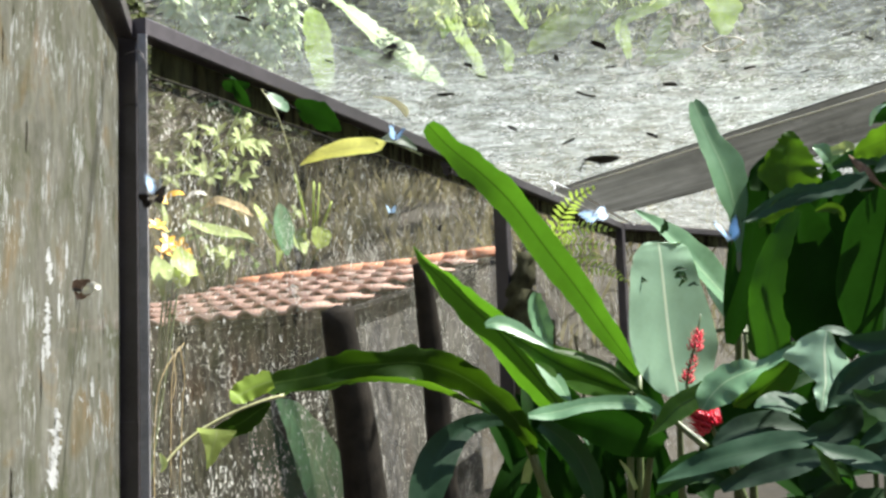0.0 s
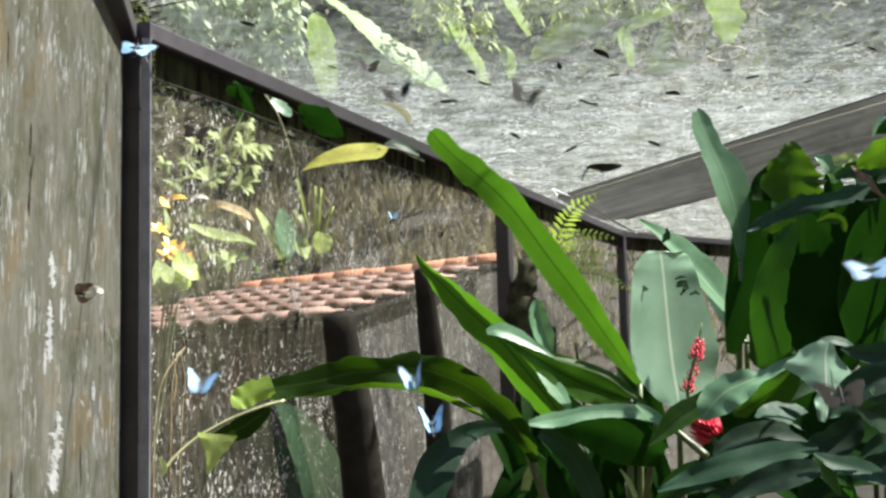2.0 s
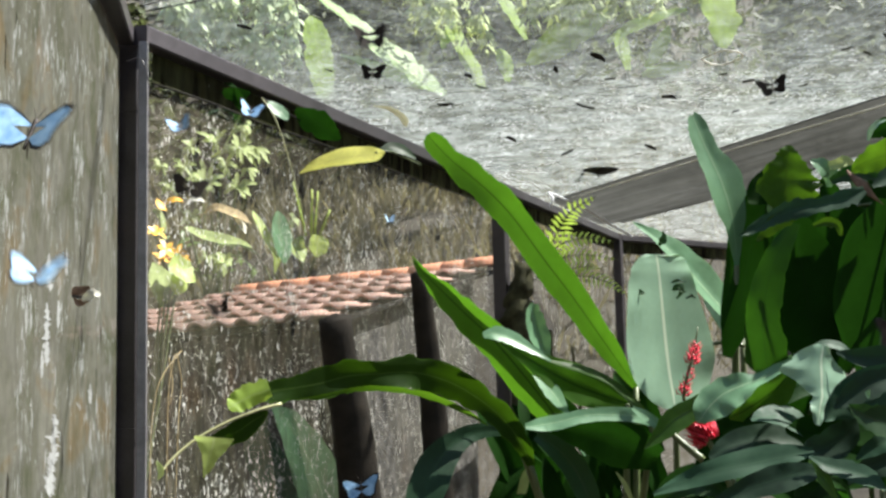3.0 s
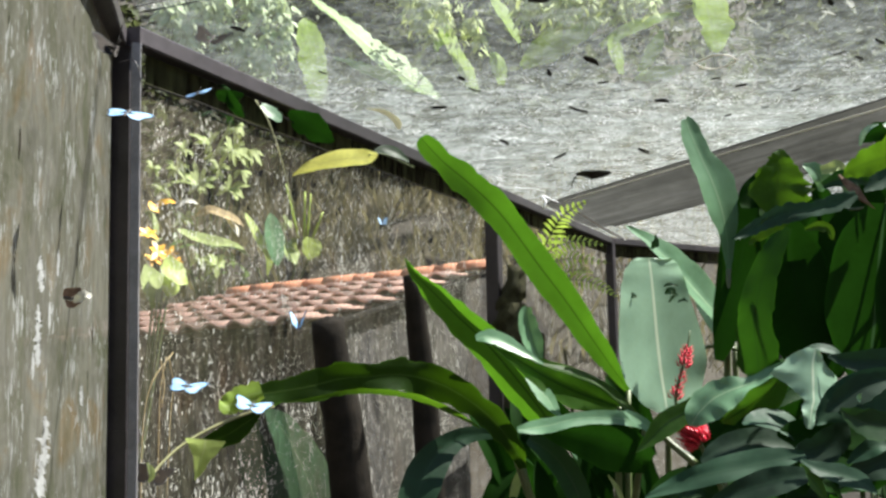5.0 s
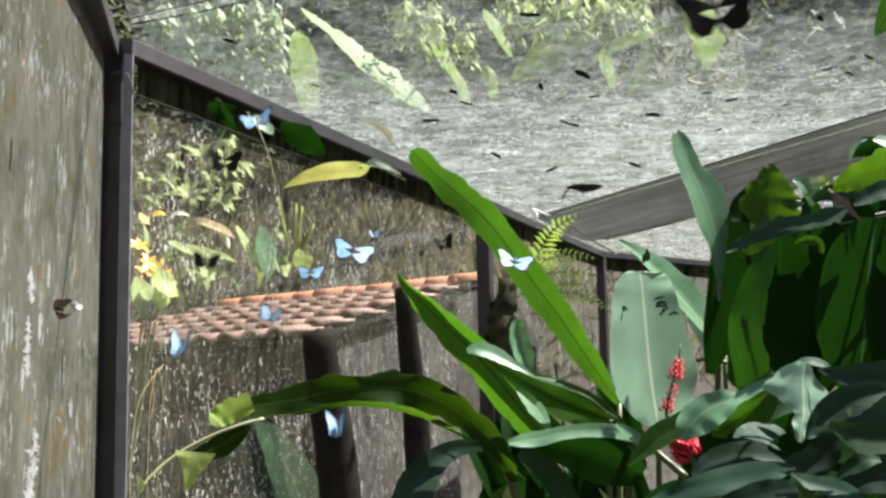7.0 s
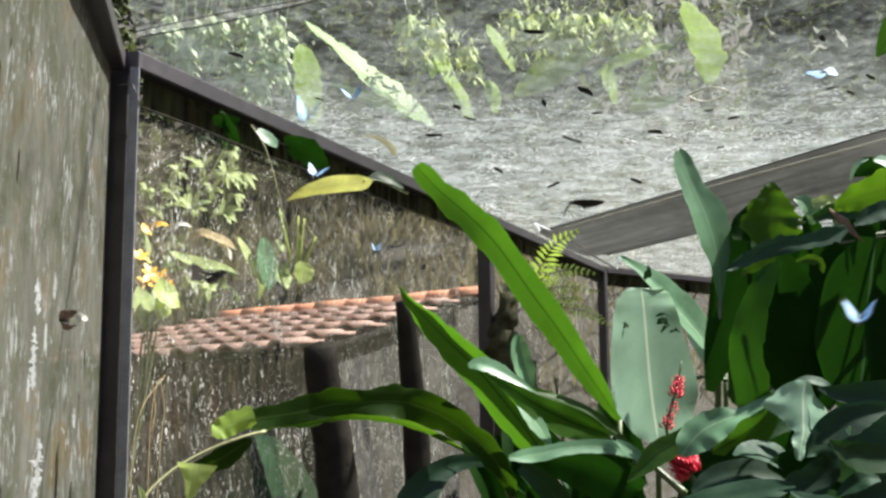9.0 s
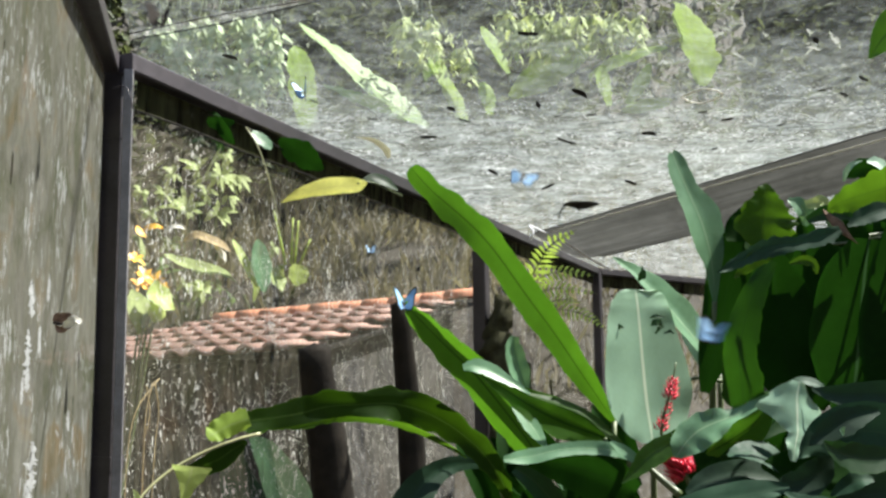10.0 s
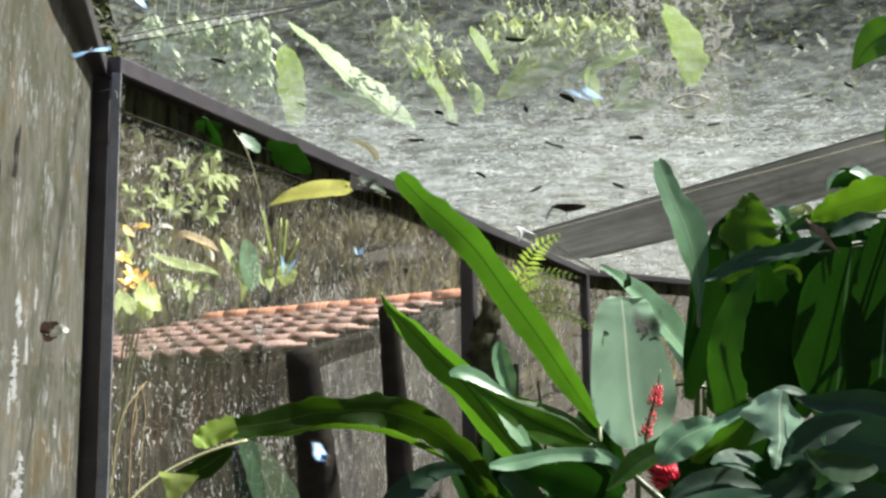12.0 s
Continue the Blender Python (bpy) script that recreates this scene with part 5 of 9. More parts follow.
for i in range(9):
    a = random.uniform(0, 6.28)
    p = (0.9 + 0.28 * math.cos(a), 2.45 + 0.2 * math.sin(a), random.uniform(0.9, 1.4))
    stem(ginger, [p, (0.9 + 0.15 * math.cos(a), 2.4 + 0.1 * math.sin(a), 0.6), (0.9 + 0.08 * math.cos(a), 2.35 + 0.05 * math.sin(a), 0)], 0.006, 0.013)


# unseen leaves added to the right of the view, to cast shade on the plants
for i in range(5):
    h = Vector((random.uniform(1.12, 1.75), random.uniform(1.95, 2.6), random.uniform(1.7, 2.45)))
    a = random.uniform(0, 6.28)
    w = Vector((math.cos(a), math.sin(a), random.uniform(-0.5, 0.1))) * random.uniform(0.16, 0.26)
    h.x = max(h.x, 0.47 * h.y + abs(w.x))
    leaf(dark, [h - w, h + Vector((0, 0, 0.05)), h + w - Vector((0, 0, 0.06))], random.uniform(0.11, 0.17), (random.uniform(-0.4, 0.4), -0.3, 1), LEAF, n=14)
    if i % 2:
        stem(dark, [h - w, (h.x * 0.5 + 0.6, 3.0, 1.2), (1.05, 3.1, 0)], 0.005, 0.010)


def flower_spike(a, b, size, count):
    """A spike of red bracts round a stalk, each a small pointed scale."""
    a, b = Vector(a), Vector(b)
    axis = (b - a)
    verts, faces = [], []
    for i in range(count):
        s = i / (count - 1)
        ang = i * 2.4
        t = axis.normalized()
        side = t.orthogonal().normalized()
        out = (Matrix.Rotation(ang, 3, t) @ side)
        p = a + axis * s
        w = t.cross(out) * size * 0.15
        L = size * (1.0 - 0.45 * s) * (0.8 + 0.4 * ((i * 37) % 10) / 10)
        tip = p + out * L + t * L * 0.65
        mid = p + out * L * 0.62 + t * L * 0.12
        k = len(verts)
        verts += [p, mid + w, tip, mid - w, mid - t * size * 0.16 + out * size * 0.1]
        faces += [(k, k + 1, k + 4), (k, k + 4, k + 3), (k + 1, k + 2, k + 4), (k + 4, k + 2, k + 3), (k, k + 3, k + 1), (k + 1, k + 3, k + 2)]
    return mesh_of("flower", verts, faces, RED)


for low, high, size, count in (((0.528, 2.300, 1.554), (0.539, 2.300, 1.600), 0.021, 40), ((0.518, 2.300, 1.518), (0.527, 2.300, 1.546), 0.016, 16), ((0.504, 2.300, 1.482), (0.514, 2.300, 1.515), 0.021, 22), ((0.561, 2.300, 1.382), (0.527, 2.300, 1.426), 0.042, 90)):
    part("flower", flower_spike(low, high, size, count), ginger, "spike of bright red bracts")
stem(ginger, [(0.546, 2.300, 1.638), (0.534, 2.300, 1.582), (0.506, 2.300, 1.485), (0.522, 2.300, 1.434), (0.563, 2.300, 1.371), (0.75, 2.3, 0.9)], 0.0016, 0.007)


def frond(plant, pts, width, count, mat):
    """A fern frond: a wiry stalk with two rows of narrow leaflets, in one mesh."""
    line = curve_points(pts, count)
    chance = random.Random(int(width * 10000))
    verts, faces = [], []
    for i in range(1, count):
        t = (line[i + 1] - line[i - 1]).normalized()
        nor = Vector((0.35, -0.85, 0.30))
        nor = (nor - t * nor.dot(t)).normalized()
        side = t.cross(nor)
        w = width * (1 - (i / count) ** 2.2) * min(1, 0.4 + 3 * i / count)
        for sg in (-1, 1):
            d = (side * sg + t * 0.55).normalized()
            e = d.cross(nor) * width * chance.uniform(0.07, 0.11)
            far = w * chance.uniform(0.8, 1.1)
            p = line[i]
            k = len(verts)
            droop = Vector((0, 0, -0.12 * w))
            verts += [p + e * 0.5, p - e * 0.5, p + d * far * 0.55 - e + nor * 0.004, p + d * far * 0.55 + e + nor * 0.004, p + d * far + droop]
            faces += [(k, k + 1, k + 2, k + 3), (k + 3, k + 2, k + 4)]
    ob = part("frond", mesh_of("frond", verts, faces, mat), plant)
    stem(plant, pts, width * 0.05, width * 0.02, STALK, count)
    return ob


fern = thing("hanging_fern", (0.485, 7.200, 1.931), "bright green fern growing from a mossy clump on the post", "fern")
for pts, w in (([(0.585, 7.100, 2.166), (0.704, 7.000, 2.397), (0.797, 6.900, 2.535), (0.965, 6.800, 2.628)], 0.136), ([(0.585, 7.100, 2.166), (0.709, 7.000, 2.308), (0.882, 6.900, 2.350), (1.078, 6.800, 2.304)], 0.118), ([(0.585, 7.100, 2.166), (0.723, 7.000, 2.220), (0.894, 6.900, 2.231), (1.096, 6.800, 2.179)], 0.109), ([(0.644, 7.100, 2.104), (0.874, 7.000, 2.089), (1.029, 6.900, 2.039), (1.141, 6.800, 1.938)], 0.109), ([(0.605, 7.100, 2.125), (0.736, 7.000, 2.135), (0.883, 6.900, 2.152), (0.986, 6.800, 2.115)], 0.091)):
    frond(fern, pts, w, 15, LEAF_FERN)


def clump(name, at, size, count, mat, leaf_len, seed, label="", parent=None, droop=0.3):
    """A cloud of small curved leaves, uneven in outline, as one mesh."""
    rnd = random.Random(seed)
    verts, faces, uv = [], [], []
    at = Vector(at)
    for i in range(count):
        while True:
            q = Vector((rnd.uniform(-1, 1), rnd.uniform(-1, 1), rnd.uniform(-1, 1)))
            if q.length < 1 and noise.noise(q * 2.2 + Vector((seed, 0, 0))) > -0.12:
                break
        p = at + Vector((q.x * size[0], q.y * size[1], q.z * size[2]))
        d = Vector((rnd.gauss(0, 1), rnd.gauss(0, 1), rnd.gauss(-droop, 0.6))).normalized()
        nor = (Vector((rnd.gauss(0.4, 0.5), rnd.gauss(-0.5, 0.5), 1)))
        nor = (nor - d * nor.dot(d)).normalized()
        s = d.cross(nor)
        L = leaf_len * rnd.uniform(0.6, 1.3)
        w = L * rnd.uniform(0.10, 0.17)
        k = len(verts)
        verts += [p, p + d * L * 0.45 + s * w + nor * w * 0.3, p + d * L - nor * L * 0.15, p + d * L * 0.45 - s * w + nor * w * 0.3, p + d * L * 0.5]
        uv += [(0.5, 0), (1, 0.5), (0.5, 1), (0, 0.5), (0.5, 0.5)]
        faces += [(k, k + 1, k + 4), (k + 1, k + 2, k + 4), (k + 2, k + 3, k + 4), (k + 3, k, k + 4)]
    me = mesh_of(name, verts, faces, mat, uv)
    return part(name, me, parent, label) if parent else new(name, me)


for pts, a, b in (([(0.40, 6.95, 0.0), (0.43, 7.07, 1.136), (0.45, 7.178, 1.931)], 0.10, 0.075), ([(0.779, 8.159, -0.007), (0.719, 8.006, 1.157), (0.718, 8.004, 1.738)], 0.035, 0.02), ([(1.049, 8.844, -0.146), (1.034, 8.806, 1.011), (0.958, 8.612, 1.600)], 0.02, 0.012)):
    part("trunk", tube(pts, a, b, 9, 14, MOSS, "trunk", 0.3), fern, "dark rotten trunk")
part("root_clump", tube([(0.421, 7.250, 1.729), (0.415, 7.200, 1.932), (0.491, 7.200, 2.20)], 0.13, 0.06, 11, 12, MOSS, "root_clump", 0.7), fern, "dark mossy root clump")


# ---- plants outside, seen through the nets ----
def shrub(name, at, base, size, count, mat, leaf_len, seed, label, category="shrub", branches=5, thick=1.0):
    s = thing(name, base, label, category)
    rnd = random.Random(seed)
    at = Vector(at)
    for i in range(branches):
        e = at + Vector((rnd.uniform(-1, 1) * size[0] * 0.8, rnd.uniform(-1, 1) * size[1] * 0.8, rnd.uniform(-0.3, 0.9) * size[2]))
        m = Vector(base).lerp(e, 0.5) + Vector((rnd.uniform(-0.1, 0.1), rnd.uniform(-0.1, 0.1), 0.1))
        stem(s, [base, m, e], 0.012 * thick, 0.003 * thick, STALK, 10, "branch")
    clump("foliage", at, size, count, mat, leaf_len, seed, parent=s, droop=1.3 if category == "tree" else 0.3)
    return s


def on_land(p):
    return (p[0], p[1], land(p[0], p[1]))

def spray(tree, top, low, length, mat, seed):
    """A hanging twig with narrow drooping leaves on both sides, in one mesh."""
    rnd = random.Random(seed)
    top, low = Vector(top), Vector(low)
    line = curve_points([top, top.lerp(low, 0.5) + Vector((rnd.uniform(-0.1, 0.1), 0, 0.05)), low + Vector((rnd.uniform(-0.15, 0.15), 0, 0))], 12)
    verts, faces, uv = [], [], []
    for i in range(44):
        p = line[min(12, int(1 + i * 11 / 44))] + Vector((rnd.gauss(0, 0.03), rnd.gauss(0, 0.08), rnd.gauss(0, 0.03)))
        d = Vector(((-1) ** i * rnd.uniform(0.15, 0.8), rnd.gauss(0, 0.25), -rnd.uniform(0.35, 1.0))).normalized()
        nor = Vector((0.5 + rnd.gauss(0, 0.3), -0.7, 0.5))
        nor = (nor - d * nor.dot(d)).normalized()
        size = length * rnd.uniform(0.6, 1.25)
        w = d.cross(nor) * size * rnd.uniform(0.13, 0.20)
        k = len(verts)
        verts += [p, p + d * size * 0.45 + w, p + d * size - nor * size * 0.1, p + d * size * 0.45 - w, p + d * size * 0.5 - nor * size * 0.03]
        uv += [(0.5, 0), (1, 0.5), (0.5, 1), (0, 0.5), (0.5, 0.5)]
        faces += [(k, k + 1, k + 4), (k + 1, k + 2, k + 4), (k + 2, k + 3, k + 4), (k + 3, k, k + 4)]
    part("spray", mesh_of("spray", verts, faces, mat, uv), tree)
    stem(tree, [line[0], line[6], line[12]], 0.012, 0.005, STALK, 8, "twig")


def hanging_tree(limb, foot, sprays, length, mat, label, seed):
    """A tree of which one limb with hanging sprays reaches over the cage."""
    tree = thing("leafy_tree", on_land(foot), label, "tree")
    limb = [Vector(p) for p in limb]
    part("trunk", tube([on_land(foot), limb[0].lerp(Vector(on_land(foot)), 0.4) + Vector((0, 0.6, 0)), limb[0]], 0.16, 0.07, 9, 12, TRUNK, "trunk", 0.15), tree)
    part("limb", tube(limb, 0.06, 0.02, 7, 14, TRUNK, "limb", 0.1), tree)
    for i, (top, low) in enumerate(sprays):
        near = min(curve_points(limb, 14), key=lambda p: (p - Vector(top)).length)
        stem(tree, [near, near.lerp(Vector(top), 0.6) + Vector((0, 0, 0.1)), top], 0.018, 0.010, STALK, 8, "twig")
        spray(tree, top, low, length, mat, seed + i)


hanging_tree([(-6.468, 18.400, 9.334), (-4.593, 18.300, 9.368), (-2.522, 18.200, 9.060)], (-7.0, 18.6, 0), (((-5.040, 18.000, 8.456), (-5.012, 18.000, 7.842)), ((-4.805, 18.000, 8.297), (-4.773, 18.000, 7.251)), ((-4.637, 18.000, 8.404), (-4.607, 18.000, 7.464)), ((-4.486, 18.000, 8.138), (-4.460, 18.000, 7.592)), ((-4.320, 18.000, 8.518), (-4.292, 18.000, 7.675)), ((-4.064, 18.000, 8.349), (-4.038, 18.000, 7.496)), ((-3.871, 18.000, 7.820), (-3.846, 18.000, 7.124)), ((-3.659, 18.000, 7.598), (-3.635, 18.000, 6.990)), ((-3.397, 18.000, 8.500), (-3.374, 18.000, 7.657)), ((-3.237, 18.000, 7.829), (-3.215, 18.000, 6.788)), ((-3.068, 18.000, 8.493), (-3.047, 18.000, 7.217)), ((-2.909, 18.000, 8.260), (-2.889, 18.000, 6.911)), ((-3.500, 18.000, 7.442), (-3.477, 18.000, 6.836)), ((-4.907, 18.000, 7.927), (-4.880, 18.000, 7.383)), ((-4.187, 18.000, 7.804), (-4.163, 18.000, 7.369)), ((-5.197, 18.000, 8.261), (-5.171, 18.000, 7.878)), ((-3.715, 18.000, 8.451), (-3.692, 18.000, 7.903))), 0.30, LEAF_TREE, "tree with pale green leaves hanging in tufts above the roof net", 40)
hanging_tree([(9.523, 16.400, 7.986), (6.002, 16.200, 8.475), (2.142, 16.000, 8.466), (-0.798, 16.000, 8.229)], (9.6, 17.2, 0), (((-0.516, 15.800, 7.559), (-0.506, 15.800, 6.983)), ((-0.350, 15.800, 7.508), (-0.342, 15.800, 6.846)), ((-0.221, 15.800, 7.399), (-0.216, 15.800, 6.615)), ((-0.051, 15.800, 7.598), (-0.044, 15.800, 6.955)), ((0.459, 15.800, 7.060), (0.466, 15.800, 6.544)), ((1.208, 15.800, 7.670), (1.209, 15.800, 7.026)), ((1.399, 15.800, 7.521), (1.399, 15.800, 6.888)), ((1.608, 15.800, 7.662), (1.610, 15.800, 7.133)), ((1.774, 15.800, 7.610), (1.772, 15.800, 6.957)), ((1.975, 15.800, 7.510), (1.972, 15.800, 6.838)), ((2.183, 15.800, 7.602), (2.183, 15.800, 7.044)), ((2.404, 15.800, 7.549), (2.401, 15.800, 6.925)), ((2.648, 15.800, 7.593), (2.645, 15.800, 7.016)), ((2.871, 15.800, 7.588), (2.865, 15.800, 6.954)), ((3.113, 15.800, 7.584), (3.109, 15.800, 7.045)), ((3.355, 15.800, 7.598), (3.353, 15.800, 7.098))), 0.24, LEAF_LIME, "sunlit tree with narrow yellow-green hanging leaves", 80)


for spec in (
        ("flowering_shrub", (-3.763, 15.000, 3.150), (0.85, 0.6, 0.45), 26, LEAF_OUT, 0.36, 13, "leafy green shrub on the bank behind the shed"),
        ("leafy_tree", (-0.435, 18.000, 8.057), (0.4, 0.4, 0.5), 80, LEAF_LIME, 0.25, 16, "thin tree with pale green leaves"),
        ("leafy_tree", (1.906, 15.500, 7.256), (1.3, 0.5, 0.5), 150, LEAF_LIME, 0.19, 17, "bright yellow-green leafy tree top in sun"),
        ("leafy_tree", (0.212, 15.500, 6.867), (0.45, 0.4, 0.42), 90, LEAF_LIME, 0.17, 18, "low leafy branches in sun")):
    name, at, size, count, mat, length, seed, label = spec
    shrub(name, at, on_land(at), size, count, mat, length, seed, label, name.split("_")[1], thick=0.7)
for at, size, count, seed, label in (
        ((-0.926, 4.435, 2.714), (0.16, 0.06, 0.05), 34, 19, "dark vine trailing outside along the beam"),
        ((-1.066, 4.079, 2.751), (0.14, 0.05, 0.05), 22, 20, "dark vine with dead leaves outside under the beam")):
    s = thing("trailing_vine", at, label, "vine")
    clump("foliage", at, size, count, LEAF_DARK, 0.08, seed, parent=s)
    stem(s, [(at[0] - 0.12, at[1] - 0.3, at[2] + 0.1), at, (at[0] + 0.12, at[1] + 0.3, at[2] + 0.05)], 0.005, 0.004, BARK, 8, "vine_stem")

hem_leaves = thing("hem_vine", (-0.798, 4.050, 2.653), "light green leaves of a creeper hanging through the net hem", "vine")
blade(hem_leaves, [(-0.788, 4.120, 2.656, 0.0166, 0.0166), (-0.766, 4.130, 2.643, 0.0292, 0.0292), (-0.734, 4.140, 2.621, 0.0316, 0.0316), (-0.712, 4.150, 2.598, 0.0187, 0.0187)], (0.3, -0.8, 0.5), LEAF_PALE, fold=4, n=12, torn=0.2, end=0.5)
blade(hem_leaves, [(-0.698, 4.300, 2.674, 0.0098, 0.0098), (-0.651, 4.320, 2.642, 0.0493, 0.0493), (-0.591, 4.340, 2.605, 0.0594, 0.0594), (-0.541, 4.360, 2.567, 0.0335, 0.0335), (-0.513, 4.380, 2.550, 0.0069, 0.0069)], (-0.3, -0.9, -0.1), LEAF_DEEP, fold=6, n=14, torn=0.2)
blade(hem_leaves, [(-0.896, 3.980, 2.689, 0.0071, 0.0071), (-0.882, 3.980, 2.646, 0.0241, 0.0241), (-0.854, 3.980, 2.603, 0.0222, 0.0222), (-0.831, 3.980, 2.574, 0.0050, 0.0050)], (-0.3, -0.9, -0.1), LEAF_DEEP, fold=6, n=12, torn=0.2)
blade(hem_leaves, [(-0.945, 3.990, 2.683, 0.0097, 0.0097), (-0.917, 3.990, 2.668, 0.0263, 0.0263), (-0.875, 3.990, 2.663, 0.0254, 0.0254), (-0.833, 3.990, 2.671, 0.0060, 0.0060)], (-0.3, -0.9, -0.1), LEAF_DEEP, fold=6, n=12, torn=0.2)
stem(hem_leaves, [(-0.808, 4.100, 2.676), (-0.756, 4.100, 2.592), (-0.716, 4.120, 2.474), (-0.683, 4.150, 2.334), (-0.653, 4.200, 2.196)], 0.0035, 0.002, PALE_STALK, 14, 'vine_stem')
stem(hem_leaves, [(-0.808, 4.100, 2.676), (-0.728, 4.240, 2.645), (-0.638, 4.400, 2.609)], 0.004, 0.003, BARK, 10, 'vine_stem')
rosettes = thing("lance_leaf_shrub", on_land((-3.566, 14.200, 3.476)), "shrub with rosettes of narrow pale green leaves outside the net", "shrub")
blade(rosettes, [(-3.524, 13.794, 4.005, 0.0074, 0.0074), (-3.557, 13.794, 4.218, 0.0364, 0.0364), (-3.575, 13.794, 4.306, 0.0296, 0.0296), (-3.589, 13.794, 4.377, 0.0025, 0.0025)], (0.36, -0.6, 0.44), LEAF_LIME, fold=12, n=8, m=4)
blade(rosettes, [(-3.549, 13.894, 4.023, 0.0092, 0.0092), (-3.608, 13.894, 4.142, 0.0415, 0.0415), (-3.641, 13.894, 4.186, 0.0339, 0.0339), (-3.667, 13.894, 4.221, 0.0032, 0.0032)], (0.63, -0.6, 0.37), LEAF_LIME, fold=12, n=8, m=4)
blade(rosettes, [(-3.600, 14.096, 4.058, 0.0070, 0.0070), (-3.540, 14.096, 4.226, 0.0343, 0.0343), (-3.506, 14.096, 4.288, 0.0283, 0.0283), (-3.478, 14.096, 4.339, 0.0024, 0.0024)], (0.33999999999999997, -0.6, 0.51), LEAF_LIME, fold=12, n=8, m=4)
blade(rosettes, [(-3.626, 14.196, 4.075, 0.0071, 0.0071), (-3.553, 14.196, 4.161, 0.0323, 0.0323), (-3.513, 14.196, 4.186, 0.0271, 0.0271), (-3.479, 14.196, 4.206, 0.0026, 0.0026)], (0.36, -0.6, 0.32999999999999996), LEAF_LIME, fold=12, n=8, m=4)
blade(rosettes, [(-3.594, 14.071, 4.053, 0.0114, 0.0114), (-3.802, 14.071, 4.114, 0.0556, 0.0556), (-3.916, 14.071, 4.117, 0.0451, 0.0451), (-4.009, 14.071, 4.119, 0.0038, 0.0038)], (0.8, -0.6, 0.6799999999999999), LEAF_LIME, fold=12, n=8, m=4)
blade(rosettes, [(-3.620, 14.171, 4.071, 0.0114, 0.0114), (-3.744, 14.171, 4.168, 0.0507, 0.0507), (-3.812, 14.171, 4.198, 0.0401, 0.0401), (-3.867, 14.171, 4.223, 0.0038, 0.0038)], (0.6799999999999999, -0.6, 0.64), LEAF_LIME, fold=12, n=8, m=4)
blade(rosettes, [(-3.587, 14.042, 4.048, 0.0105, 0.0105), (-3.721, 14.042, 4.170, 0.0515, 0.0515), (-3.795, 14.042, 4.206, 0.0407, 0.0407), (-3.855, 14.042, 4.236, 0.0034, 0.0034)], (0.83, -0.6, 0.25), LEAF_LIME, fold=12, n=8, m=4)
blade(rosettes, [(-3.612, 14.142, 4.066, 0.0084, 0.0084), (-3.666, 14.142, 4.194, 0.0378, 0.0378), (-3.695, 14.142, 4.242, 0.0310, 0.0310), (-3.719, 14.142, 4.281, 0.0029, 0.0029)], (0.41, -0.6, 0.48), LEAF_LIME, fold=12, n=8, m=4)
blade(rosettes, [(-3.509, 13.736, 3.995, 0.0075, 0.0075), (-3.418, 13.736, 4.058, 0.0435, 0.0435), (-3.367, 13.736, 4.063, 0.0440, 0.0440), (-3.325, 13.736, 4.067, 0.0037, 0.0037)], (0.86, -0.6, 0.72), LEAF_LIME, fold=12, n=8, m=4)
blade(rosettes, [(-3.534, 13.836, 4.012, 0.0078, 0.0078), (-3.467, 13.836, 4.033, 0.0391, 0.0391), (-3.430, 13.836, 4.023, 0.0369, 0.0369), (-3.399, 13.836, 4.014, 0.0035, 0.0035)], (0.72, -0.6, 0.39), LEAF_LIME, fold=12, n=8, m=4)
blade(rosettes, [(-3.578, 14.006, 4.042, 0.0086, 0.0086), (-3.653, 14.006, 4.008, 0.0384, 0.0384), (-3.693, 14.006, 3.960, 0.0284, 0.0284), (-3.726, 14.006, 3.920, 0.0024, 0.0024)], (0.42, -0.6, 0.45), LEAF_LIME, fold=12, n=8, m=4)
blade(rosettes, [(-3.603, 14.106, 4.059, 0.0114, 0.0114), (-3.664, 14.106, 4.067, 0.0505, 0.0505), (-3.698, 14.106, 4.048, 0.0359, 0.0359), (-3.725, 14.106, 4.033, 0.0034, 0.0034)], (0.48, -0.6, 0.69), LEAF_LIME, fold=12, n=8, m=4)
blade(rosettes, [(-3.504, 13.717, 3.992, 0.0096, 0.0096), (-3.365, 13.717, 4.071, 0.0503, 0.0503), (-3.289, 13.717, 4.085, 0.0439, 0.0439), (-3.226, 13.717, 4.096, 0.0037, 0.0037)], (0.32999999999999996, -0.6, 0.58), LEAF_LIME, fold=12, n=8, m=4)
blade(rosettes, [(-3.529, 13.817, 4.009, 0.0082, 0.0082), (-3.415, 13.817, 4.014, 0.0389, 0.0389), (-3.352, 13.817, 3.995, 0.0336, 0.0336), (-3.300, 13.817, 3.979, 0.0032, 0.0032)], (0.72, -0.6, 0.29000000000000004), LEAF_LIME, fold=12, n=8, m=4)
blade(rosettes, [(-3.568, 13.970, 4.036, 0.0111, 0.0111), (-3.513, 13.970, 3.991, 0.0494, 0.0494), (-3.483, 13.970, 3.936, 0.0360, 0.0360), (-3.457, 13.970, 3.892, 0.0030, 0.0030)], (0.33999999999999997, -0.6, 0.75), LEAF_LIME, fold=12, n=8, m=4)
blade(rosettes, [(-3.594, 14.070, 4.053, 0.0097, 0.0097), (-3.579, 14.070, 4.013, 0.0421, 0.0421), (-3.570, 14.070, 3.968, 0.0324, 0.0324), (-3.563, 14.070, 3.931, 0.0031, 0.0031)], (0.75, -0.6, 0.39), LEAF_LIME, fold=12, n=8, m=4)
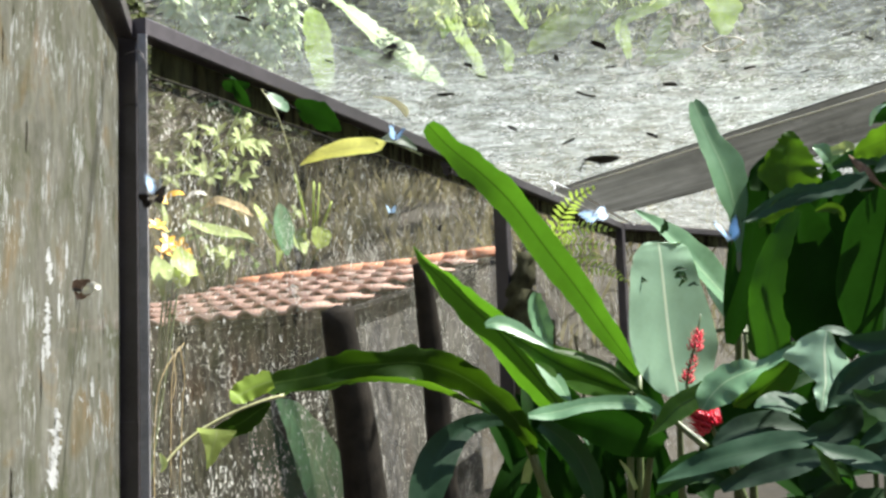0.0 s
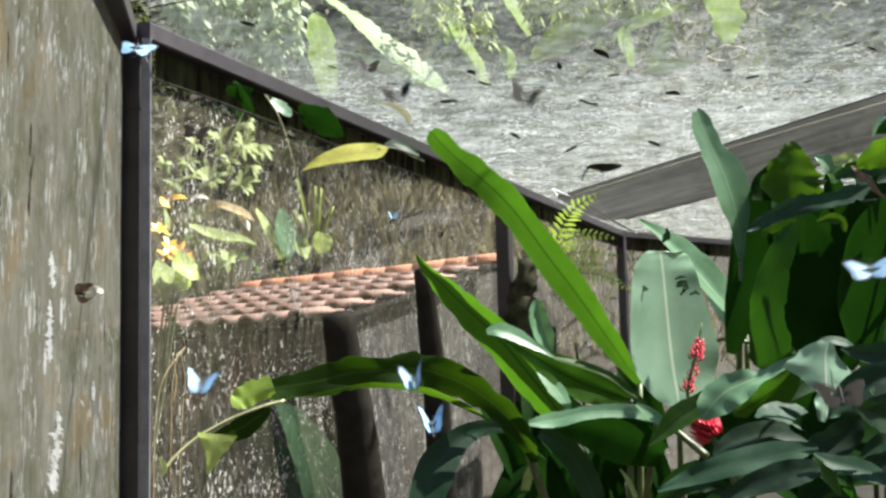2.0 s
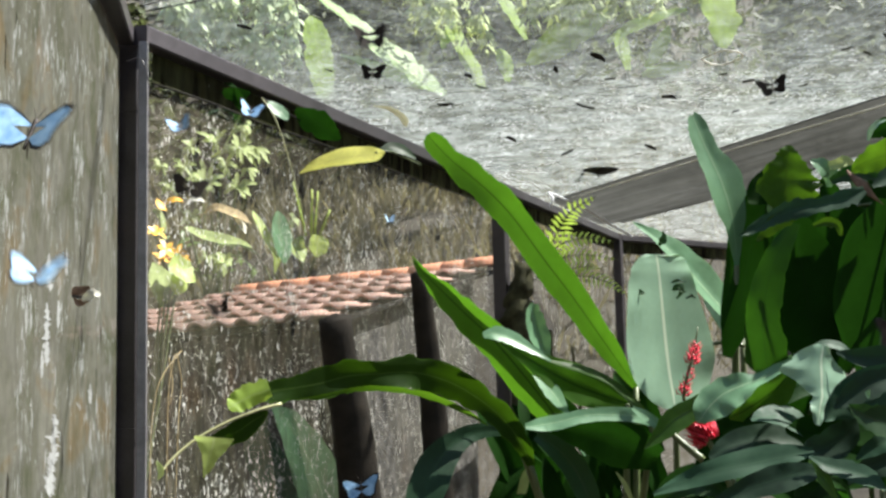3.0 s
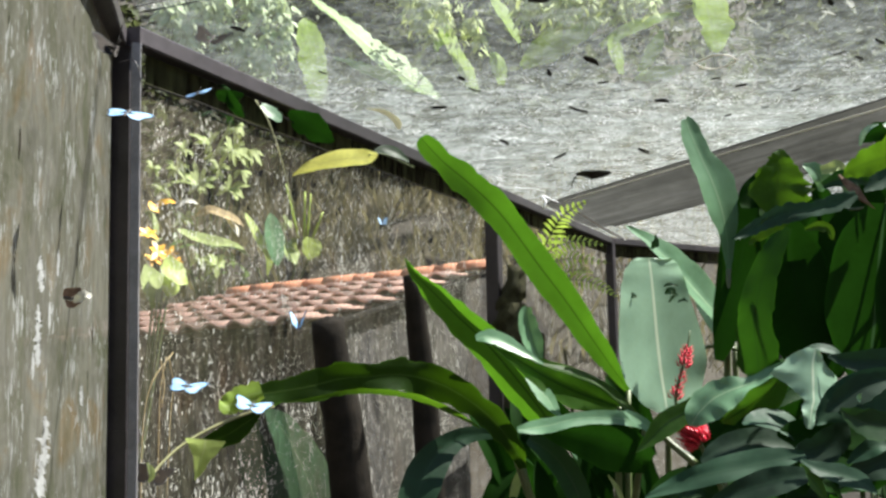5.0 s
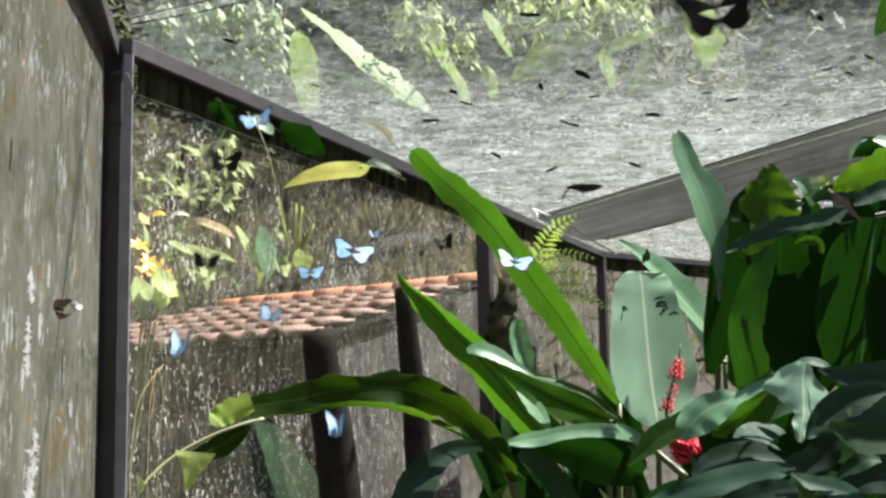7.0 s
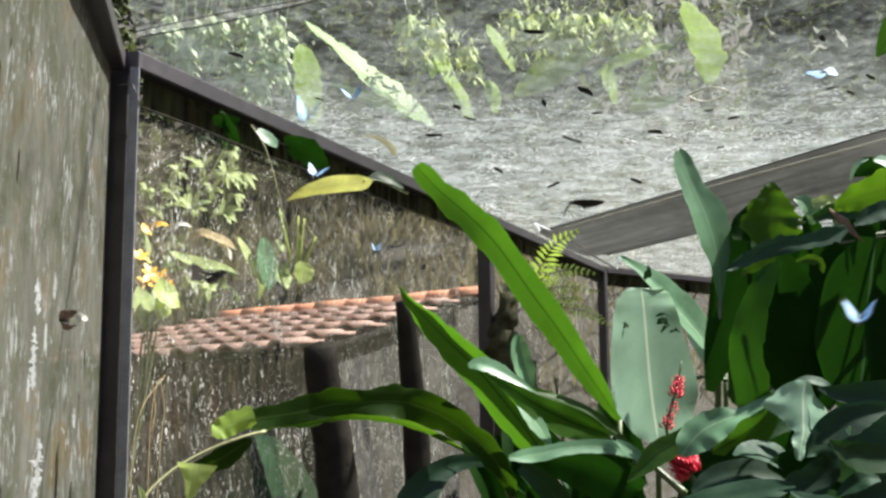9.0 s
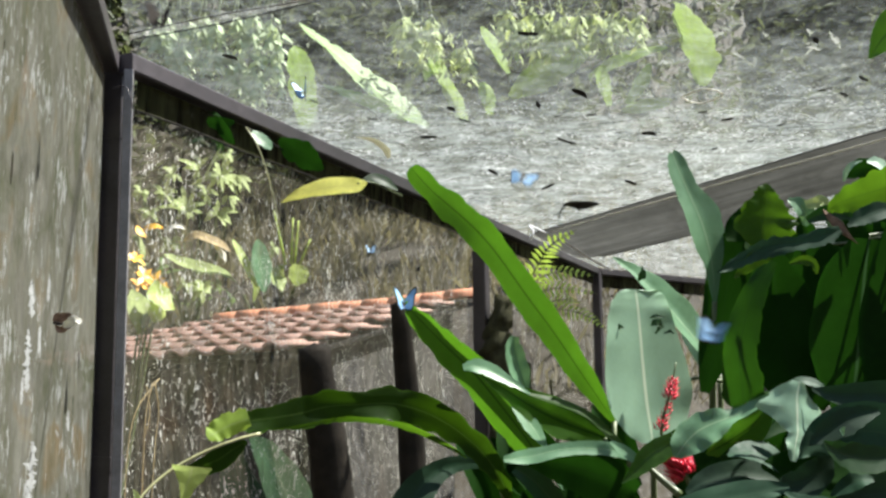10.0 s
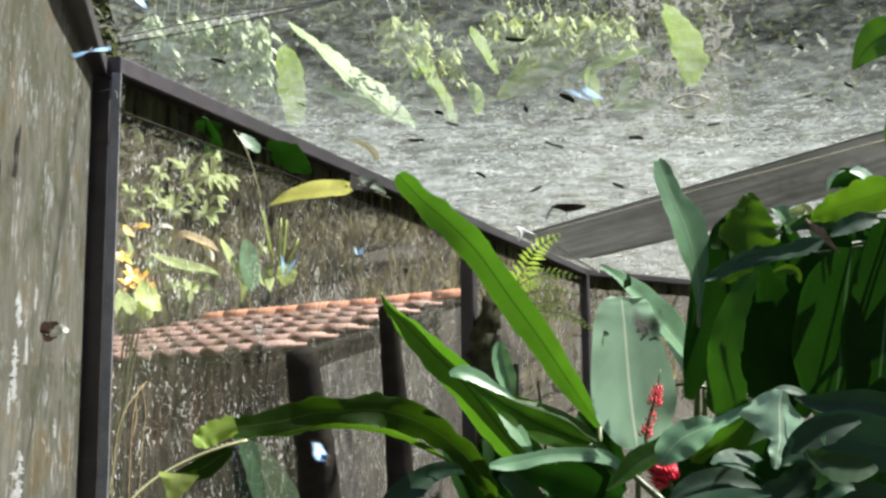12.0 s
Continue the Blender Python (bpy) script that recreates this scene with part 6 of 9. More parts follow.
blade(rosettes, [(-3.080, 13.923, 4.529, 0.0076, 0.0076), (-3.293, 13.923, 4.493, 0.0330, 0.0330), (-3.410, 13.923, 4.443, 0.0256, 0.0256), (-3.505, 13.923, 4.402, 0.0023, 0.0023)], (0.84, -0.6, 0.26), LEAF_LIME, fold=12, n=8, m=4)
blade(rosettes, [(-3.102, 14.023, 4.550, 0.0078, 0.0078), (-3.203, 14.023, 4.459, 0.0304, 0.0304), (-3.258, 14.023, 4.387, 0.0228, 0.0228), (-3.303, 14.023, 4.328, 0.0023, 0.0023)], (0.65, -0.6, 0.72), LEAF_LIME, fold=12, n=8, m=4)
blade(rosettes, [(-3.042, 13.749, 4.492, 0.0110, 0.0110), (-3.159, 13.749, 4.520, 0.0454, 0.0454), (-3.222, 13.749, 4.506, 0.0291, 0.0291), (-3.274, 13.749, 4.494, 0.0027, 0.0027)], (0.86, -0.6, 0.37), LEAF_LIME, fold=12, n=8, m=4)
blade(rosettes, [(-3.064, 13.849, 4.513, 0.0112, 0.0112), (-3.149, 13.849, 4.502, 0.0460, 0.0460), (-3.195, 13.849, 4.473, 0.0275, 0.0275), (-3.232, 13.849, 4.449, 0.0028, 0.0028)], (0.84, -0.6, 0.77), LEAF_LIME, fold=12, n=8, m=4)
blade(rosettes, [(-3.096, 13.994, 4.543, 0.0102, 0.0102), (-3.072, 13.994, 4.450, 0.0460, 0.0460), (-3.059, 13.994, 4.369, 0.0367, 0.0367), (-3.047, 13.994, 4.302, 0.0033, 0.0033)], (0.88, -0.6, 0.21000000000000002), LEAF_LIME, fold=12, n=8, m=4)
blade(rosettes, [(-3.118, 14.094, 4.564, 0.0075, 0.0075), (-3.136, 14.094, 4.509, 0.0316, 0.0316), (-3.145, 14.094, 4.456, 0.0258, 0.0258), (-3.153, 14.094, 4.412, 0.0027, 0.0027)], (0.69, -0.6, 0.72), LEAF_LIME, fold=12, n=8, m=4)
blade(rosettes, [(-3.108, 14.048, 4.555, 0.0105, 0.0105), (-2.978, 14.048, 4.438, 0.0473, 0.0473), (-2.907, 14.048, 4.343, 0.0378, 0.0378), (-2.848, 14.048, 4.266, 0.0034, 0.0034)], (0.71, -0.6, 0.25), LEAF_LIME, fold=12, n=8, m=4)
blade(rosettes, [(-3.130, 14.148, 4.576, 0.0114, 0.0114), (-3.005, 14.148, 4.561, 0.0470, 0.0470), (-2.936, 14.148, 4.531, 0.0371, 0.0371), (-2.880, 14.148, 4.505, 0.0038, 0.0038)], (0.44999999999999996, -0.6, 0.56), LEAF_LIME, fold=12, n=8, m=4)
blade(rosettes, [(-3.045, 13.764, 4.495, 0.0071, 0.0071), (-2.973, 13.764, 4.640, 0.0319, 0.0319), (-2.932, 13.764, 4.691, 0.0252, 0.0252), (-2.899, 13.764, 4.732, 0.0023, 0.0023)], (0.64, -0.6, 0.42), LEAF_LIME, fold=12, n=8, m=4)
blade(rosettes, [(-3.067, 13.864, 4.516, 0.0069, 0.0069), (-2.977, 13.864, 4.600, 0.0292, 0.0292), (-2.928, 13.864, 4.624, 0.0249, 0.0249), (-2.887, 13.864, 4.644, 0.0026, 0.0026)], (0.52, -0.6, 0.37), LEAF_LIME, fold=12, n=8, m=4)
blade(rosettes, [(-3.040, 13.739, 4.490, 0.0111, 0.0111), (-2.884, 13.739, 4.431, 0.0505, 0.0505), (-2.798, 13.739, 4.369, 0.0409, 0.0409), (-2.728, 13.739, 4.318, 0.0037, 0.0037)], (0.8899999999999999, -0.6, 0.45), LEAF_LIME, fold=12, n=8, m=4)
blade(rosettes, [(-3.062, 13.839, 4.511, 0.0112, 0.0112), (-2.954, 13.839, 4.518, 0.0460, 0.0460), (-2.894, 13.839, 4.499, 0.0363, 0.0363), (-2.845, 13.839, 4.483, 0.0037, 0.0037)], (0.74, -0.6, 0.56), LEAF_LIME, fold=12, n=8, m=4)
blade(rosettes, [(-3.117, 14.088, 4.563, 0.0074, 0.0074), (-3.021, 14.088, 4.635, 0.0368, 0.0368), (-2.968, 14.088, 4.644, 0.0387, 0.0387), (-2.924, 14.088, 4.652, 0.0035, 0.0035)], (0.6599999999999999, -0.6, 0.53), LEAF_LIME, fold=12, n=8, m=4)
blade(rosettes, [(-3.139, 14.188, 4.584, 0.0076, 0.0076), (-3.097, 14.188, 4.655, 0.0304, 0.0304), (-3.074, 14.188, 4.671, 0.0228, 0.0228), (-3.055, 14.188, 4.684, 0.0024, 0.0024)], (0.8, -0.6, 0.38), LEAF_LIME, fold=12, n=8, m=4)
blade(rosettes, [(-3.119, 14.099, 4.565, 0.0095, 0.0095), (-3.161, 14.099, 4.701, 0.0440, 0.0440), (-3.183, 14.099, 4.746, 0.0370, 0.0370), (-3.202, 14.099, 4.782, 0.0033, 0.0033)], (0.69, -0.6, 0.32), LEAF_LIME, fold=12, n=8, m=4)
blade(rosettes, [(-3.141, 14.199, 4.586, 0.0089, 0.0089), (-3.198, 14.199, 4.667, 0.0379, 0.0379), (-3.229, 14.199, 4.688, 0.0326, 0.0326), (-3.254, 14.199, 4.705, 0.0033, 0.0033)], (0.31999999999999995, -0.6, 0.45), LEAF_LIME, fold=12, n=8, m=4)
blade(rosettes, [(-3.092, 13.799, 3.941, 0.0103, 0.0103), (-2.937, 13.799, 3.989, 0.0507, 0.0507), (-2.851, 13.799, 3.985, 0.0410, 0.0410), (-2.781, 13.799, 3.982, 0.0037, 0.0037)], (0.83, -0.6, 0.7), LEAF_LIME, fold=12, n=8, m=4)
blade(rosettes, [(-3.114, 13.899, 3.958, 0.0109, 0.0109), (-3.021, 13.899, 3.953, 0.0460, 0.0460), (-2.969, 13.899, 3.927, 0.0356, 0.0356), (-2.927, 13.899, 3.906, 0.0037, 0.0037)], (0.44999999999999996, -0.6, 0.52), LEAF_LIME, fold=12, n=8, m=4)
blade(rosettes, [(-3.139, 14.009, 3.977, 0.0100, 0.0100), (-3.034, 14.009, 3.938, 0.0458, 0.0458), (-2.975, 14.009, 3.887, 0.0365, 0.0365), (-2.928, 14.009, 3.845, 0.0033, 0.0033)], (0.5499999999999999, -0.6, 0.36), LEAF_LIME, fold=12, n=8, m=4)
blade(rosettes, [(-3.161, 14.109, 3.994, 0.0114, 0.0114), (-3.097, 14.109, 3.932, 0.0469, 0.0469), (-3.062, 14.109, 3.875, 0.0370, 0.0370), (-3.033, 14.109, 3.828, 0.0038, 0.0038)], (0.64, -0.6, 0.79), LEAF_LIME, fold=12, n=8, m=4)
blade(rosettes, [(-3.106, 13.861, 3.952, 0.0091, 0.0091), (-3.102, 13.861, 4.091, 0.0412, 0.0412), (-3.099, 13.861, 4.137, 0.0330, 0.0330), (-3.097, 13.861, 4.175, 0.0030, 0.0030)], (0.84, -0.6, 0.59), LEAF_LIME, fold=12, n=8, m=4)
blade(rosettes, [(-3.128, 13.961, 3.969, 0.0088, 0.0088), (-3.158, 13.961, 4.054, 0.0373, 0.0373), (-3.173, 13.961, 4.078, 0.0324, 0.0324), (-3.186, 13.961, 4.098, 0.0033, 0.0033)], (0.42999999999999994, -0.6, 0.72), LEAF_LIME, fold=12, n=8, m=4)
blade(rosettes, [(-3.150, 14.060, 3.985, 0.0086, 0.0086), (-3.241, 14.060, 3.973, 0.0341, 0.0341), (-3.291, 14.060, 3.935, 0.0256, 0.0256), (-3.331, 14.060, 3.905, 0.0023, 0.0023)], (0.85, -0.6, 0.4), LEAF_LIME, fold=12, n=8, m=4)
blade(rosettes, [(-3.173, 14.160, 4.002, 0.0114, 0.0114), (-3.249, 14.160, 4.034, 0.0471, 0.0471), (-3.291, 14.160, 4.029, 0.0328, 0.0328), (-3.325, 14.160, 4.024, 0.0033, 0.0033)], (0.79, -0.6, 0.52), LEAF_LIME, fold=12, n=8, m=4)
blade(rosettes, [(-3.128, 13.962, 3.969, 0.0069, 0.0069), (-3.029, 13.962, 4.046, 0.0320, 0.0320), (-2.974, 13.962, 4.059, 0.0294, 0.0294), (-2.929, 13.962, 4.069, 0.0027, 0.0027)], (0.71, -0.6, 0.36), LEAF_LIME, fold=12, n=8, m=4)
blade(rosettes, [(-3.151, 14.062, 3.986, 0.0114, 0.0114), (-3.081, 14.062, 3.997, 0.0467, 0.0467), (-3.043, 14.062, 3.980, 0.0369, 0.0369), (-3.011, 14.062, 3.967, 0.0038, 0.0038)], (0.88, -0.6, 0.78), LEAF_LIME, fold=12, n=8, m=4)
blade(rosettes, [(-3.012, 13.967, 4.872, 0.0113, 0.0113), (-3.099, 13.967, 4.831, 0.0473, 0.0473), (-3.146, 13.967, 4.778, 0.0308, 0.0308), (-3.185, 13.967, 4.735, 0.0030, 0.0030)], (0.32999999999999996, -0.6, 0.74), LEAF_LIME, fold=12, n=8, m=4)
blade(rosettes, [(-3.033, 14.067, 4.895, 0.0072, 0.0072), (-3.060, 14.067, 4.845, 0.0287, 0.0287), (-3.074, 14.067, 4.795, 0.0239, 0.0239), (-3.085, 14.067, 4.754, 0.0027, 0.0027)], (0.8099999999999999, -0.6, 0.72), LEAF_LIME, fold=12, n=8, m=4)
blade(rosettes, [(-3.013, 13.975, 4.874, 0.0073, 0.0073), (-3.039, 13.975, 4.786, 0.0314, 0.0314), (-3.052, 13.975, 4.707, 0.0260, 0.0260), (-3.063, 13.975, 4.643, 0.0025, 0.0025)], (0.58, -0.6, 0.48), LEAF_LIME, fold=12, n=8, m=4)
blade(rosettes, [(-3.035, 14.075, 4.897, 0.0114, 0.0114), (-3.090, 14.075, 4.865, 0.0409, 0.0409), (-3.120, 14.075, 4.824, 0.0259, 0.0259), (-3.145, 14.075, 4.790, 0.0029, 0.0029)], (0.3, -0.6, 0.75), LEAF_LIME, fold=12, n=8, m=4)
blade(rosettes, [(-2.955, 13.705, 4.811, 0.0111, 0.0111), (-2.911, 13.705, 4.769, 0.0464, 0.0464), (-2.887, 13.705, 4.717, 0.0358, 0.0358), (-2.867, 13.705, 4.674, 0.0035, 0.0035)], (0.83, -0.6, 0.27), LEAF_LIME, fold=12, n=8, m=4)
blade(rosettes, [(-2.977, 13.805, 4.834, 0.0093, 0.0093), (-2.976, 13.805, 4.794, 0.0353, 0.0353), (-2.975, 13.805, 4.750, 0.0278, 0.0278), (-2.974, 13.805, 4.714, 0.0031, 0.0031)], (0.83, -0.6, 0.32), LEAF_LIME, fold=12, n=8, m=4)
blade(rosettes, [(-3.012, 13.969, 4.872, 0.0098, 0.0098), (-2.962, 13.969, 4.908, 0.0473, 0.0473), (-2.934, 13.969, 4.897, 0.0384, 0.0384), (-2.911, 13.969, 4.889, 0.0037, 0.0037)], (0.5, -0.6, 0.74), LEAF_LIME, fold=12, n=8, m=4)
blade(rosettes, [(-3.033, 14.069, 4.896, 0.0114, 0.0114), (-3.000, 14.069, 4.901, 0.0432, 0.0432), (-2.981, 14.069, 4.881, 0.0318, 0.0318), (-2.965, 14.069, 4.865, 0.0035, 0.0035)], (0.35, -0.6, 0.62), LEAF_LIME, fold=12, n=8, m=4)
blade(rosettes, [(-3.359, 13.745, 4.586, 0.0105, 0.0105), (-3.508, 13.745, 4.694, 0.0407, 0.0407), (-3.589, 13.745, 4.724, 0.0326, 0.0326), (-3.655, 13.745, 4.748, 0.0035, 0.0035)], (0.64, -0.6, 0.35), LEAF_LIME, fold=12, n=8, m=4)
blade(rosettes, [(-3.383, 13.845, 4.607, 0.0112, 0.0112), (-3.487, 13.845, 4.642, 0.0389, 0.0389), (-3.543, 13.845, 4.639, 0.0307, 0.0307), (-3.589, 13.845, 4.637, 0.0037, 0.0037)], (0.83, -0.6, 0.74), LEAF_LIME, fold=12, n=8, m=4)
blade(rosettes, [(-3.377, 13.819, 4.602, 0.0089, 0.0089), (-3.491, 13.819, 4.635, 0.0330, 0.0330), (-3.553, 13.819, 4.623, 0.0241, 0.0241), (-3.604, 13.819, 4.614, 0.0026, 0.0026)], (0.51, -0.6, 0.24), LEAF_LIME, fold=12, n=8, m=4)
blade(rosettes, [(-3.401, 13.919, 4.623, 0.0097, 0.0097), (-3.483, 13.919, 4.688, 0.0343, 0.0343), (-3.528, 13.919, 4.702, 0.0272, 0.0272), (-3.564, 13.919, 4.712, 0.0033, 0.0033)], (0.49, -0.6, 0.33999999999999997), LEAF_LIME, fold=12, n=8, m=4)
blade(rosettes, [(-3.395, 13.895, 4.618, 0.0111, 0.0111), (-3.461, 13.895, 4.698, 0.0432, 0.0432), (-3.496, 13.895, 4.711, 0.0331, 0.0331), (-3.525, 13.895, 4.722, 0.0035, 0.0035)], (0.88, -0.6, 0.26), LEAF_LIME, fold=12, n=8, m=4)
blade(rosettes, [(-3.420, 13.995, 4.640, 0.0113, 0.0113), (-3.485, 13.995, 4.667, 0.0394, 0.0394), (-3.521, 13.995, 4.659, 0.0311, 0.0311), (-3.550, 13.995, 4.653, 0.0037, 0.0037)], (0.52, -0.6, 0.8), LEAF_LIME, fold=12, n=8, m=4)
blade(rosettes, [(-3.388, 13.866, 4.612, 0.0071, 0.0071), (-3.317, 13.866, 4.729, 0.0268, 0.0268), (-3.277, 13.866, 4.764, 0.0216, 0.0216), (-3.244, 13.866, 4.792, 0.0023, 0.0023)], (0.73, -0.6, 0.47), LEAF_LIME, fold=12, n=8, m=4)
blade(rosettes, [(-3.413, 13.966, 4.634, 0.0078, 0.0078), (-3.397, 13.966, 4.751, 0.0270, 0.0270), (-3.389, 13.966, 4.793, 0.0210, 0.0210), (-3.381, 13.966, 4.828, 0.0025, 0.0025)], (0.59, -0.6, 0.27), LEAF_LIME, fold=12, n=8, m=4)
blade(rosettes, [(-3.402, 13.923, 4.624, 0.0070, 0.0070), (-3.431, 13.923, 4.571, 0.0275, 0.0275), (-3.447, 13.923, 4.512, 0.0228, 0.0228), (-3.459, 13.923, 4.463, 0.0024, 0.0024)], (0.52, -0.6, 0.3), LEAF_LIME, fold=12, n=8, m=4)
blade(rosettes, [(-3.427, 14.023, 4.646, 0.0080, 0.0080), (-3.421, 14.023, 4.596, 0.0276, 0.0276), (-3.417, 14.023, 4.545, 0.0216, 0.0216), (-3.414, 14.023, 4.504, 0.0026, 0.0026)], (0.45999999999999996, -0.6, 0.78), LEAF_LIME, fold=12, n=8, m=4)
blade(rosettes, [(-4.134, 13.702, 4.263, 0.0088, 0.0088), (-4.186, 13.702, 4.341, 0.0326, 0.0326), (-4.214, 13.702, 4.354, 0.0313, 0.0313), (-4.237, 13.702, 4.365, 0.0037, 0.0037)], (0.39999999999999997, -0.6, 0.59), LEAF_LIME, fold=12, n=8, m=4)
blade(rosettes, [(-4.164, 13.802, 4.283, 0.0112, 0.0112), (-4.214, 13.802, 4.319, 0.0353, 0.0353), (-4.241, 13.802, 4.316, 0.0254, 0.0254), (-4.263, 13.802, 4.314, 0.0034, 0.0034)], (0.73, -0.6, 0.49), LEAF_LIME, fold=12, n=8, m=4)
blade(rosettes, [(-4.143, 13.730, 4.269, 0.0111, 0.0111), (-4.090, 13.730, 4.282, 0.0388, 0.0388), (-4.060, 13.730, 4.259, 0.0314, 0.0314), (-4.036, 13.730, 4.241, 0.0037, 0.0037)], (0.44999999999999996, -0.6, 0.71), LEAF_LIME, fold=12, n=8, m=4)
blade(rosettes, [(-4.173, 13.830, 4.288, 0.0082, 0.0082), (-4.145, 13.830, 4.286, 0.0307, 0.0307), (-4.129, 13.830, 4.263, 0.0242, 0.0242), (-4.115, 13.830, 4.244, 0.0032, 0.0032)], (0.82, -0.6, 0.2), LEAF_LIME, fold=12, n=8, m=4)
blade(rosettes, [(-4.140, 13.721, 4.267, 0.0069, 0.0069), (-4.172, 13.721, 4.223, 0.0254, 0.0254), (-4.189, 13.721, 4.170, 0.0218, 0.0218), (-4.202, 13.721, 4.126, 0.0026, 0.0026)], (0.84, -0.6, 0.53), LEAF_LIME, fold=12, n=8, m=4)
blade(rosettes, [(-4.170, 13.821, 4.286, 0.0090, 0.0090), (-4.218, 13.821, 4.275, 0.0231, 0.0231), (-4.244, 13.821, 4.246, 0.0173, 0.0173), (-4.265, 13.821, 4.223, 0.0023, 0.0023)], (0.86, -0.6, 0.5), LEAF_LIME, fold=12, n=8, m=4)
blade(rosettes, [(-4.187, 13.876, 4.297, 0.0103, 0.0103), (-4.254, 13.876, 4.299, 0.0306, 0.0306), (-4.290, 13.876, 4.271, 0.0199, 0.0199), (-4.319, 13.876, 4.247, 0.0023, 0.0023)], (0.6699999999999999, -0.6, 0.44), LEAF_LIME, fold=12, n=8, m=4)
blade(rosettes, [(-4.217, 13.976, 4.316, 0.0099, 0.0099), (-4.267, 13.976, 4.347, 0.0305, 0.0305), (-4.293, 13.976, 4.341, 0.0192, 0.0192), (-4.315, 13.976, 4.336, 0.0026, 0.0026)], (0.7, -0.6, 0.28), LEAF_LIME, fold=12, n=8, m=4)
blade(rosettes, [(-4.144, 13.733, 4.269, 0.0095, 0.0095), (-4.109, 13.733, 4.225, 0.0305, 0.0305), (-4.090, 13.733, 4.171, 0.0230, 0.0230), (-4.073, 13.733, 4.127, 0.0027, 0.0027)], (0.39, -0.6, 0.69), LEAF_LIME, fold=12, n=8, m=4)
blade(rosettes, [(-4.174, 13.833, 4.289, 0.0112, 0.0112), (-4.124, 13.833, 4.266, 0.0350, 0.0350), (-4.096, 13.833, 4.231, 0.0243, 0.0243), (-4.073, 13.833, 4.202, 0.0033, 0.0033)], (0.42, -0.6, 0.6799999999999999), LEAF_LIME, fold=12, n=8, m=4)
blade(rosettes, [(-3.758, 13.970, 3.579, 0.0069, 0.0069), (-3.849, 13.970, 3.539, 0.0293, 0.0293), (-3.899, 13.970, 3.488, 0.0249, 0.0249), (-3.939, 13.970, 3.446, 0.0024, 0.0024)], (0.83, -0.6, 0.25), LEAF_LIME, fold=12, n=8, m=4)
blade(rosettes, [(-3.785, 14.070, 3.593, 0.0079, 0.0079), (-3.823, 14.070, 3.544, 0.0280, 0.0280), (-3.843, 14.070, 3.494, 0.0211, 0.0211), (-3.859, 14.070, 3.454, 0.0023, 0.0023)], (0.39999999999999997, -0.6, 0.73), LEAF_LIME, fold=12, n=8, m=4)
blade(rosettes, [(-3.751, 13.942, 3.575, 0.0080, 0.0080), (-3.682, 13.942, 3.627, 0.0393, 0.0393), (-3.643, 13.942, 3.625, 0.0383, 0.0383), (-3.612, 13.942, 3.624, 0.0037, 0.0037)], (0.61, -0.6, 0.65), LEAF_LIME, fold=12, n=8, m=4)
blade(rosettes, [(-3.778, 14.042, 3.589, 0.0080, 0.0080), (-3.742, 14.042, 3.657, 0.0293, 0.0293), (-3.721, 14.042, 3.671, 0.0211, 0.0211), (-3.705, 14.042, 3.683, 0.0023, 0.0023)], (0.87, -0.6, 0.3), LEAF_LIME, fold=12, n=8, m=4)
blade(rosettes, [(-3.749, 13.934, 3.574, 0.0106, 0.0106), (-3.817, 13.934, 3.630, 0.0466, 0.0466), (-3.854, 13.934, 3.631, 0.0371, 0.0371), (-3.884, 13.934, 3.632, 0.0037, 0.0037)], (0.6, -0.6, 0.54), LEAF_LIME, fold=12, n=8, m=4)
blade(rosettes, [(-3.776, 14.034, 3.588, 0.0114, 0.0114), (-3.837, 14.034, 3.600, 0.0430, 0.0430), (-3.870, 14.034, 3.585, 0.0299, 0.0299), (-3.897, 14.034, 3.572, 0.0033, 0.0033)], (0.37, -0.6, 0.59), LEAF_LIME, fold=12, n=8, m=4)
blade(rosettes, [(-3.758, 13.970, 3.579, 0.0113, 0.0113), (-3.699, 13.970, 3.555, 0.0474, 0.0474), (-3.666, 13.970, 3.512, 0.0369, 0.0369), (-3.639, 13.970, 3.477, 0.0036, 0.0036)], (0.75, -0.6, 0.5700000000000001), LEAF_LIME, fold=12, n=8, m=4)
blade(rosettes, [(-3.785, 14.070, 3.593, 0.0101, 0.0101), (-3.767, 14.070, 3.556, 0.0372, 0.0372), (-3.756, 14.070, 3.512, 0.0287, 0.0287), (-3.747, 14.070, 3.477, 0.0032, 0.0032)], (0.83, -0.6, 0.33999999999999997), LEAF_LIME, fold=12, n=8, m=4)
blade(rosettes, [(-3.291, 13.896, 2.896, 0.0074, 0.0074), (-3.376, 13.896, 2.838, 0.0374, 0.0374), (-3.422, 13.896, 2.778, 0.0294, 0.0294), (-3.460, 13.896, 2.728, 0.0023, 0.0023)], (0.42999999999999994, -0.6, 0.42), LEAF_LIME, fold=12, n=8, m=4)
blade(rosettes, [(-3.315, 13.996, 2.905, 0.0113, 0.0113), (-3.400, 13.996, 2.900, 0.0513, 0.0513), (-3.446, 13.996, 2.876, 0.0339, 0.0339), (-3.484, 13.996, 2.855, 0.0030, 0.0030)], (0.57, -0.6, 0.6799999999999999), LEAF_LIME, fold=12, n=8, m=4)
blade(rosettes, [(-3.293, 13.903, 2.896, 0.0092, 0.0092), (-3.295, 13.903, 2.822, 0.0488, 0.0488), (-3.295, 13.903, 2.751, 0.0396, 0.0396), (-3.295, 13.903, 2.694, 0.0031, 0.0031)], (0.88, -0.6, 0.39), LEAF_LIME, fold=12, n=8, m=4)
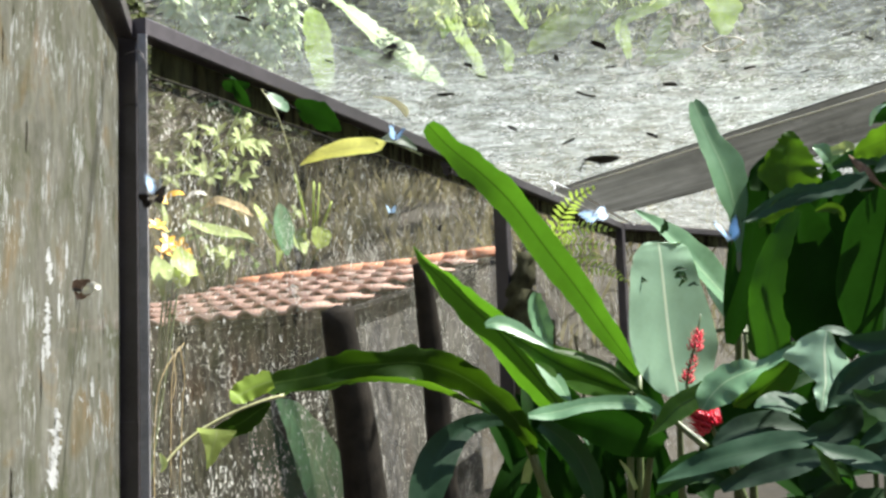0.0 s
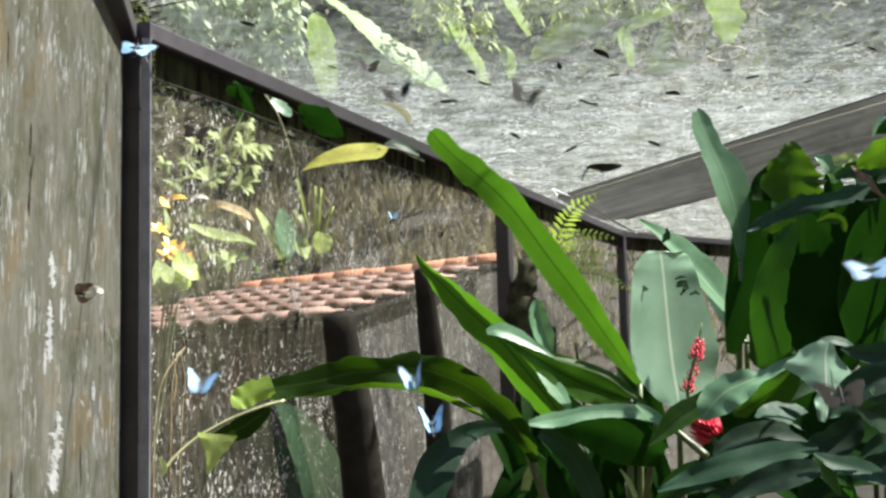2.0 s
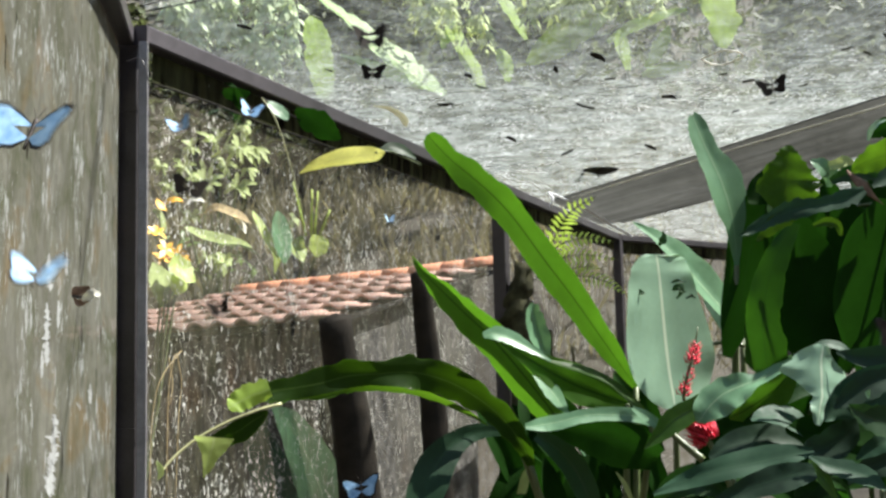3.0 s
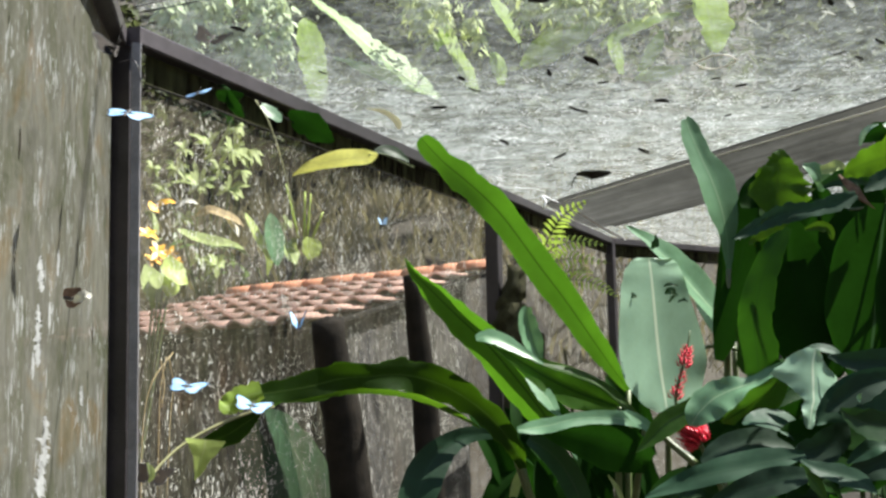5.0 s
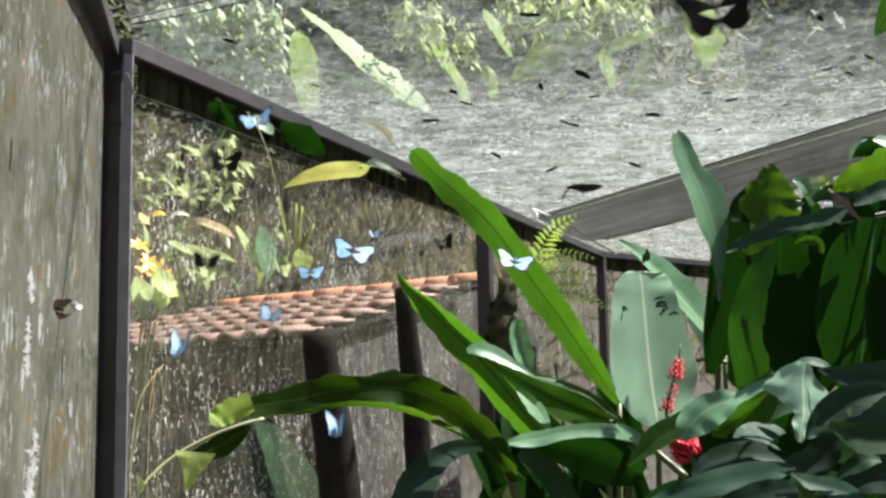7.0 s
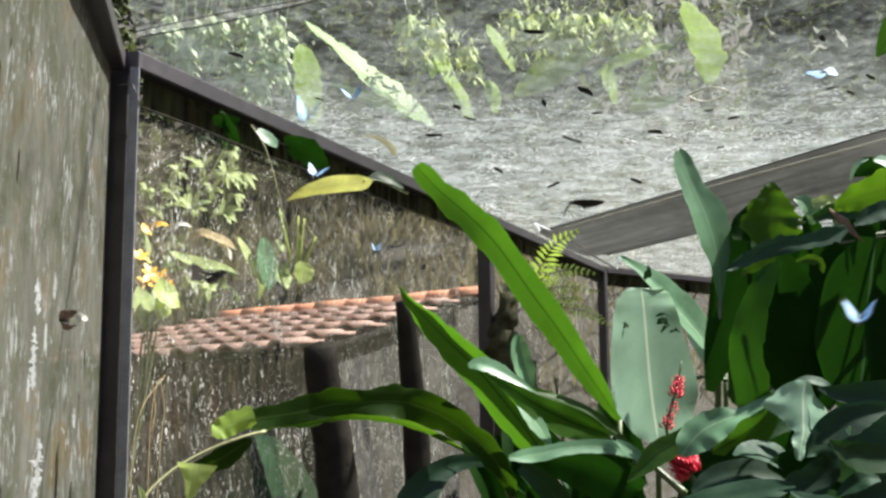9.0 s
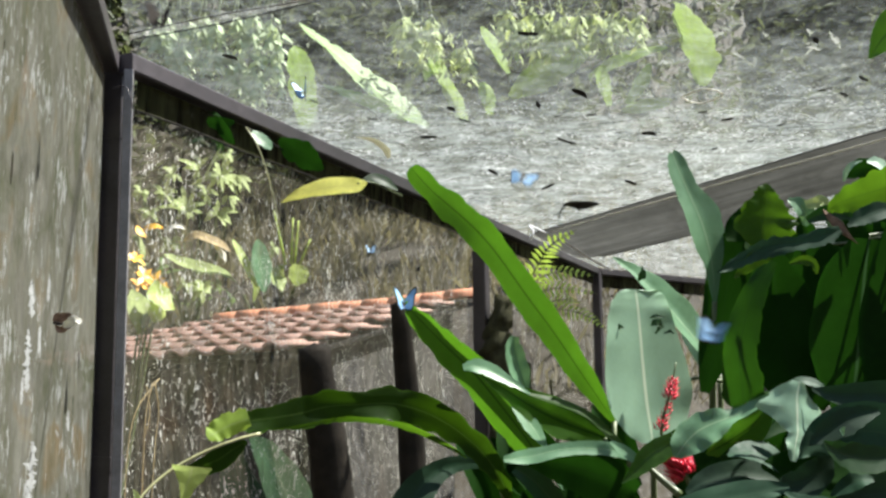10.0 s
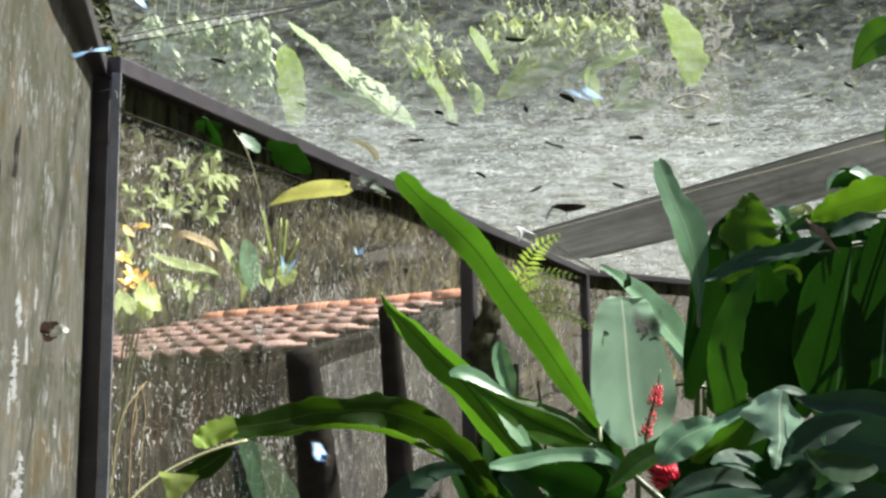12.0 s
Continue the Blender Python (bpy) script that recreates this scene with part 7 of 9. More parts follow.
blade(rosettes, [(-3.317, 14.003, 2.906, 0.0071, 0.0071), (-3.344, 14.003, 2.872, 0.0330, 0.0330), (-3.359, 14.003, 2.831, 0.0261, 0.0261), (-3.371, 14.003, 2.797, 0.0023, 0.0023)], (0.41, -0.6, 0.52), LEAF_LIME, fold=12, n=8, m=4)
blade(rosettes, [(-3.311, 13.977, 2.903, 0.0090, 0.0090), (-3.257, 13.977, 2.904, 0.0526, 0.0526), (-3.227, 13.977, 2.876, 0.0428, 0.0428), (-3.203, 13.977, 2.852, 0.0033, 0.0033)], (0.6699999999999999, -0.6, 0.42), LEAF_LIME, fold=12, n=8, m=4)
blade(rosettes, [(-3.334, 14.077, 2.913, 0.0114, 0.0114), (-3.312, 14.077, 2.902, 0.0475, 0.0475), (-3.299, 14.077, 2.874, 0.0325, 0.0325), (-3.289, 14.077, 2.851, 0.0029, 0.0029)], (0.33999999999999997, -0.6, 0.78), LEAF_LIME, fold=12, n=8, m=4)
blade(rosettes, [(-3.338, 14.095, 2.914, 0.0075, 0.0075), (-3.280, 14.095, 3.006, 0.0377, 0.0377), (-3.247, 14.095, 3.028, 0.0305, 0.0305), (-3.220, 14.095, 3.045, 0.0024, 0.0024)], (0.85, -0.6, 0.56), LEAF_LIME, fold=12, n=8, m=4)
blade(rosettes, [(-3.362, 14.195, 2.924, 0.0082, 0.0082), (-3.294, 14.195, 2.961, 0.0439, 0.0439), (-3.256, 14.195, 2.959, 0.0412, 0.0412), (-3.226, 14.195, 2.957, 0.0037, 0.0037)], (0.59, -0.6, 0.58), LEAF_LIME, fold=12, n=8, m=4)
blade(rosettes, [(-3.290, 13.891, 2.895, 0.0090, 0.0090), (-3.404, 13.891, 2.971, 0.0466, 0.0466), (-3.466, 13.891, 2.984, 0.0353, 0.0353), (-3.517, 13.891, 2.994, 0.0028, 0.0028)], (0.6599999999999999, -0.6, 0.24), LEAF_LIME, fold=12, n=8, m=4)
blade(rosettes, [(-3.314, 13.991, 2.905, 0.0093, 0.0093), (-3.392, 13.991, 2.928, 0.0444, 0.0444), (-3.435, 13.991, 2.919, 0.0335, 0.0335), (-3.470, 13.991, 2.912, 0.0030, 0.0030)], (0.32999999999999996, -0.6, 0.44), LEAF_LIME, fold=12, n=8, m=4)
blade(rosettes, [(-3.300, 13.933, 2.899, 0.0101, 0.0101), (-3.359, 13.933, 3.001, 0.0548, 0.0548), (-3.390, 13.933, 3.028, 0.0478, 0.0478), (-3.416, 13.933, 3.050, 0.0037, 0.0037)], (0.6699999999999999, -0.6, 0.63), LEAF_LIME, fold=12, n=8, m=4)
blade(rosettes, [(-3.324, 14.033, 2.908, 0.0093, 0.0093), (-3.343, 14.033, 2.989, 0.0445, 0.0445), (-3.354, 14.033, 3.011, 0.0361, 0.0361), (-3.362, 14.033, 3.029, 0.0032, 0.0032)], (0.75, -0.6, 0.32), LEAF_LIME, fold=12, n=8, m=4)
blade(rosettes, [(-2.336, 14.080, 3.496, 0.0080, 0.0080), (-2.360, 14.080, 3.574, 0.0287, 0.0287), (-2.374, 14.080, 3.588, 0.0254, 0.0254), (-2.384, 14.080, 3.598, 0.0030, 0.0030)], (0.35, -0.6, 0.36), LEAF_LIME, fold=12, n=8, m=4)
blade(rosettes, [(-2.352, 14.180, 3.509, 0.0077, 0.0077), (-2.350, 14.180, 3.573, 0.0241, 0.0241), (-2.349, 14.180, 3.585, 0.0188, 0.0188), (-2.348, 14.180, 3.595, 0.0025, 0.0025)], (0.39999999999999997, -0.6, 0.29000000000000004), LEAF_LIME, fold=12, n=8, m=4)
blade(rosettes, [(-2.301, 13.866, 3.467, 0.0112, 0.0112), (-2.267, 13.866, 3.452, 0.0363, 0.0363), (-2.248, 13.866, 3.414, 0.0257, 0.0257), (-2.233, 13.866, 3.383, 0.0031, 0.0031)], (0.38, -0.6, 0.63), LEAF_LIME, fold=12, n=8, m=4)
blade(rosettes, [(-2.317, 13.966, 3.480, 0.0100, 0.0100), (-2.279, 13.966, 3.484, 0.0357, 0.0357), (-2.258, 13.966, 3.463, 0.0282, 0.0282), (-2.241, 13.966, 3.447, 0.0037, 0.0037)], (0.73, -0.6, 0.53), LEAF_LIME, fold=12, n=8, m=4)
blade(rosettes, [(-2.306, 13.901, 3.472, 0.0069, 0.0069), (-2.319, 13.901, 3.428, 0.0245, 0.0245), (-2.326, 13.901, 3.375, 0.0203, 0.0203), (-2.331, 13.901, 3.331, 0.0024, 0.0024)], (0.39, -0.6, 0.71), LEAF_LIME, fold=12, n=8, m=4)
blade(rosettes, [(-2.323, 14.001, 3.485, 0.0099, 0.0099), (-2.353, 14.001, 3.466, 0.0254, 0.0254), (-2.370, 14.001, 3.434, 0.0175, 0.0175), (-2.383, 14.001, 3.407, 0.0023, 0.0023)], (0.39999999999999997, -0.6, 0.73), LEAF_LIME, fold=12, n=8, m=4)
blade(rosettes, [(-3.544, 13.906, 2.966, 0.0078, 0.0078), (-3.609, 13.906, 2.948, 0.0224, 0.0224), (-3.645, 13.906, 2.909, 0.0176, 0.0176), (-3.674, 13.906, 2.877, 0.0023, 0.0023)], (0.62, -0.6, 0.38), LEAF_LIME, fold=12, n=8, m=4)
blade(rosettes, [(-3.569, 14.006, 2.975, 0.0081, 0.0081), (-3.625, 14.006, 2.987, 0.0217, 0.0217), (-3.655, 14.006, 2.971, 0.0157, 0.0157), (-3.679, 14.006, 2.958, 0.0023, 0.0023)], (0.5499999999999999, -0.6, 0.21999999999999997), LEAF_LIME, fold=12, n=8, m=4)
blade(rosettes, [(-3.580, 14.051, 2.980, 0.0083, 0.0083), (-3.616, 14.051, 3.066, 0.0273, 0.0273), (-3.635, 14.051, 3.084, 0.0258, 0.0258), (-3.650, 14.051, 3.098, 0.0034, 0.0034)], (0.31, -0.6, 0.78), LEAF_LIME, fold=12, n=8, m=4)
blade(rosettes, [(-3.606, 14.151, 2.990, 0.0091, 0.0091), (-3.640, 14.151, 3.037, 0.0260, 0.0260), (-3.659, 14.151, 3.041, 0.0187, 0.0187), (-3.674, 14.151, 3.044, 0.0028, 0.0028)], (0.6699999999999999, -0.6, 0.21000000000000002), LEAF_LIME, fold=12, n=8, m=4)
blade(rosettes, [(-3.515, 13.793, 2.954, 0.0095, 0.0095), (-3.486, 13.793, 2.923, 0.0271, 0.0271), (-3.470, 13.793, 2.876, 0.0202, 0.0202), (-3.456, 13.793, 2.838, 0.0027, 0.0027)], (0.31, -0.6, 0.75), LEAF_LIME, fold=12, n=8, m=4)
blade(rosettes, [(-3.540, 13.893, 2.964, 0.0112, 0.0112), (-3.501, 13.893, 2.960, 0.0320, 0.0320), (-3.479, 13.893, 2.935, 0.0252, 0.0252), (-3.461, 13.893, 2.916, 0.0037, 0.0037)], (0.74, -0.6, 0.72), LEAF_LIME, fold=12, n=8, m=4)
blade(rosettes, [(-3.878, 13.973, 4.278, 0.0105, 0.0105), (-3.965, 13.973, 4.375, 0.0452, 0.0452), (-4.012, 13.973, 4.398, 0.0377, 0.0377), (-4.050, 13.973, 4.417, 0.0037, 0.0037)], (0.72, -0.6, 0.4), LEAF_LIME, fold=12, n=8, m=4)
blade(rosettes, [(-3.906, 14.073, 4.298, 0.0114, 0.0114), (-3.987, 14.073, 4.329, 0.0432, 0.0432), (-4.031, 14.073, 4.323, 0.0341, 0.0341), (-4.068, 14.073, 4.318, 0.0038, 0.0038)], (0.36, -0.6, 0.5700000000000001), LEAF_LIME, fold=12, n=8, m=4)
blade(rosettes, [(-3.903, 14.065, 4.296, 0.0072, 0.0072), (-3.882, 14.065, 4.436, 0.0302, 0.0302), (-3.869, 14.065, 4.482, 0.0240, 0.0240), (-3.858, 14.065, 4.520, 0.0024, 0.0024)], (0.48, -0.6, 0.59), LEAF_LIME, fold=12, n=8, m=4)
blade(rosettes, [(-3.931, 14.165, 4.315, 0.0073, 0.0073), (-3.887, 14.165, 4.388, 0.0271, 0.0271), (-3.862, 14.165, 4.406, 0.0213, 0.0213), (-3.842, 14.165, 4.420, 0.0024, 0.0024)], (0.6799999999999999, -0.6, 0.35), LEAF_LIME, fold=12, n=8, m=4)
blade(rosettes, [(-3.897, 14.043, 4.292, 0.0074, 0.0074), (-3.805, 14.043, 4.336, 0.0344, 0.0344), (-3.754, 14.043, 4.330, 0.0345, 0.0345), (-3.712, 14.043, 4.324, 0.0034, 0.0034)], (0.7, -0.6, 0.38), LEAF_LIME, fold=12, n=8, m=4)
blade(rosettes, [(-3.925, 14.143, 4.311, 0.0114, 0.0114), (-3.863, 14.143, 4.310, 0.0434, 0.0434), (-3.829, 14.143, 4.286, 0.0343, 0.0343), (-3.800, 14.143, 4.267, 0.0038, 0.0038)], (0.8, -0.6, 0.73), LEAF_LIME, fold=12, n=8, m=4)
blade(rosettes, [(-3.901, 14.057, 4.294, 0.0088, 0.0088), (-3.968, 14.057, 4.268, 0.0309, 0.0309), (-4.004, 14.057, 4.222, 0.0238, 0.0238), (-4.034, 14.057, 4.186, 0.0023, 0.0023)], (0.83, -0.6, 0.6), LEAF_LIME, fold=12, n=8, m=4)
blade(rosettes, [(-3.929, 14.157, 4.314, 0.0077, 0.0077), (-3.953, 14.157, 4.275, 0.0305, 0.0305), (-3.965, 14.157, 4.230, 0.0252, 0.0252), (-3.975, 14.157, 4.194, 0.0028, 0.0028)], (0.8899999999999999, -0.6, 0.41000000000000003), LEAF_LIME, fold=12, n=8, m=4)
blade(rosettes, [(-3.811, 13.733, 4.232, 0.0111, 0.0111), (-3.752, 13.733, 4.183, 0.0454, 0.0454), (-3.719, 13.733, 4.126, 0.0344, 0.0344), (-3.692, 13.733, 4.080, 0.0034, 0.0034)], (0.73, -0.6, 0.5), LEAF_LIME, fold=12, n=8, m=4)
blade(rosettes, [(-3.839, 13.833, 4.251, 0.0112, 0.0112), (-3.776, 13.833, 4.232, 0.0424, 0.0424), (-3.741, 13.833, 4.200, 0.0311, 0.0311), (-3.713, 13.833, 4.173, 0.0035, 0.0035)], (0.5, -0.6, 0.56), LEAF_LIME, fold=12, n=8, m=4)
blade(rosettes, [(-3.238, 13.755, 4.248, 0.0095, 0.0095), (-3.297, 13.755, 4.335, 0.0416, 0.0416), (-3.330, 13.755, 4.353, 0.0373, 0.0373), (-3.356, 13.755, 4.367, 0.0037, 0.0037)], (0.49, -0.6, 0.5), LEAF_LIME, fold=12, n=8, m=4)
blade(rosettes, [(-3.261, 13.855, 4.267, 0.0112, 0.0112), (-3.312, 13.855, 4.311, 0.0425, 0.0425), (-3.339, 13.855, 4.312, 0.0335, 0.0335), (-3.361, 13.855, 4.313, 0.0037, 0.0037)], (0.45999999999999996, -0.6, 0.77), LEAF_LIME, fold=12, n=8, m=4)
blade(rosettes, [(-3.308, 14.056, 4.306, 0.0076, 0.0076), (-3.215, 14.056, 4.316, 0.0363, 0.0363), (-3.163, 14.056, 4.290, 0.0353, 0.0353), (-3.121, 14.056, 4.270, 0.0035, 0.0035)], (0.88, -0.6, 0.21000000000000002), LEAF_LIME, fold=12, n=8, m=4)
blade(rosettes, [(-3.332, 14.156, 4.325, 0.0073, 0.0073), (-3.271, 14.156, 4.360, 0.0307, 0.0307), (-3.237, 14.156, 4.356, 0.0320, 0.0320), (-3.209, 14.156, 4.353, 0.0035, 0.0035)], (0.74, -0.6, 0.41000000000000003), LEAF_LIME, fold=12, n=8, m=4)
blade(rosettes, [(-3.317, 14.093, 4.313, 0.0106, 0.0106), (-3.290, 14.093, 4.237, 0.0435, 0.0435), (-3.274, 14.093, 4.165, 0.0341, 0.0341), (-3.262, 14.093, 4.106, 0.0033, 0.0033)], (0.8099999999999999, -0.6, 0.58), LEAF_LIME, fold=12, n=8, m=4)
blade(rosettes, [(-3.340, 14.193, 4.332, 0.0089, 0.0089), (-3.348, 14.193, 4.278, 0.0345, 0.0345), (-3.351, 14.193, 4.225, 0.0277, 0.0277), (-3.354, 14.193, 4.182, 0.0031, 0.0031)], (0.88, -0.6, 0.65), LEAF_LIME, fold=12, n=8, m=4)
blade(rosettes, [(-3.306, 14.045, 4.304, 0.0114, 0.0114), (-3.382, 14.045, 4.303, 0.0471, 0.0471), (-3.423, 14.045, 4.272, 0.0289, 0.0289), (-3.457, 14.045, 4.247, 0.0029, 0.0029)], (0.48, -0.6, 0.61), LEAF_LIME, fold=12, n=8, m=4)
blade(rosettes, [(-3.329, 14.145, 4.323, 0.0071, 0.0071), (-3.365, 14.145, 4.298, 0.0267, 0.0267), (-3.385, 14.145, 4.262, 0.0211, 0.0211), (-3.401, 14.145, 4.232, 0.0024, 0.0024)], (0.39999999999999997, -0.6, 0.21000000000000002), LEAF_LIME, fold=12, n=8, m=4)
blade(rosettes, [(-2.854, 14.055, 4.554, 0.0070, 0.0070), (-2.922, 14.055, 4.516, 0.0296, 0.0296), (-2.958, 14.055, 4.465, 0.0256, 0.0256), (-2.988, 14.055, 4.424, 0.0025, 0.0025)], (0.86, -0.6, 0.37), LEAF_LIME, fold=12, n=8, m=4)
blade(rosettes, [(-2.875, 14.155, 4.575, 0.0114, 0.0114), (-2.952, 14.155, 4.583, 0.0435, 0.0435), (-2.994, 14.155, 4.564, 0.0310, 0.0310), (-3.029, 14.155, 4.549, 0.0035, 0.0035)], (0.5499999999999999, -0.6, 0.65), LEAF_LIME, fold=12, n=8, m=4)
blade(rosettes, [(-2.800, 13.784, 4.497, 0.0088, 0.0088), (-2.741, 13.784, 4.485, 0.0384, 0.0384), (-2.708, 13.784, 4.448, 0.0304, 0.0304), (-2.682, 13.784, 4.418, 0.0030, 0.0030)], (0.47, -0.6, 0.25), LEAF_LIME, fold=12, n=8, m=4)
blade(rosettes, [(-2.820, 13.884, 4.518, 0.0112, 0.0112), (-2.794, 13.884, 4.498, 0.0426, 0.0426), (-2.779, 13.884, 4.464, 0.0322, 0.0322), (-2.767, 13.884, 4.437, 0.0036, 0.0036)], (0.85, -0.6, 0.28), LEAF_LIME, fold=12, n=8, m=4)
blade(rosettes, [(-2.844, 14.003, 4.543, 0.0113, 0.0113), (-2.758, 14.003, 4.453, 0.0455, 0.0455), (-2.710, 14.003, 4.373, 0.0339, 0.0339), (-2.671, 14.003, 4.307, 0.0033, 0.0033)], (0.35, -0.6, 0.79), LEAF_LIME, fold=12, n=8, m=4)
blade(rosettes, [(-2.864, 14.103, 4.564, 0.0113, 0.0113), (-2.762, 14.103, 4.536, 0.0432, 0.0432), (-2.706, 14.103, 4.498, 0.0341, 0.0341), (-2.660, 14.103, 4.467, 0.0038, 0.0038)], (0.86, -0.6, 0.35), LEAF_LIME, fold=12, n=8, m=4)
blade(rosettes, [(-2.800, 13.786, 4.497, 0.0094, 0.0094), (-2.785, 13.786, 4.409, 0.0389, 0.0389), (-2.777, 13.786, 4.331, 0.0310, 0.0310), (-2.770, 13.786, 4.267, 0.0031, 0.0031)], (0.69, -0.6, 0.66), LEAF_LIME, fold=12, n=8, m=4)
blade(rosettes, [(-2.820, 13.886, 4.518, 0.0071, 0.0071), (-2.839, 13.886, 4.455, 0.0272, 0.0272), (-2.849, 13.886, 4.397, 0.0218, 0.0218), (-2.857, 13.886, 4.350, 0.0024, 0.0024)], (0.42, -0.6, 0.26), LEAF_LIME, fold=12, n=8, m=4)
blade(rosettes, [(-3.767, 13.908, 4.556, 0.0100, 0.0100), (-3.836, 13.908, 4.635, 0.0415, 0.0415), (-3.873, 13.908, 4.649, 0.0350, 0.0350), (-3.904, 13.908, 4.660, 0.0037, 0.0037)], (0.36, -0.6, 0.6799999999999999), LEAF_LIME, fold=12, n=8, m=4)
blade(rosettes, [(-3.794, 14.008, 4.577, 0.0103, 0.0103), (-3.826, 14.008, 4.654, 0.0374, 0.0374), (-3.843, 14.008, 4.674, 0.0311, 0.0311), (-3.857, 14.008, 4.690, 0.0037, 0.0037)], (0.7, -0.6, 0.74), LEAF_LIME, fold=12, n=8, m=4)
blade(rosettes, [(-3.719, 13.730, 4.518, 0.0073, 0.0073), (-3.658, 13.730, 4.612, 0.0273, 0.0273), (-3.624, 13.730, 4.634, 0.0212, 0.0212), (-3.596, 13.730, 4.652, 0.0022, 0.0022)], (0.8099999999999999, -0.6, 0.31), LEAF_LIME, fold=12, n=8, m=4)
blade(rosettes, [(-3.746, 13.830, 4.539, 0.0080, 0.0080), (-3.732, 13.830, 4.633, 0.0275, 0.0275), (-3.724, 13.830, 4.662, 0.0211, 0.0211), (-3.717, 13.830, 4.686, 0.0026, 0.0026)], (0.71, -0.6, 0.36), LEAF_LIME, fold=12, n=8, m=4)
blade(rosettes, [(-3.775, 13.937, 4.562, 0.0112, 0.0112), (-3.703, 13.937, 4.537, 0.0433, 0.0433), (-3.663, 13.937, 4.493, 0.0351, 0.0351), (-3.631, 13.937, 4.458, 0.0037, 0.0037)], (0.6799999999999999, -0.6, 0.64), LEAF_LIME, fold=12, n=8, m=4)
blade(rosettes, [(-3.802, 14.037, 4.583, 0.0098, 0.0098), (-3.782, 14.037, 4.550, 0.0332, 0.0332), (-3.770, 14.037, 4.509, 0.0254, 0.0254), (-3.760, 14.037, 4.476, 0.0031, 0.0031)], (0.75, -0.6, 0.22999999999999998), LEAF_LIME, fold=12, n=8, m=4)
blade(rosettes, [(-3.716, 13.721, 4.516, 0.0111, 0.0111), (-3.782, 13.721, 4.493, 0.0426, 0.0426), (-3.817, 13.721, 4.451, 0.0261, 0.0261), (-3.846, 13.721, 4.416, 0.0028, 0.0028)], (0.39999999999999997, -0.6, 0.76), LEAF_LIME, fold=12, n=8, m=4)
blade(rosettes, [(-3.743, 13.821, 4.537, 0.0070, 0.0070), (-3.765, 13.821, 4.506, 0.0258, 0.0258), (-3.776, 13.821, 4.466, 0.0217, 0.0217), (-3.785, 13.821, 4.434, 0.0027, 0.0027)], (0.85, -0.6, 0.6), LEAF_LIME, fold=12, n=8, m=4)
blade(rosettes, [(-4.067, 13.898, 3.977, 0.0112, 0.0112), (-4.144, 13.898, 4.047, 0.0471, 0.0471), (-4.186, 13.898, 4.056, 0.0381, 0.0381), (-4.220, 13.898, 4.063, 0.0037, 0.0037)], (0.8099999999999999, -0.6, 0.6799999999999999), LEAF_LIME, fold=12, n=8, m=4)
blade(rosettes, [(-4.096, 13.998, 3.994, 0.0091, 0.0091), (-4.134, 13.998, 4.069, 0.0356, 0.0356), (-4.154, 13.998, 4.087, 0.0303, 0.0303), (-4.171, 13.998, 4.102, 0.0033, 0.0033)], (0.62, -0.6, 0.42), LEAF_LIME, fold=12, n=8, m=4)
blade(rosettes, [(-4.096, 13.997, 3.994, 0.0073, 0.0073), (-4.022, 13.997, 4.055, 0.0350, 0.0350), (-3.980, 13.997, 4.058, 0.0384, 0.0384), (-3.946, 13.997, 4.061, 0.0037, 0.0037)], (0.8, -0.6, 0.66), LEAF_LIME, fold=12, n=8, m=4)
blade(rosettes, [(-4.125, 14.097, 4.011, 0.0070, 0.0070), (-4.087, 14.097, 4.074, 0.0268, 0.0268), (-4.066, 14.097, 4.086, 0.0240, 0.0240), (-4.048, 14.097, 4.095, 0.0027, 0.0027)], (0.48, -0.6, 0.42), LEAF_LIME, fold=12, n=8, m=4)
blade(rosettes, [(-4.110, 14.046, 4.002, 0.0095, 0.0095), (-4.169, 14.046, 3.984, 0.0313, 0.0313), (-4.200, 14.046, 3.944, 0.0239, 0.0239), (-4.226, 14.046, 3.911, 0.0023, 0.0023)], (0.86, -0.6, 0.61), LEAF_LIME, fold=12, n=8, m=4)
blade(rosettes, [(-4.139, 14.146, 4.019, 0.0096, 0.0096), (-4.197, 14.146, 4.028, 0.0311, 0.0311), (-4.228, 14.146, 4.010, 0.0210, 0.0210), (-4.253, 14.146, 3.995, 0.0023, 0.0023)], (0.87, -0.6, 0.31), LEAF_LIME, fold=12, n=8, m=4)
blade(rosettes, [(-4.050, 13.839, 3.967, 0.0106, 0.0106), (-3.991, 13.839, 3.943, 0.0456, 0.0456), (-3.958, 13.839, 3.900, 0.0358, 0.0358), (-3.931, 13.839, 3.865, 0.0035, 0.0035)], (0.8899999999999999, -0.6, 0.32999999999999996), LEAF_LIME, fold=12, n=8, m=4)
blade(rosettes, [(-4.079, 13.939, 3.984, 0.0091, 0.0091), (-4.030, 13.939, 3.987, 0.0391, 0.0391), (-4.002, 13.939, 3.966, 0.0314, 0.0314), (-3.979, 13.939, 3.949, 0.0035, 0.0035)], (0.71, -0.6, 0.39), LEAF_LIME, fold=12, n=8, m=4)
blade(rosettes, [(-2.956, 13.916, 4.225, 0.0112, 0.0112), (-2.872, 13.916, 4.217, 0.0432, 0.0432), (-2.825, 13.916, 4.183, 0.0350, 0.0350), (-2.787, 13.916, 4.155, 0.0037, 0.0037)], (0.86, -0.6, 0.77), LEAF_LIME, fold=12, n=8, m=4)
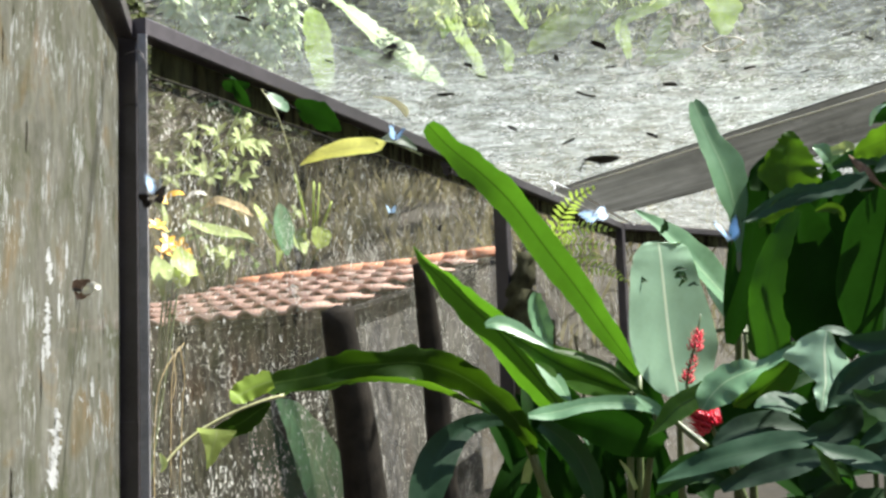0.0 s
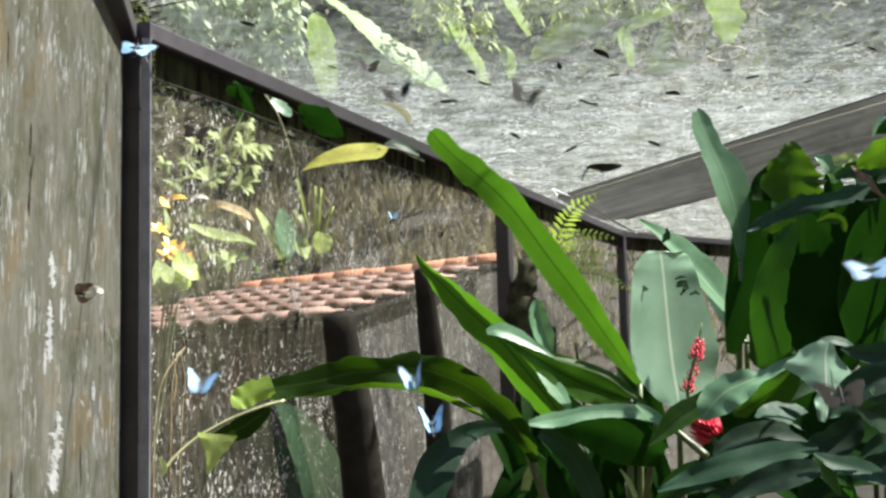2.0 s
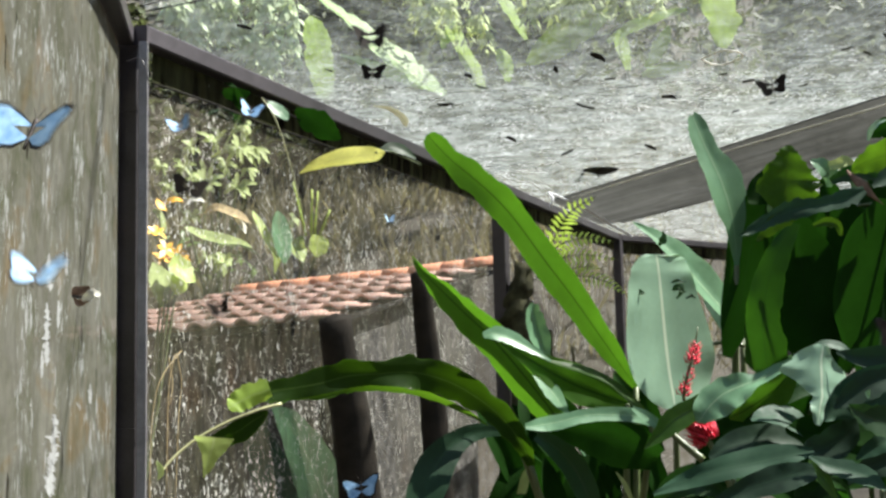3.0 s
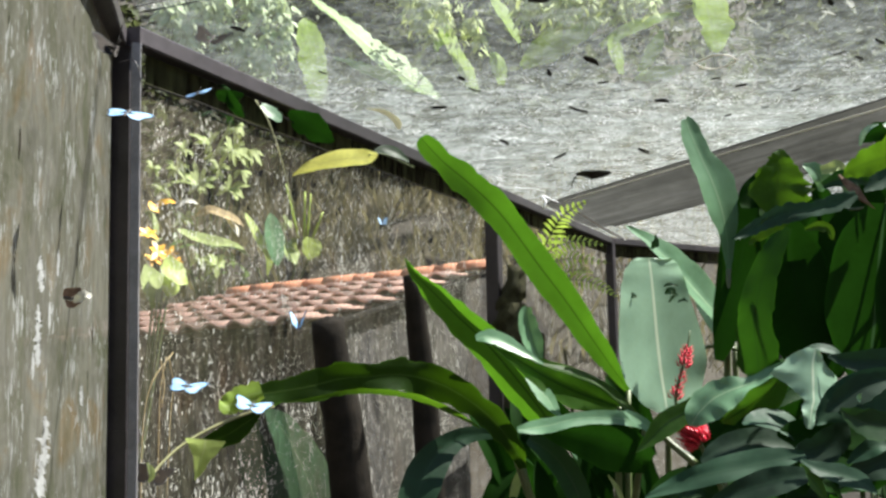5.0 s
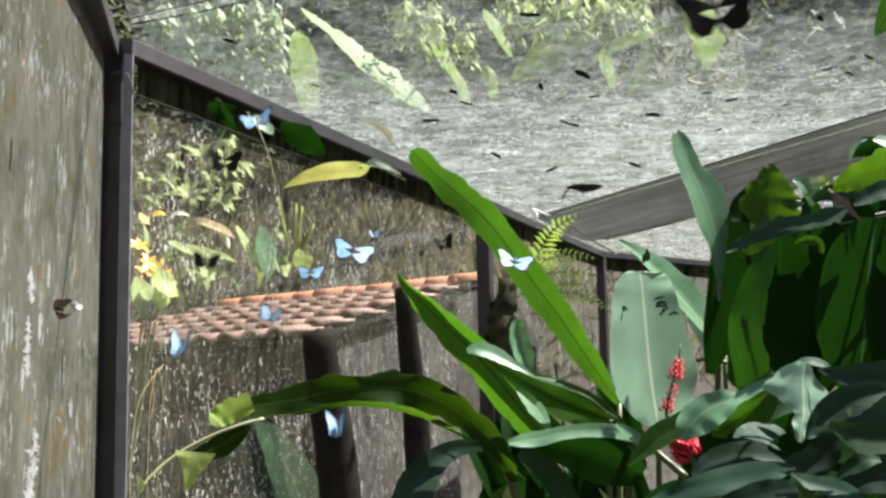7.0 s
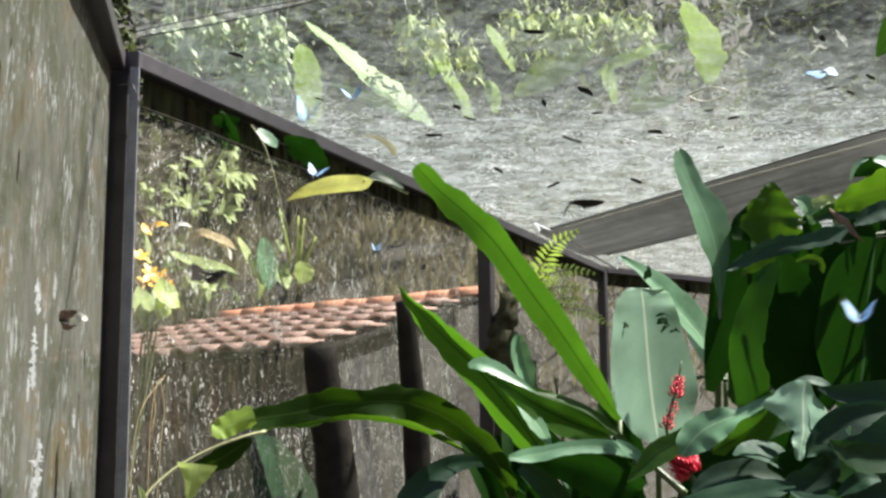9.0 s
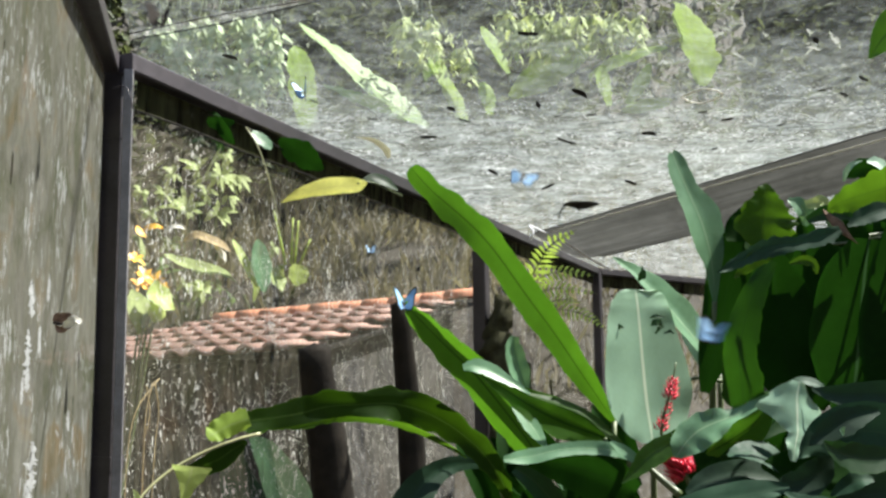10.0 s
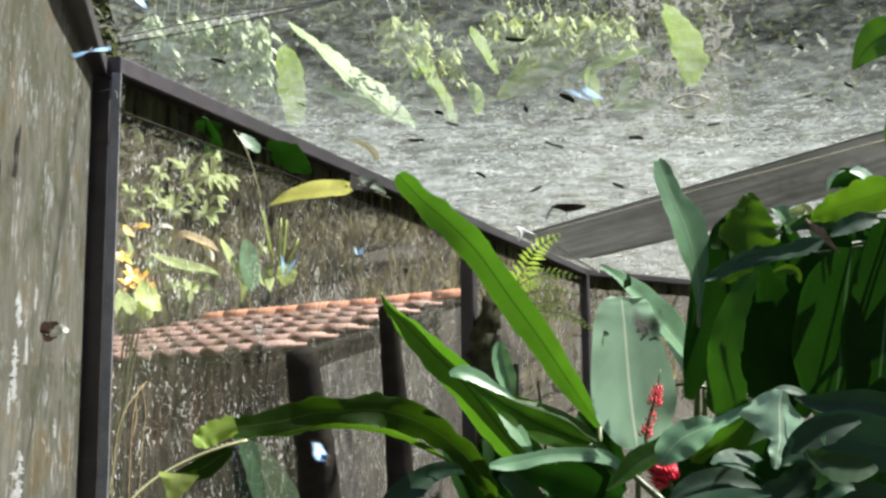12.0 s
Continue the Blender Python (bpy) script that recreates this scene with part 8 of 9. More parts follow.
blade(rosettes, [(-2.977, 14.016, 4.244, 0.0113, 0.0113), (-2.921, 14.016, 4.209, 0.0388, 0.0388), (-2.890, 14.016, 4.168, 0.0293, 0.0293), (-2.864, 14.016, 4.133, 0.0035, 0.0035)], (0.6699999999999999, -0.6, 0.41000000000000003), LEAF_LIME, fold=12, n=8, m=4)
blade(rosettes, [(-2.910, 13.702, 4.185, 0.0071, 0.0071), (-2.959, 13.702, 4.153, 0.0261, 0.0261), (-2.986, 13.702, 4.106, 0.0222, 0.0222), (-3.007, 13.702, 4.068, 0.0024, 0.0024)], (0.72, -0.6, 0.47), LEAF_LIME, fold=12, n=8, m=4)
blade(rosettes, [(-2.931, 13.802, 4.204, 0.0078, 0.0078), (-2.978, 13.802, 4.201, 0.0244, 0.0244), (-3.004, 13.802, 4.177, 0.0190, 0.0190), (-3.024, 13.802, 4.157, 0.0023, 0.0023)], (0.6599999999999999, -0.6, 0.22999999999999998), LEAF_LIME, fold=12, n=8, m=4)
blade(rosettes, [(-2.916, 13.731, 4.190, 0.0092, 0.0092), (-2.874, 13.731, 4.116, 0.0339, 0.0339), (-2.850, 13.731, 4.045, 0.0262, 0.0262), (-2.830, 13.731, 3.988, 0.0028, 0.0028)], (0.39999999999999997, -0.6, 0.61), LEAF_LIME, fold=12, n=8, m=4)
blade(rosettes, [(-2.938, 13.831, 4.209, 0.0112, 0.0112), (-2.879, 13.831, 4.170, 0.0389, 0.0389), (-2.846, 13.831, 4.127, 0.0307, 0.0307), (-2.819, 13.831, 4.091, 0.0037, 0.0037)], (0.6599999999999999, -0.6, 0.56), LEAF_LIME, fold=12, n=8, m=4)
for c in ((-3.551, 13.900, 4.023), (-3.075, 13.900, 4.524), (-3.114, 13.900, 3.958), (-2.997, 13.900, 4.856), (-3.396, 13.900, 4.619), (-4.194, 13.900, 4.302), (-3.740, 13.900, 3.569), (-3.292, 13.900, 2.896), (-2.306, 13.900, 3.472), (-3.542, 13.900, 2.965), (-3.858, 13.900, 4.264), (-3.272, 13.900, 4.276), (-2.823, 13.900, 4.521), (-3.765, 13.900, 4.554), (-4.067, 13.900, 3.977), (-2.952, 13.900, 4.222)):
    foot = Vector(on_land((-3.566, 14.200, 3.476)))
    stem(rosettes, [c, Vector(c).lerp(foot, 0.4) + Vector((0, 0.3, 0.1)), foot], 0.006, 0.012, STALK, 8)
stem(rosettes, [(-2.995, 13.900, 5.115), (-3.164, 13.900, 4.789), (-3.332, 13.900, 4.447)], 0.012, 0.016, LEAF_LIME, 8, "shoot")


def root_behind(p):
    """Where a stalk that runs straight away from the path meets the bank."""
    d = Vector((p[0], p[1], 0)).normalized()
    q = Vector(p)
    while q.z > land(q.x, q.y) and (q - Vector(p)).length < 20:
        q += d * 0.1 + Vector((0, 0, 0.024))
    return (q.x, q.y, land(q.x, q.y) - 0.05)


banana = thing("banana_plant", on_land((-0.844, 18.000, 5.164)), "young banana plant with torn pale green leaves in sun", "banana plant")
blade(banana, [(-0.149, 18.000, 6.256, 0.0511, 0.0511), (-0.595, 18.000, 6.564, 0.4259, 0.3407), (-0.926, 18.000, 6.851, 0.4430, 0.4089), (-1.342, 18.000, 7.226, 0.3407, 0.3748), (-1.823, 18.000, 7.670, 0.2556, 0.2896), (-2.233, 18.000, 8.027, 0.1704, 0.1704), (-2.560, 18.000, 8.319, 0.0341, 0.0341)], (0.5, -0.6, 0.6), LEAF_BRIGHT, fold=8, ripple=0.06, n=36, torn=0.3)
blade(banana, [(-0.200, 17.900, 6.295, 0.0678, 0.0678), (-0.769, 17.900, 6.519, 0.2541, 0.2541), (-1.339, 17.900, 6.744, 0.2372, 0.2372), (-1.735, 17.900, 6.923, 0.1694, 0.1694), (-2.089, 17.900, 7.070, 0.0169, 0.0169)], (0.5, -0.6, 0.6), LEAF_BRIGHT, fold=8, n=22, torn=0.35)
stem(banana, [(-0.149, 18.000, 6.256), root_behind((-0.149, 18.000, 6.256))], 0.03, 0.05)
plants = thing("banana_plant", on_land((1.130, 16.500, 4.830)), "group of banana leaves glowing yellow-green above the roof net", "banana plant")
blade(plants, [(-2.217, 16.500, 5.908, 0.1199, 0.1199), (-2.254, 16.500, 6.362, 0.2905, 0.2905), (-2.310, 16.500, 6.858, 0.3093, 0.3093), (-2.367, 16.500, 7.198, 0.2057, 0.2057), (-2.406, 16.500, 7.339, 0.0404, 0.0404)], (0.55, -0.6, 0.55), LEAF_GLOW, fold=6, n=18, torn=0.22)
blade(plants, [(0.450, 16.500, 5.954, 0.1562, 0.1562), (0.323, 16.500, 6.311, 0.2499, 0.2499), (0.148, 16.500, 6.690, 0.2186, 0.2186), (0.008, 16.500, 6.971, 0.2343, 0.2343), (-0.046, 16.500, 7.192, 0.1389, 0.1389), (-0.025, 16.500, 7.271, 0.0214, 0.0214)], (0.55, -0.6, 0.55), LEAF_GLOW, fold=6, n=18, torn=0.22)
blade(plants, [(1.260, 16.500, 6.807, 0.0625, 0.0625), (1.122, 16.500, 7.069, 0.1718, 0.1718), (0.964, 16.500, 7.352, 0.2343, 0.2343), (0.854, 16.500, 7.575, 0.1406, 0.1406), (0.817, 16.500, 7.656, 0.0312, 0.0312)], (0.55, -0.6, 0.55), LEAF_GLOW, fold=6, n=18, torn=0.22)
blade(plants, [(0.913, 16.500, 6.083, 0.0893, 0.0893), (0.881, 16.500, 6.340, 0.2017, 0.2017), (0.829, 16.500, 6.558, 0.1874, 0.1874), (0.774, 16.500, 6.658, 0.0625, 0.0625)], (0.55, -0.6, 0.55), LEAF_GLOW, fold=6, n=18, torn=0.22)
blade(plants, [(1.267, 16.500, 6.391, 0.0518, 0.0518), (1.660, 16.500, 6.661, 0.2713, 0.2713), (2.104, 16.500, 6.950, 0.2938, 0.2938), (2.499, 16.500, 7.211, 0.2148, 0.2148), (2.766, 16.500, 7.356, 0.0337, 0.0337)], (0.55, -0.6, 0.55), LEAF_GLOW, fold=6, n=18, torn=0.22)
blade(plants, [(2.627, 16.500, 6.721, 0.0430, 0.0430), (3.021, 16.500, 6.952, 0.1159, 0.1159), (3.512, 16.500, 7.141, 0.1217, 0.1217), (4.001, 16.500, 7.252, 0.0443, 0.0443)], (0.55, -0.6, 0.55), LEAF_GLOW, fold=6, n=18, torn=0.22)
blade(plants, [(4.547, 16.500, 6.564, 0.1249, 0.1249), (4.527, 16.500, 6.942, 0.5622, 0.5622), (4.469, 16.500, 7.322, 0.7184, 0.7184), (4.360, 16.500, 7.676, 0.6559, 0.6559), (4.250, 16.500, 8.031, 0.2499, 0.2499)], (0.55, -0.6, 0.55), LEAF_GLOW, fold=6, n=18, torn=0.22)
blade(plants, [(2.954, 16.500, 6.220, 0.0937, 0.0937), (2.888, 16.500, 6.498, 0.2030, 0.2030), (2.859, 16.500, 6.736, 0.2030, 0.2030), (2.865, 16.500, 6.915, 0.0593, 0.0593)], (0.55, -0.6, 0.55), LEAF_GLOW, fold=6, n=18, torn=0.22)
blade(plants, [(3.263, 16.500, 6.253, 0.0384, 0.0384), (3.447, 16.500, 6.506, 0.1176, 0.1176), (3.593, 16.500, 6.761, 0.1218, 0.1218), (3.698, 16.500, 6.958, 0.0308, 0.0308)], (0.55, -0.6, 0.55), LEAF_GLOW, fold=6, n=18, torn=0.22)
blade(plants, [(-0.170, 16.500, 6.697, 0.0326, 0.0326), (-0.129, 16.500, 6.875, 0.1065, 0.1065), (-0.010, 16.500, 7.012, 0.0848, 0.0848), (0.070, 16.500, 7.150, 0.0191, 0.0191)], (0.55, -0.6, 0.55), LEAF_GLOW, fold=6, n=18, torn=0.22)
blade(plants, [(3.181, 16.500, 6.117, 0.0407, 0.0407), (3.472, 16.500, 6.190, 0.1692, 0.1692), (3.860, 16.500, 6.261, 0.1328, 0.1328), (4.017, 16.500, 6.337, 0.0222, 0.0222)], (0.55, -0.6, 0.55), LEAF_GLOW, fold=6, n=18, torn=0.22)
for p in ((-2.217, 16.500, 5.908), (0.450, 16.500, 5.954), (1.260, 16.500, 6.807), (0.913, 16.500, 6.083), (1.267, 16.500, 6.391), (2.627, 16.500, 6.721), (4.547, 16.500, 6.564), (2.954, 16.500, 6.220), (3.263, 16.500, 6.253), (-0.170, 16.500, 6.697), (3.181, 16.500, 6.117)):
    stem(plants, [p, root_behind(p)], 0.015, 0.03)

lily = thing("broad_leaf_lily", on_land((-2.423, 13.500, 2.899)), "clump of upright broad pale leaves outside the net", "plant")
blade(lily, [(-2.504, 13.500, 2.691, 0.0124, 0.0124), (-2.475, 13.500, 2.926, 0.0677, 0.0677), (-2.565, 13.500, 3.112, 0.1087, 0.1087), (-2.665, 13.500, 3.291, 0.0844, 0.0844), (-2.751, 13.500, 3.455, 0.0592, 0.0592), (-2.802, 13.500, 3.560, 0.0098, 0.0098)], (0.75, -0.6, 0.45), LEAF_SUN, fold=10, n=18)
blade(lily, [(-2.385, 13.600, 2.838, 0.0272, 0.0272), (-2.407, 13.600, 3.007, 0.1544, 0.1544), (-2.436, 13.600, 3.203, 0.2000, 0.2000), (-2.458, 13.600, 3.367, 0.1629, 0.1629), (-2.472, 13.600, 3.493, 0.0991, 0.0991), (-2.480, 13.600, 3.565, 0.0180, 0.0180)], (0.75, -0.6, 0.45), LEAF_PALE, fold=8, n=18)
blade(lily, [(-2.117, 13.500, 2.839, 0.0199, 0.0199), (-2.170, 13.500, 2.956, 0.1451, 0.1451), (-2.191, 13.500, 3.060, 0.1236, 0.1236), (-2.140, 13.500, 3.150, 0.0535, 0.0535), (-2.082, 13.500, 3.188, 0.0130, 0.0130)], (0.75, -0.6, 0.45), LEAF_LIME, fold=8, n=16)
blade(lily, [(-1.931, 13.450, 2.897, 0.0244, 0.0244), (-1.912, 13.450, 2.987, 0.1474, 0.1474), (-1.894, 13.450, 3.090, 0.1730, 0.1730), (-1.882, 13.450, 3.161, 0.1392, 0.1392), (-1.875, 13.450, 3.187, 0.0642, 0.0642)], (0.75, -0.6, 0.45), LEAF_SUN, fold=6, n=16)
blade(lily, [(-2.743, 13.500, 2.961, 0.0104, 0.0104), (-2.929, 13.500, 3.093, 0.0723, 0.0723), (-3.172, 13.500, 3.166, 0.0998, 0.0998), (-3.431, 13.500, 3.227, 0.1058, 0.1058), (-3.627, 13.500, 3.314, 0.0817, 0.0817), (-3.741, 13.500, 3.360, 0.0102, 0.0102)], (0.75, -0.6, 0.45), LEAF_LIME, fold=10, n=20)
blade(lily, [(-2.800, 13.400, 3.365, 0.0053, 0.0053), (-2.956, 13.400, 3.470, 0.0848, 0.0848), (-3.125, 13.400, 3.549, 0.0848, 0.0848), (-3.287, 13.400, 3.596, 0.0804, 0.0804), (-3.446, 13.400, 3.526, 0.0143, 0.0143)], (0.75, -0.6, 0.45), DRY, fold=14, n=18)
blade(lily, [(-2.875, 13.400, 3.229, 0.0048, 0.0048), (-2.915, 13.400, 3.314, 0.0596, 0.0596), (-2.981, 13.400, 3.405, 0.0510, 0.0510), (-3.040, 13.400, 3.477, 0.0103, 0.0103)], (0.75, -0.6, 0.45), DRY_PALE, fold=14, n=12)
blade(lily, [(-3.737, 13.400, 3.630, 0.0066, 0.0066), (-3.627, 13.400, 3.716, 0.0329, 0.0329), (-3.515, 13.400, 3.722, 0.0407, 0.0407), (-3.424, 13.400, 3.682, 0.0053, 0.0053)], (0.75, -0.6, 0.45), DRY_PALE, fold=14, n=10)
blade(lily, [(-4.008, 13.400, 3.655, 0.0065, 0.0065), (-3.932, 13.400, 3.713, 0.0435, 0.0435), (-3.820, 13.400, 3.731, 0.0474, 0.0474), (-3.733, 13.400, 3.704, 0.0052, 0.0052)], (0.75, -0.6, 0.45), ORANGE, fold=10, n=10)
blade(lily, [(-4.094, 13.400, 3.747, 0.0089, 0.0089), (-4.060, 13.400, 3.675, 0.0646, 0.0646), (-4.013, 13.400, 3.616, 0.0494, 0.0494), (-3.961, 13.400, 3.583, 0.0051, 0.0051)], (0.75, -0.6, 0.45), ORANGE, fold=10, n=10)
blade(lily, [(-4.014, 13.400, 3.195, 0.0076, 0.0076), (-3.998, 13.400, 3.324, 0.0394, 0.0394), (-4.021, 13.400, 3.454, 0.0519, 0.0519), (-4.089, 13.400, 3.568, 0.0581, 0.0581), (-4.154, 13.400, 3.585, 0.0150, 0.0150)], (0.75, -0.6, 0.45), LEAF_LIME, fold=8, n=14)
stem(lily, [(-2.070, 13.500, 3.201), (-2.240, 13.500, 3.949)], 0.018, 0.011, LEAF_SUN, 4)
stem(lily, [(-1.999, 13.500, 3.201), (-1.979, 13.500, 3.841)], 0.018, 0.011, LEAF_SUN, 4)
stem(lily, [(-1.953, 13.500, 3.200), (-1.901, 13.500, 3.808)], 0.018, 0.011, LEAF_SUN, 4)
stem(lily, [(-1.882, 13.500, 3.200), (-1.737, 13.500, 3.550)], 0.018, 0.011, LEAF_SUN, 4)
foot = Vector(on_land((-2.423, 13.500, 2.899)))
for p in ((-2.504, 13.500, 2.691), (-2.368, 13.500, 2.828), (-2.117, 13.500, 2.839), (-1.938, 13.500, 2.902), (-2.743, 13.500, 2.961)):
    stem(lily, [p, Vector(p).lerp(foot, 0.5) + Vector((0, 0.3, 0)), foot], 0.012, 0.03)
limes = thing("lime_leaf_plant", (-2.55, 7.7, 0), "plant with broad sunlit yellow-green leaves beside the shed", "plant")
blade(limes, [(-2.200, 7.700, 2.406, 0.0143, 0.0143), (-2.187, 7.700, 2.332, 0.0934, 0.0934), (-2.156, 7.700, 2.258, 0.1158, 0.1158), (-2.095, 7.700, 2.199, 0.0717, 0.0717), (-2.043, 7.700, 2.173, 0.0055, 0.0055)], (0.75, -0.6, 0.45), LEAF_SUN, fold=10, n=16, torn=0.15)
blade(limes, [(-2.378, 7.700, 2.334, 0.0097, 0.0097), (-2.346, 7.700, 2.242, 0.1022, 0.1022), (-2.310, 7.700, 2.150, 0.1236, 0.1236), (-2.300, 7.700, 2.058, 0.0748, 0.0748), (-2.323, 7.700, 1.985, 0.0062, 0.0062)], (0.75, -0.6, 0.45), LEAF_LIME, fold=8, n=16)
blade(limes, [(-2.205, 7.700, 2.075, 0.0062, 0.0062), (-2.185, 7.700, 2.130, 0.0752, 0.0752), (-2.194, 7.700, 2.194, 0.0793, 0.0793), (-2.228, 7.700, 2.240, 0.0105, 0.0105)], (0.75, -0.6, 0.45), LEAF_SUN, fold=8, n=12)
blade(limes, [(-2.284, 7.700, 2.025, 0.0063, 0.0063), (-2.271, 7.700, 2.076, 0.0405, 0.0405), (-2.240, 7.700, 2.131, 0.0366, 0.0366), (-2.227, 7.700, 2.185, 0.0042, 0.0042)], (0.75, -0.6, 0.45), LEAF_PALE, fold=8, n=12)
for p in ((-2.200, 7.700, 2.406), (-2.323, 7.700, 1.985), (-2.205, 7.700, 2.075), (-2.284, 7.700, 2.025)):
    stem(limes, [p, (p[0] * 0.6 - 1.02, 7.72, p[2] * 0.6), (-2.55, 7.7, 0)], 0.008, 0.018)

low = thing("shade_plant", (-0.62, 5.0, 0), "dull grey-green broad leaves in the shade behind the net", "plant")
blade(low, [(-0.716, 5.350, 0.713, 0.0636, 0.0636), (-0.745, 5.310, 0.864, 0.1337, 0.1337), (-0.792, 5.270, 1.014, 0.1349, 0.1349), (-0.856, 5.230, 1.163, 0.1046, 0.1046), (-0.919, 5.190, 1.265, 0.0680, 0.0680), (-0.975, 5.150, 1.328, 0.0070, 0.0070)], (0.4, -0.8, 0.5), LEAF_PALE, fold=6, n=22, torn=0.06)
blade(low, [(-0.903, 5.200, 0.798, 0.0596, 0.0596), (-0.971, 5.175, 0.971, 0.1009, 0.1009), (-1.032, 5.150, 1.116, 0.0886, 0.0886), (-1.033, 5.125, 1.217, 0.0589, 0.0589), (-0.989, 5.100, 1.283, 0.0088, 0.0088)], (0.1, -1, 0.1), LEAF_BLUE, fold=6, n=20)
for p in ((-0.716, 5.350, 0.713), (-0.903, 5.200, 0.798)):
    stem(low, [p, (p[0], p[1], 0)], 0.01, 0.015)
yellow = thing("yellow_leaf_vine", (-0.258, 4.900, 2.554), "creeper with one large yellow leaf hanging below the net hem", "vine")
blade(yellow, [(-0.345, 4.780, 2.571, 0.0108, 0.0108), (-0.399, 4.764, 2.552, 0.0560, 0.0560), (-0.486, 4.748, 2.545, 0.0710, 0.0668), (-0.582, 4.732, 2.527, 0.0545, 0.0545), (-0.679, 4.716, 2.496, 0.0283, 0.0283), (-0.749, 4.700, 2.458, 0.0033, 0.0033)], (0.5, -0.6, 0.6), LEAF_YELLOW, fold=8, n=20)
blade(yellow, [(-0.373, 4.850, 2.586, 0.0102, 0.0102), (-0.319, 4.883, 2.609, 0.0302, 0.0302), (-0.259, 4.917, 2.597, 0.0335, 0.0335), (-0.198, 4.950, 2.562, 0.0085, 0.0085)], (0.3, -0.8, 0.5), LEAF_DARK, fold=10, n=12)
stem(yellow, [(-0.389, 4.770, 2.562), (-0.326, 4.820, 2.579), (-0.255, 4.950, 2.569), (-0.183, 5.150, 2.570)], 0.004, 0.004, STALK, 10, 'stem')

flowers = thing("orange_flowers", on_land((-4.814, 15.800, 2.798)), "cluster of bright orange-yellow flowers on leafy stems", "flowers")
for turn, (h, s) in enumerate((((-4.055, 13.2, 3.264), 0.05), ((-3.913, 13.2, 3.024), 0.055), ((-3.755, 13.2, 2.964), 0.05), ((-3.838, 13.2, 2.874), 0.05), ((-3.988, 13.2, 2.919), 0.04), ((-3.665, 13.2, 2.874), 0.035))):
    h = Vector(h)
    verts, faces = [], []
    look_way = Vector((0.45 + 0.3 * math.sin(turn * 2.3), -0.7, 0.55 + 0.3 * math.cos(turn * 1.7))).normalized()
    ax = look_way.orthogonal().normalized()
    ay = look_way.cross(ax)
    for i in range(6):
        a = i * 2 * math.pi / 6 + turn * 1.3
        o = (ax * math.cos(a) + ay * math.sin(a)) * s * (3.4 if i % 2 else 2.6)
        w = (ay * math.cos(a) - ax * math.sin(a)) * s * 0.75
        k = len(verts)
        verts += [h, h + o * 0.55 + w + look_way * s * 0.5, h + o * 1.05 + look_way * s * (0.2 if i % 2 else 1.2) - Vector((0, 0, s * 0.3)), h + o * 0.55 - w + look_way * s * 0.5]
        faces.append((k, k + 1, k + 2, k + 3))
    part("flower", mesh_of("flower", verts, faces, ORANGE), flowers, "orange-yellow flower")
    stem(flowers, [h, h + Vector((-0.1, 0.8, -0.2)), (h.x - 0.6, h.y + 2.6, land(h.x - 0.6, h.y + 2.6))], 0.012, 0.02)


def thicket():
    """Undergrowth on the bank: leaves past counting."""
    rnd = random.Random(5)
    verts, faces, uv = [], [], []
    for i in range(90000):
        y = 12.0 + 28.0 * rnd.random() ** 0.8
        x = y * rnd.uniform(-0.62, 0.62)
        if land(x, y) < 5.0:
            continue
        p = Vector((x, y, land(x, y) + rnd.random() ** 2 * 1.3))
        d = Vector((rnd.gauss(0, 1), rnd.gauss(0, 1), rnd.gauss(0.2, 0.6))).normalized()
        nor = Vector((rnd.gauss(0, 0.5), rnd.gauss(-0.3, 0.5), 1))
        nor = (nor - d * nor.dot(d)).normalized()
        s = d.cross(nor)
        L = rnd.uniform(0.12, 0.36) * max(1.0, y / 14.0)
        w = L * rnd.uniform(0.12, 0.25)
        k = len(verts)
        verts += [p, p + d * L * 0.5 + s * w, p + d * L - Vector((0, 0, 0.2 * L)), p + d * L * 0.5 - s * w]
        uv += [(0.5, 0), (1, 0.5), (0.5, 1), (0, 0.5)]
        faces += [(k, k + 1, k + 2), (k, k + 2, k + 3)]
    ob = new("undergrowth", mesh_of("undergrowth", verts, faces, LEAF_FAR, uv))
    tagged(ob, "dense dark green undergrowth on the shaded bank", "undergrowth", kind="stuff")


thicket()


def bank_grass():
    """Rank dry grass and weeds on the bank behind the shed: blades past counting."""
    rnd = random.Random(8)
    verts, faces, uv = [], [], []
    for i in range(15000):
        x, y = rnd.uniform(-8.0, 7.0), rnd.uniform(11.5, 22.0)
        z = land(x, y)
        if z < 1.2 or z > 5.2 or (x < -1.0 and y < 15.0) or noise.noise(Vector((x * 0.8, y * 0.8, 6))) < -0.3:
            continue
        p = Vector((x, y, z - 0.03))
        L = rnd.uniform(0.2, 0.55)
        tip = p + Vector((rnd.gauss(0, 0.12), rnd.gauss(0, 0.12), L))
        w = Vector((rnd.gauss(1, 0.3), rnd.gauss(0, 0.5), 0)).normalized() * rnd.uniform(0.012, 0.03)
        m = p.lerp(tip, 0.55) + Vector((rnd.gauss(0, 0.03), rnd.gauss(0, 0.03), 0.02))
        k = len(verts)
        verts += [p - w * 0.6, p + w * 0.6, m + w, tip, m - w]
        uv += [(0.3, 0), (0.7, 0), (1, 0.5), (0.5, 1), (0, 0.5)]
        faces += [(k, k + 1, k + 2, k + 4), (k + 4, k + 2, k + 3)]
    ob = new("bank_grass", mesh_of("bank_grass", verts, faces, WEED, uv))
    tagged(ob, "rank brownish green grass on the bank behind the shed", "grass", kind="stuff")


bank_grass()

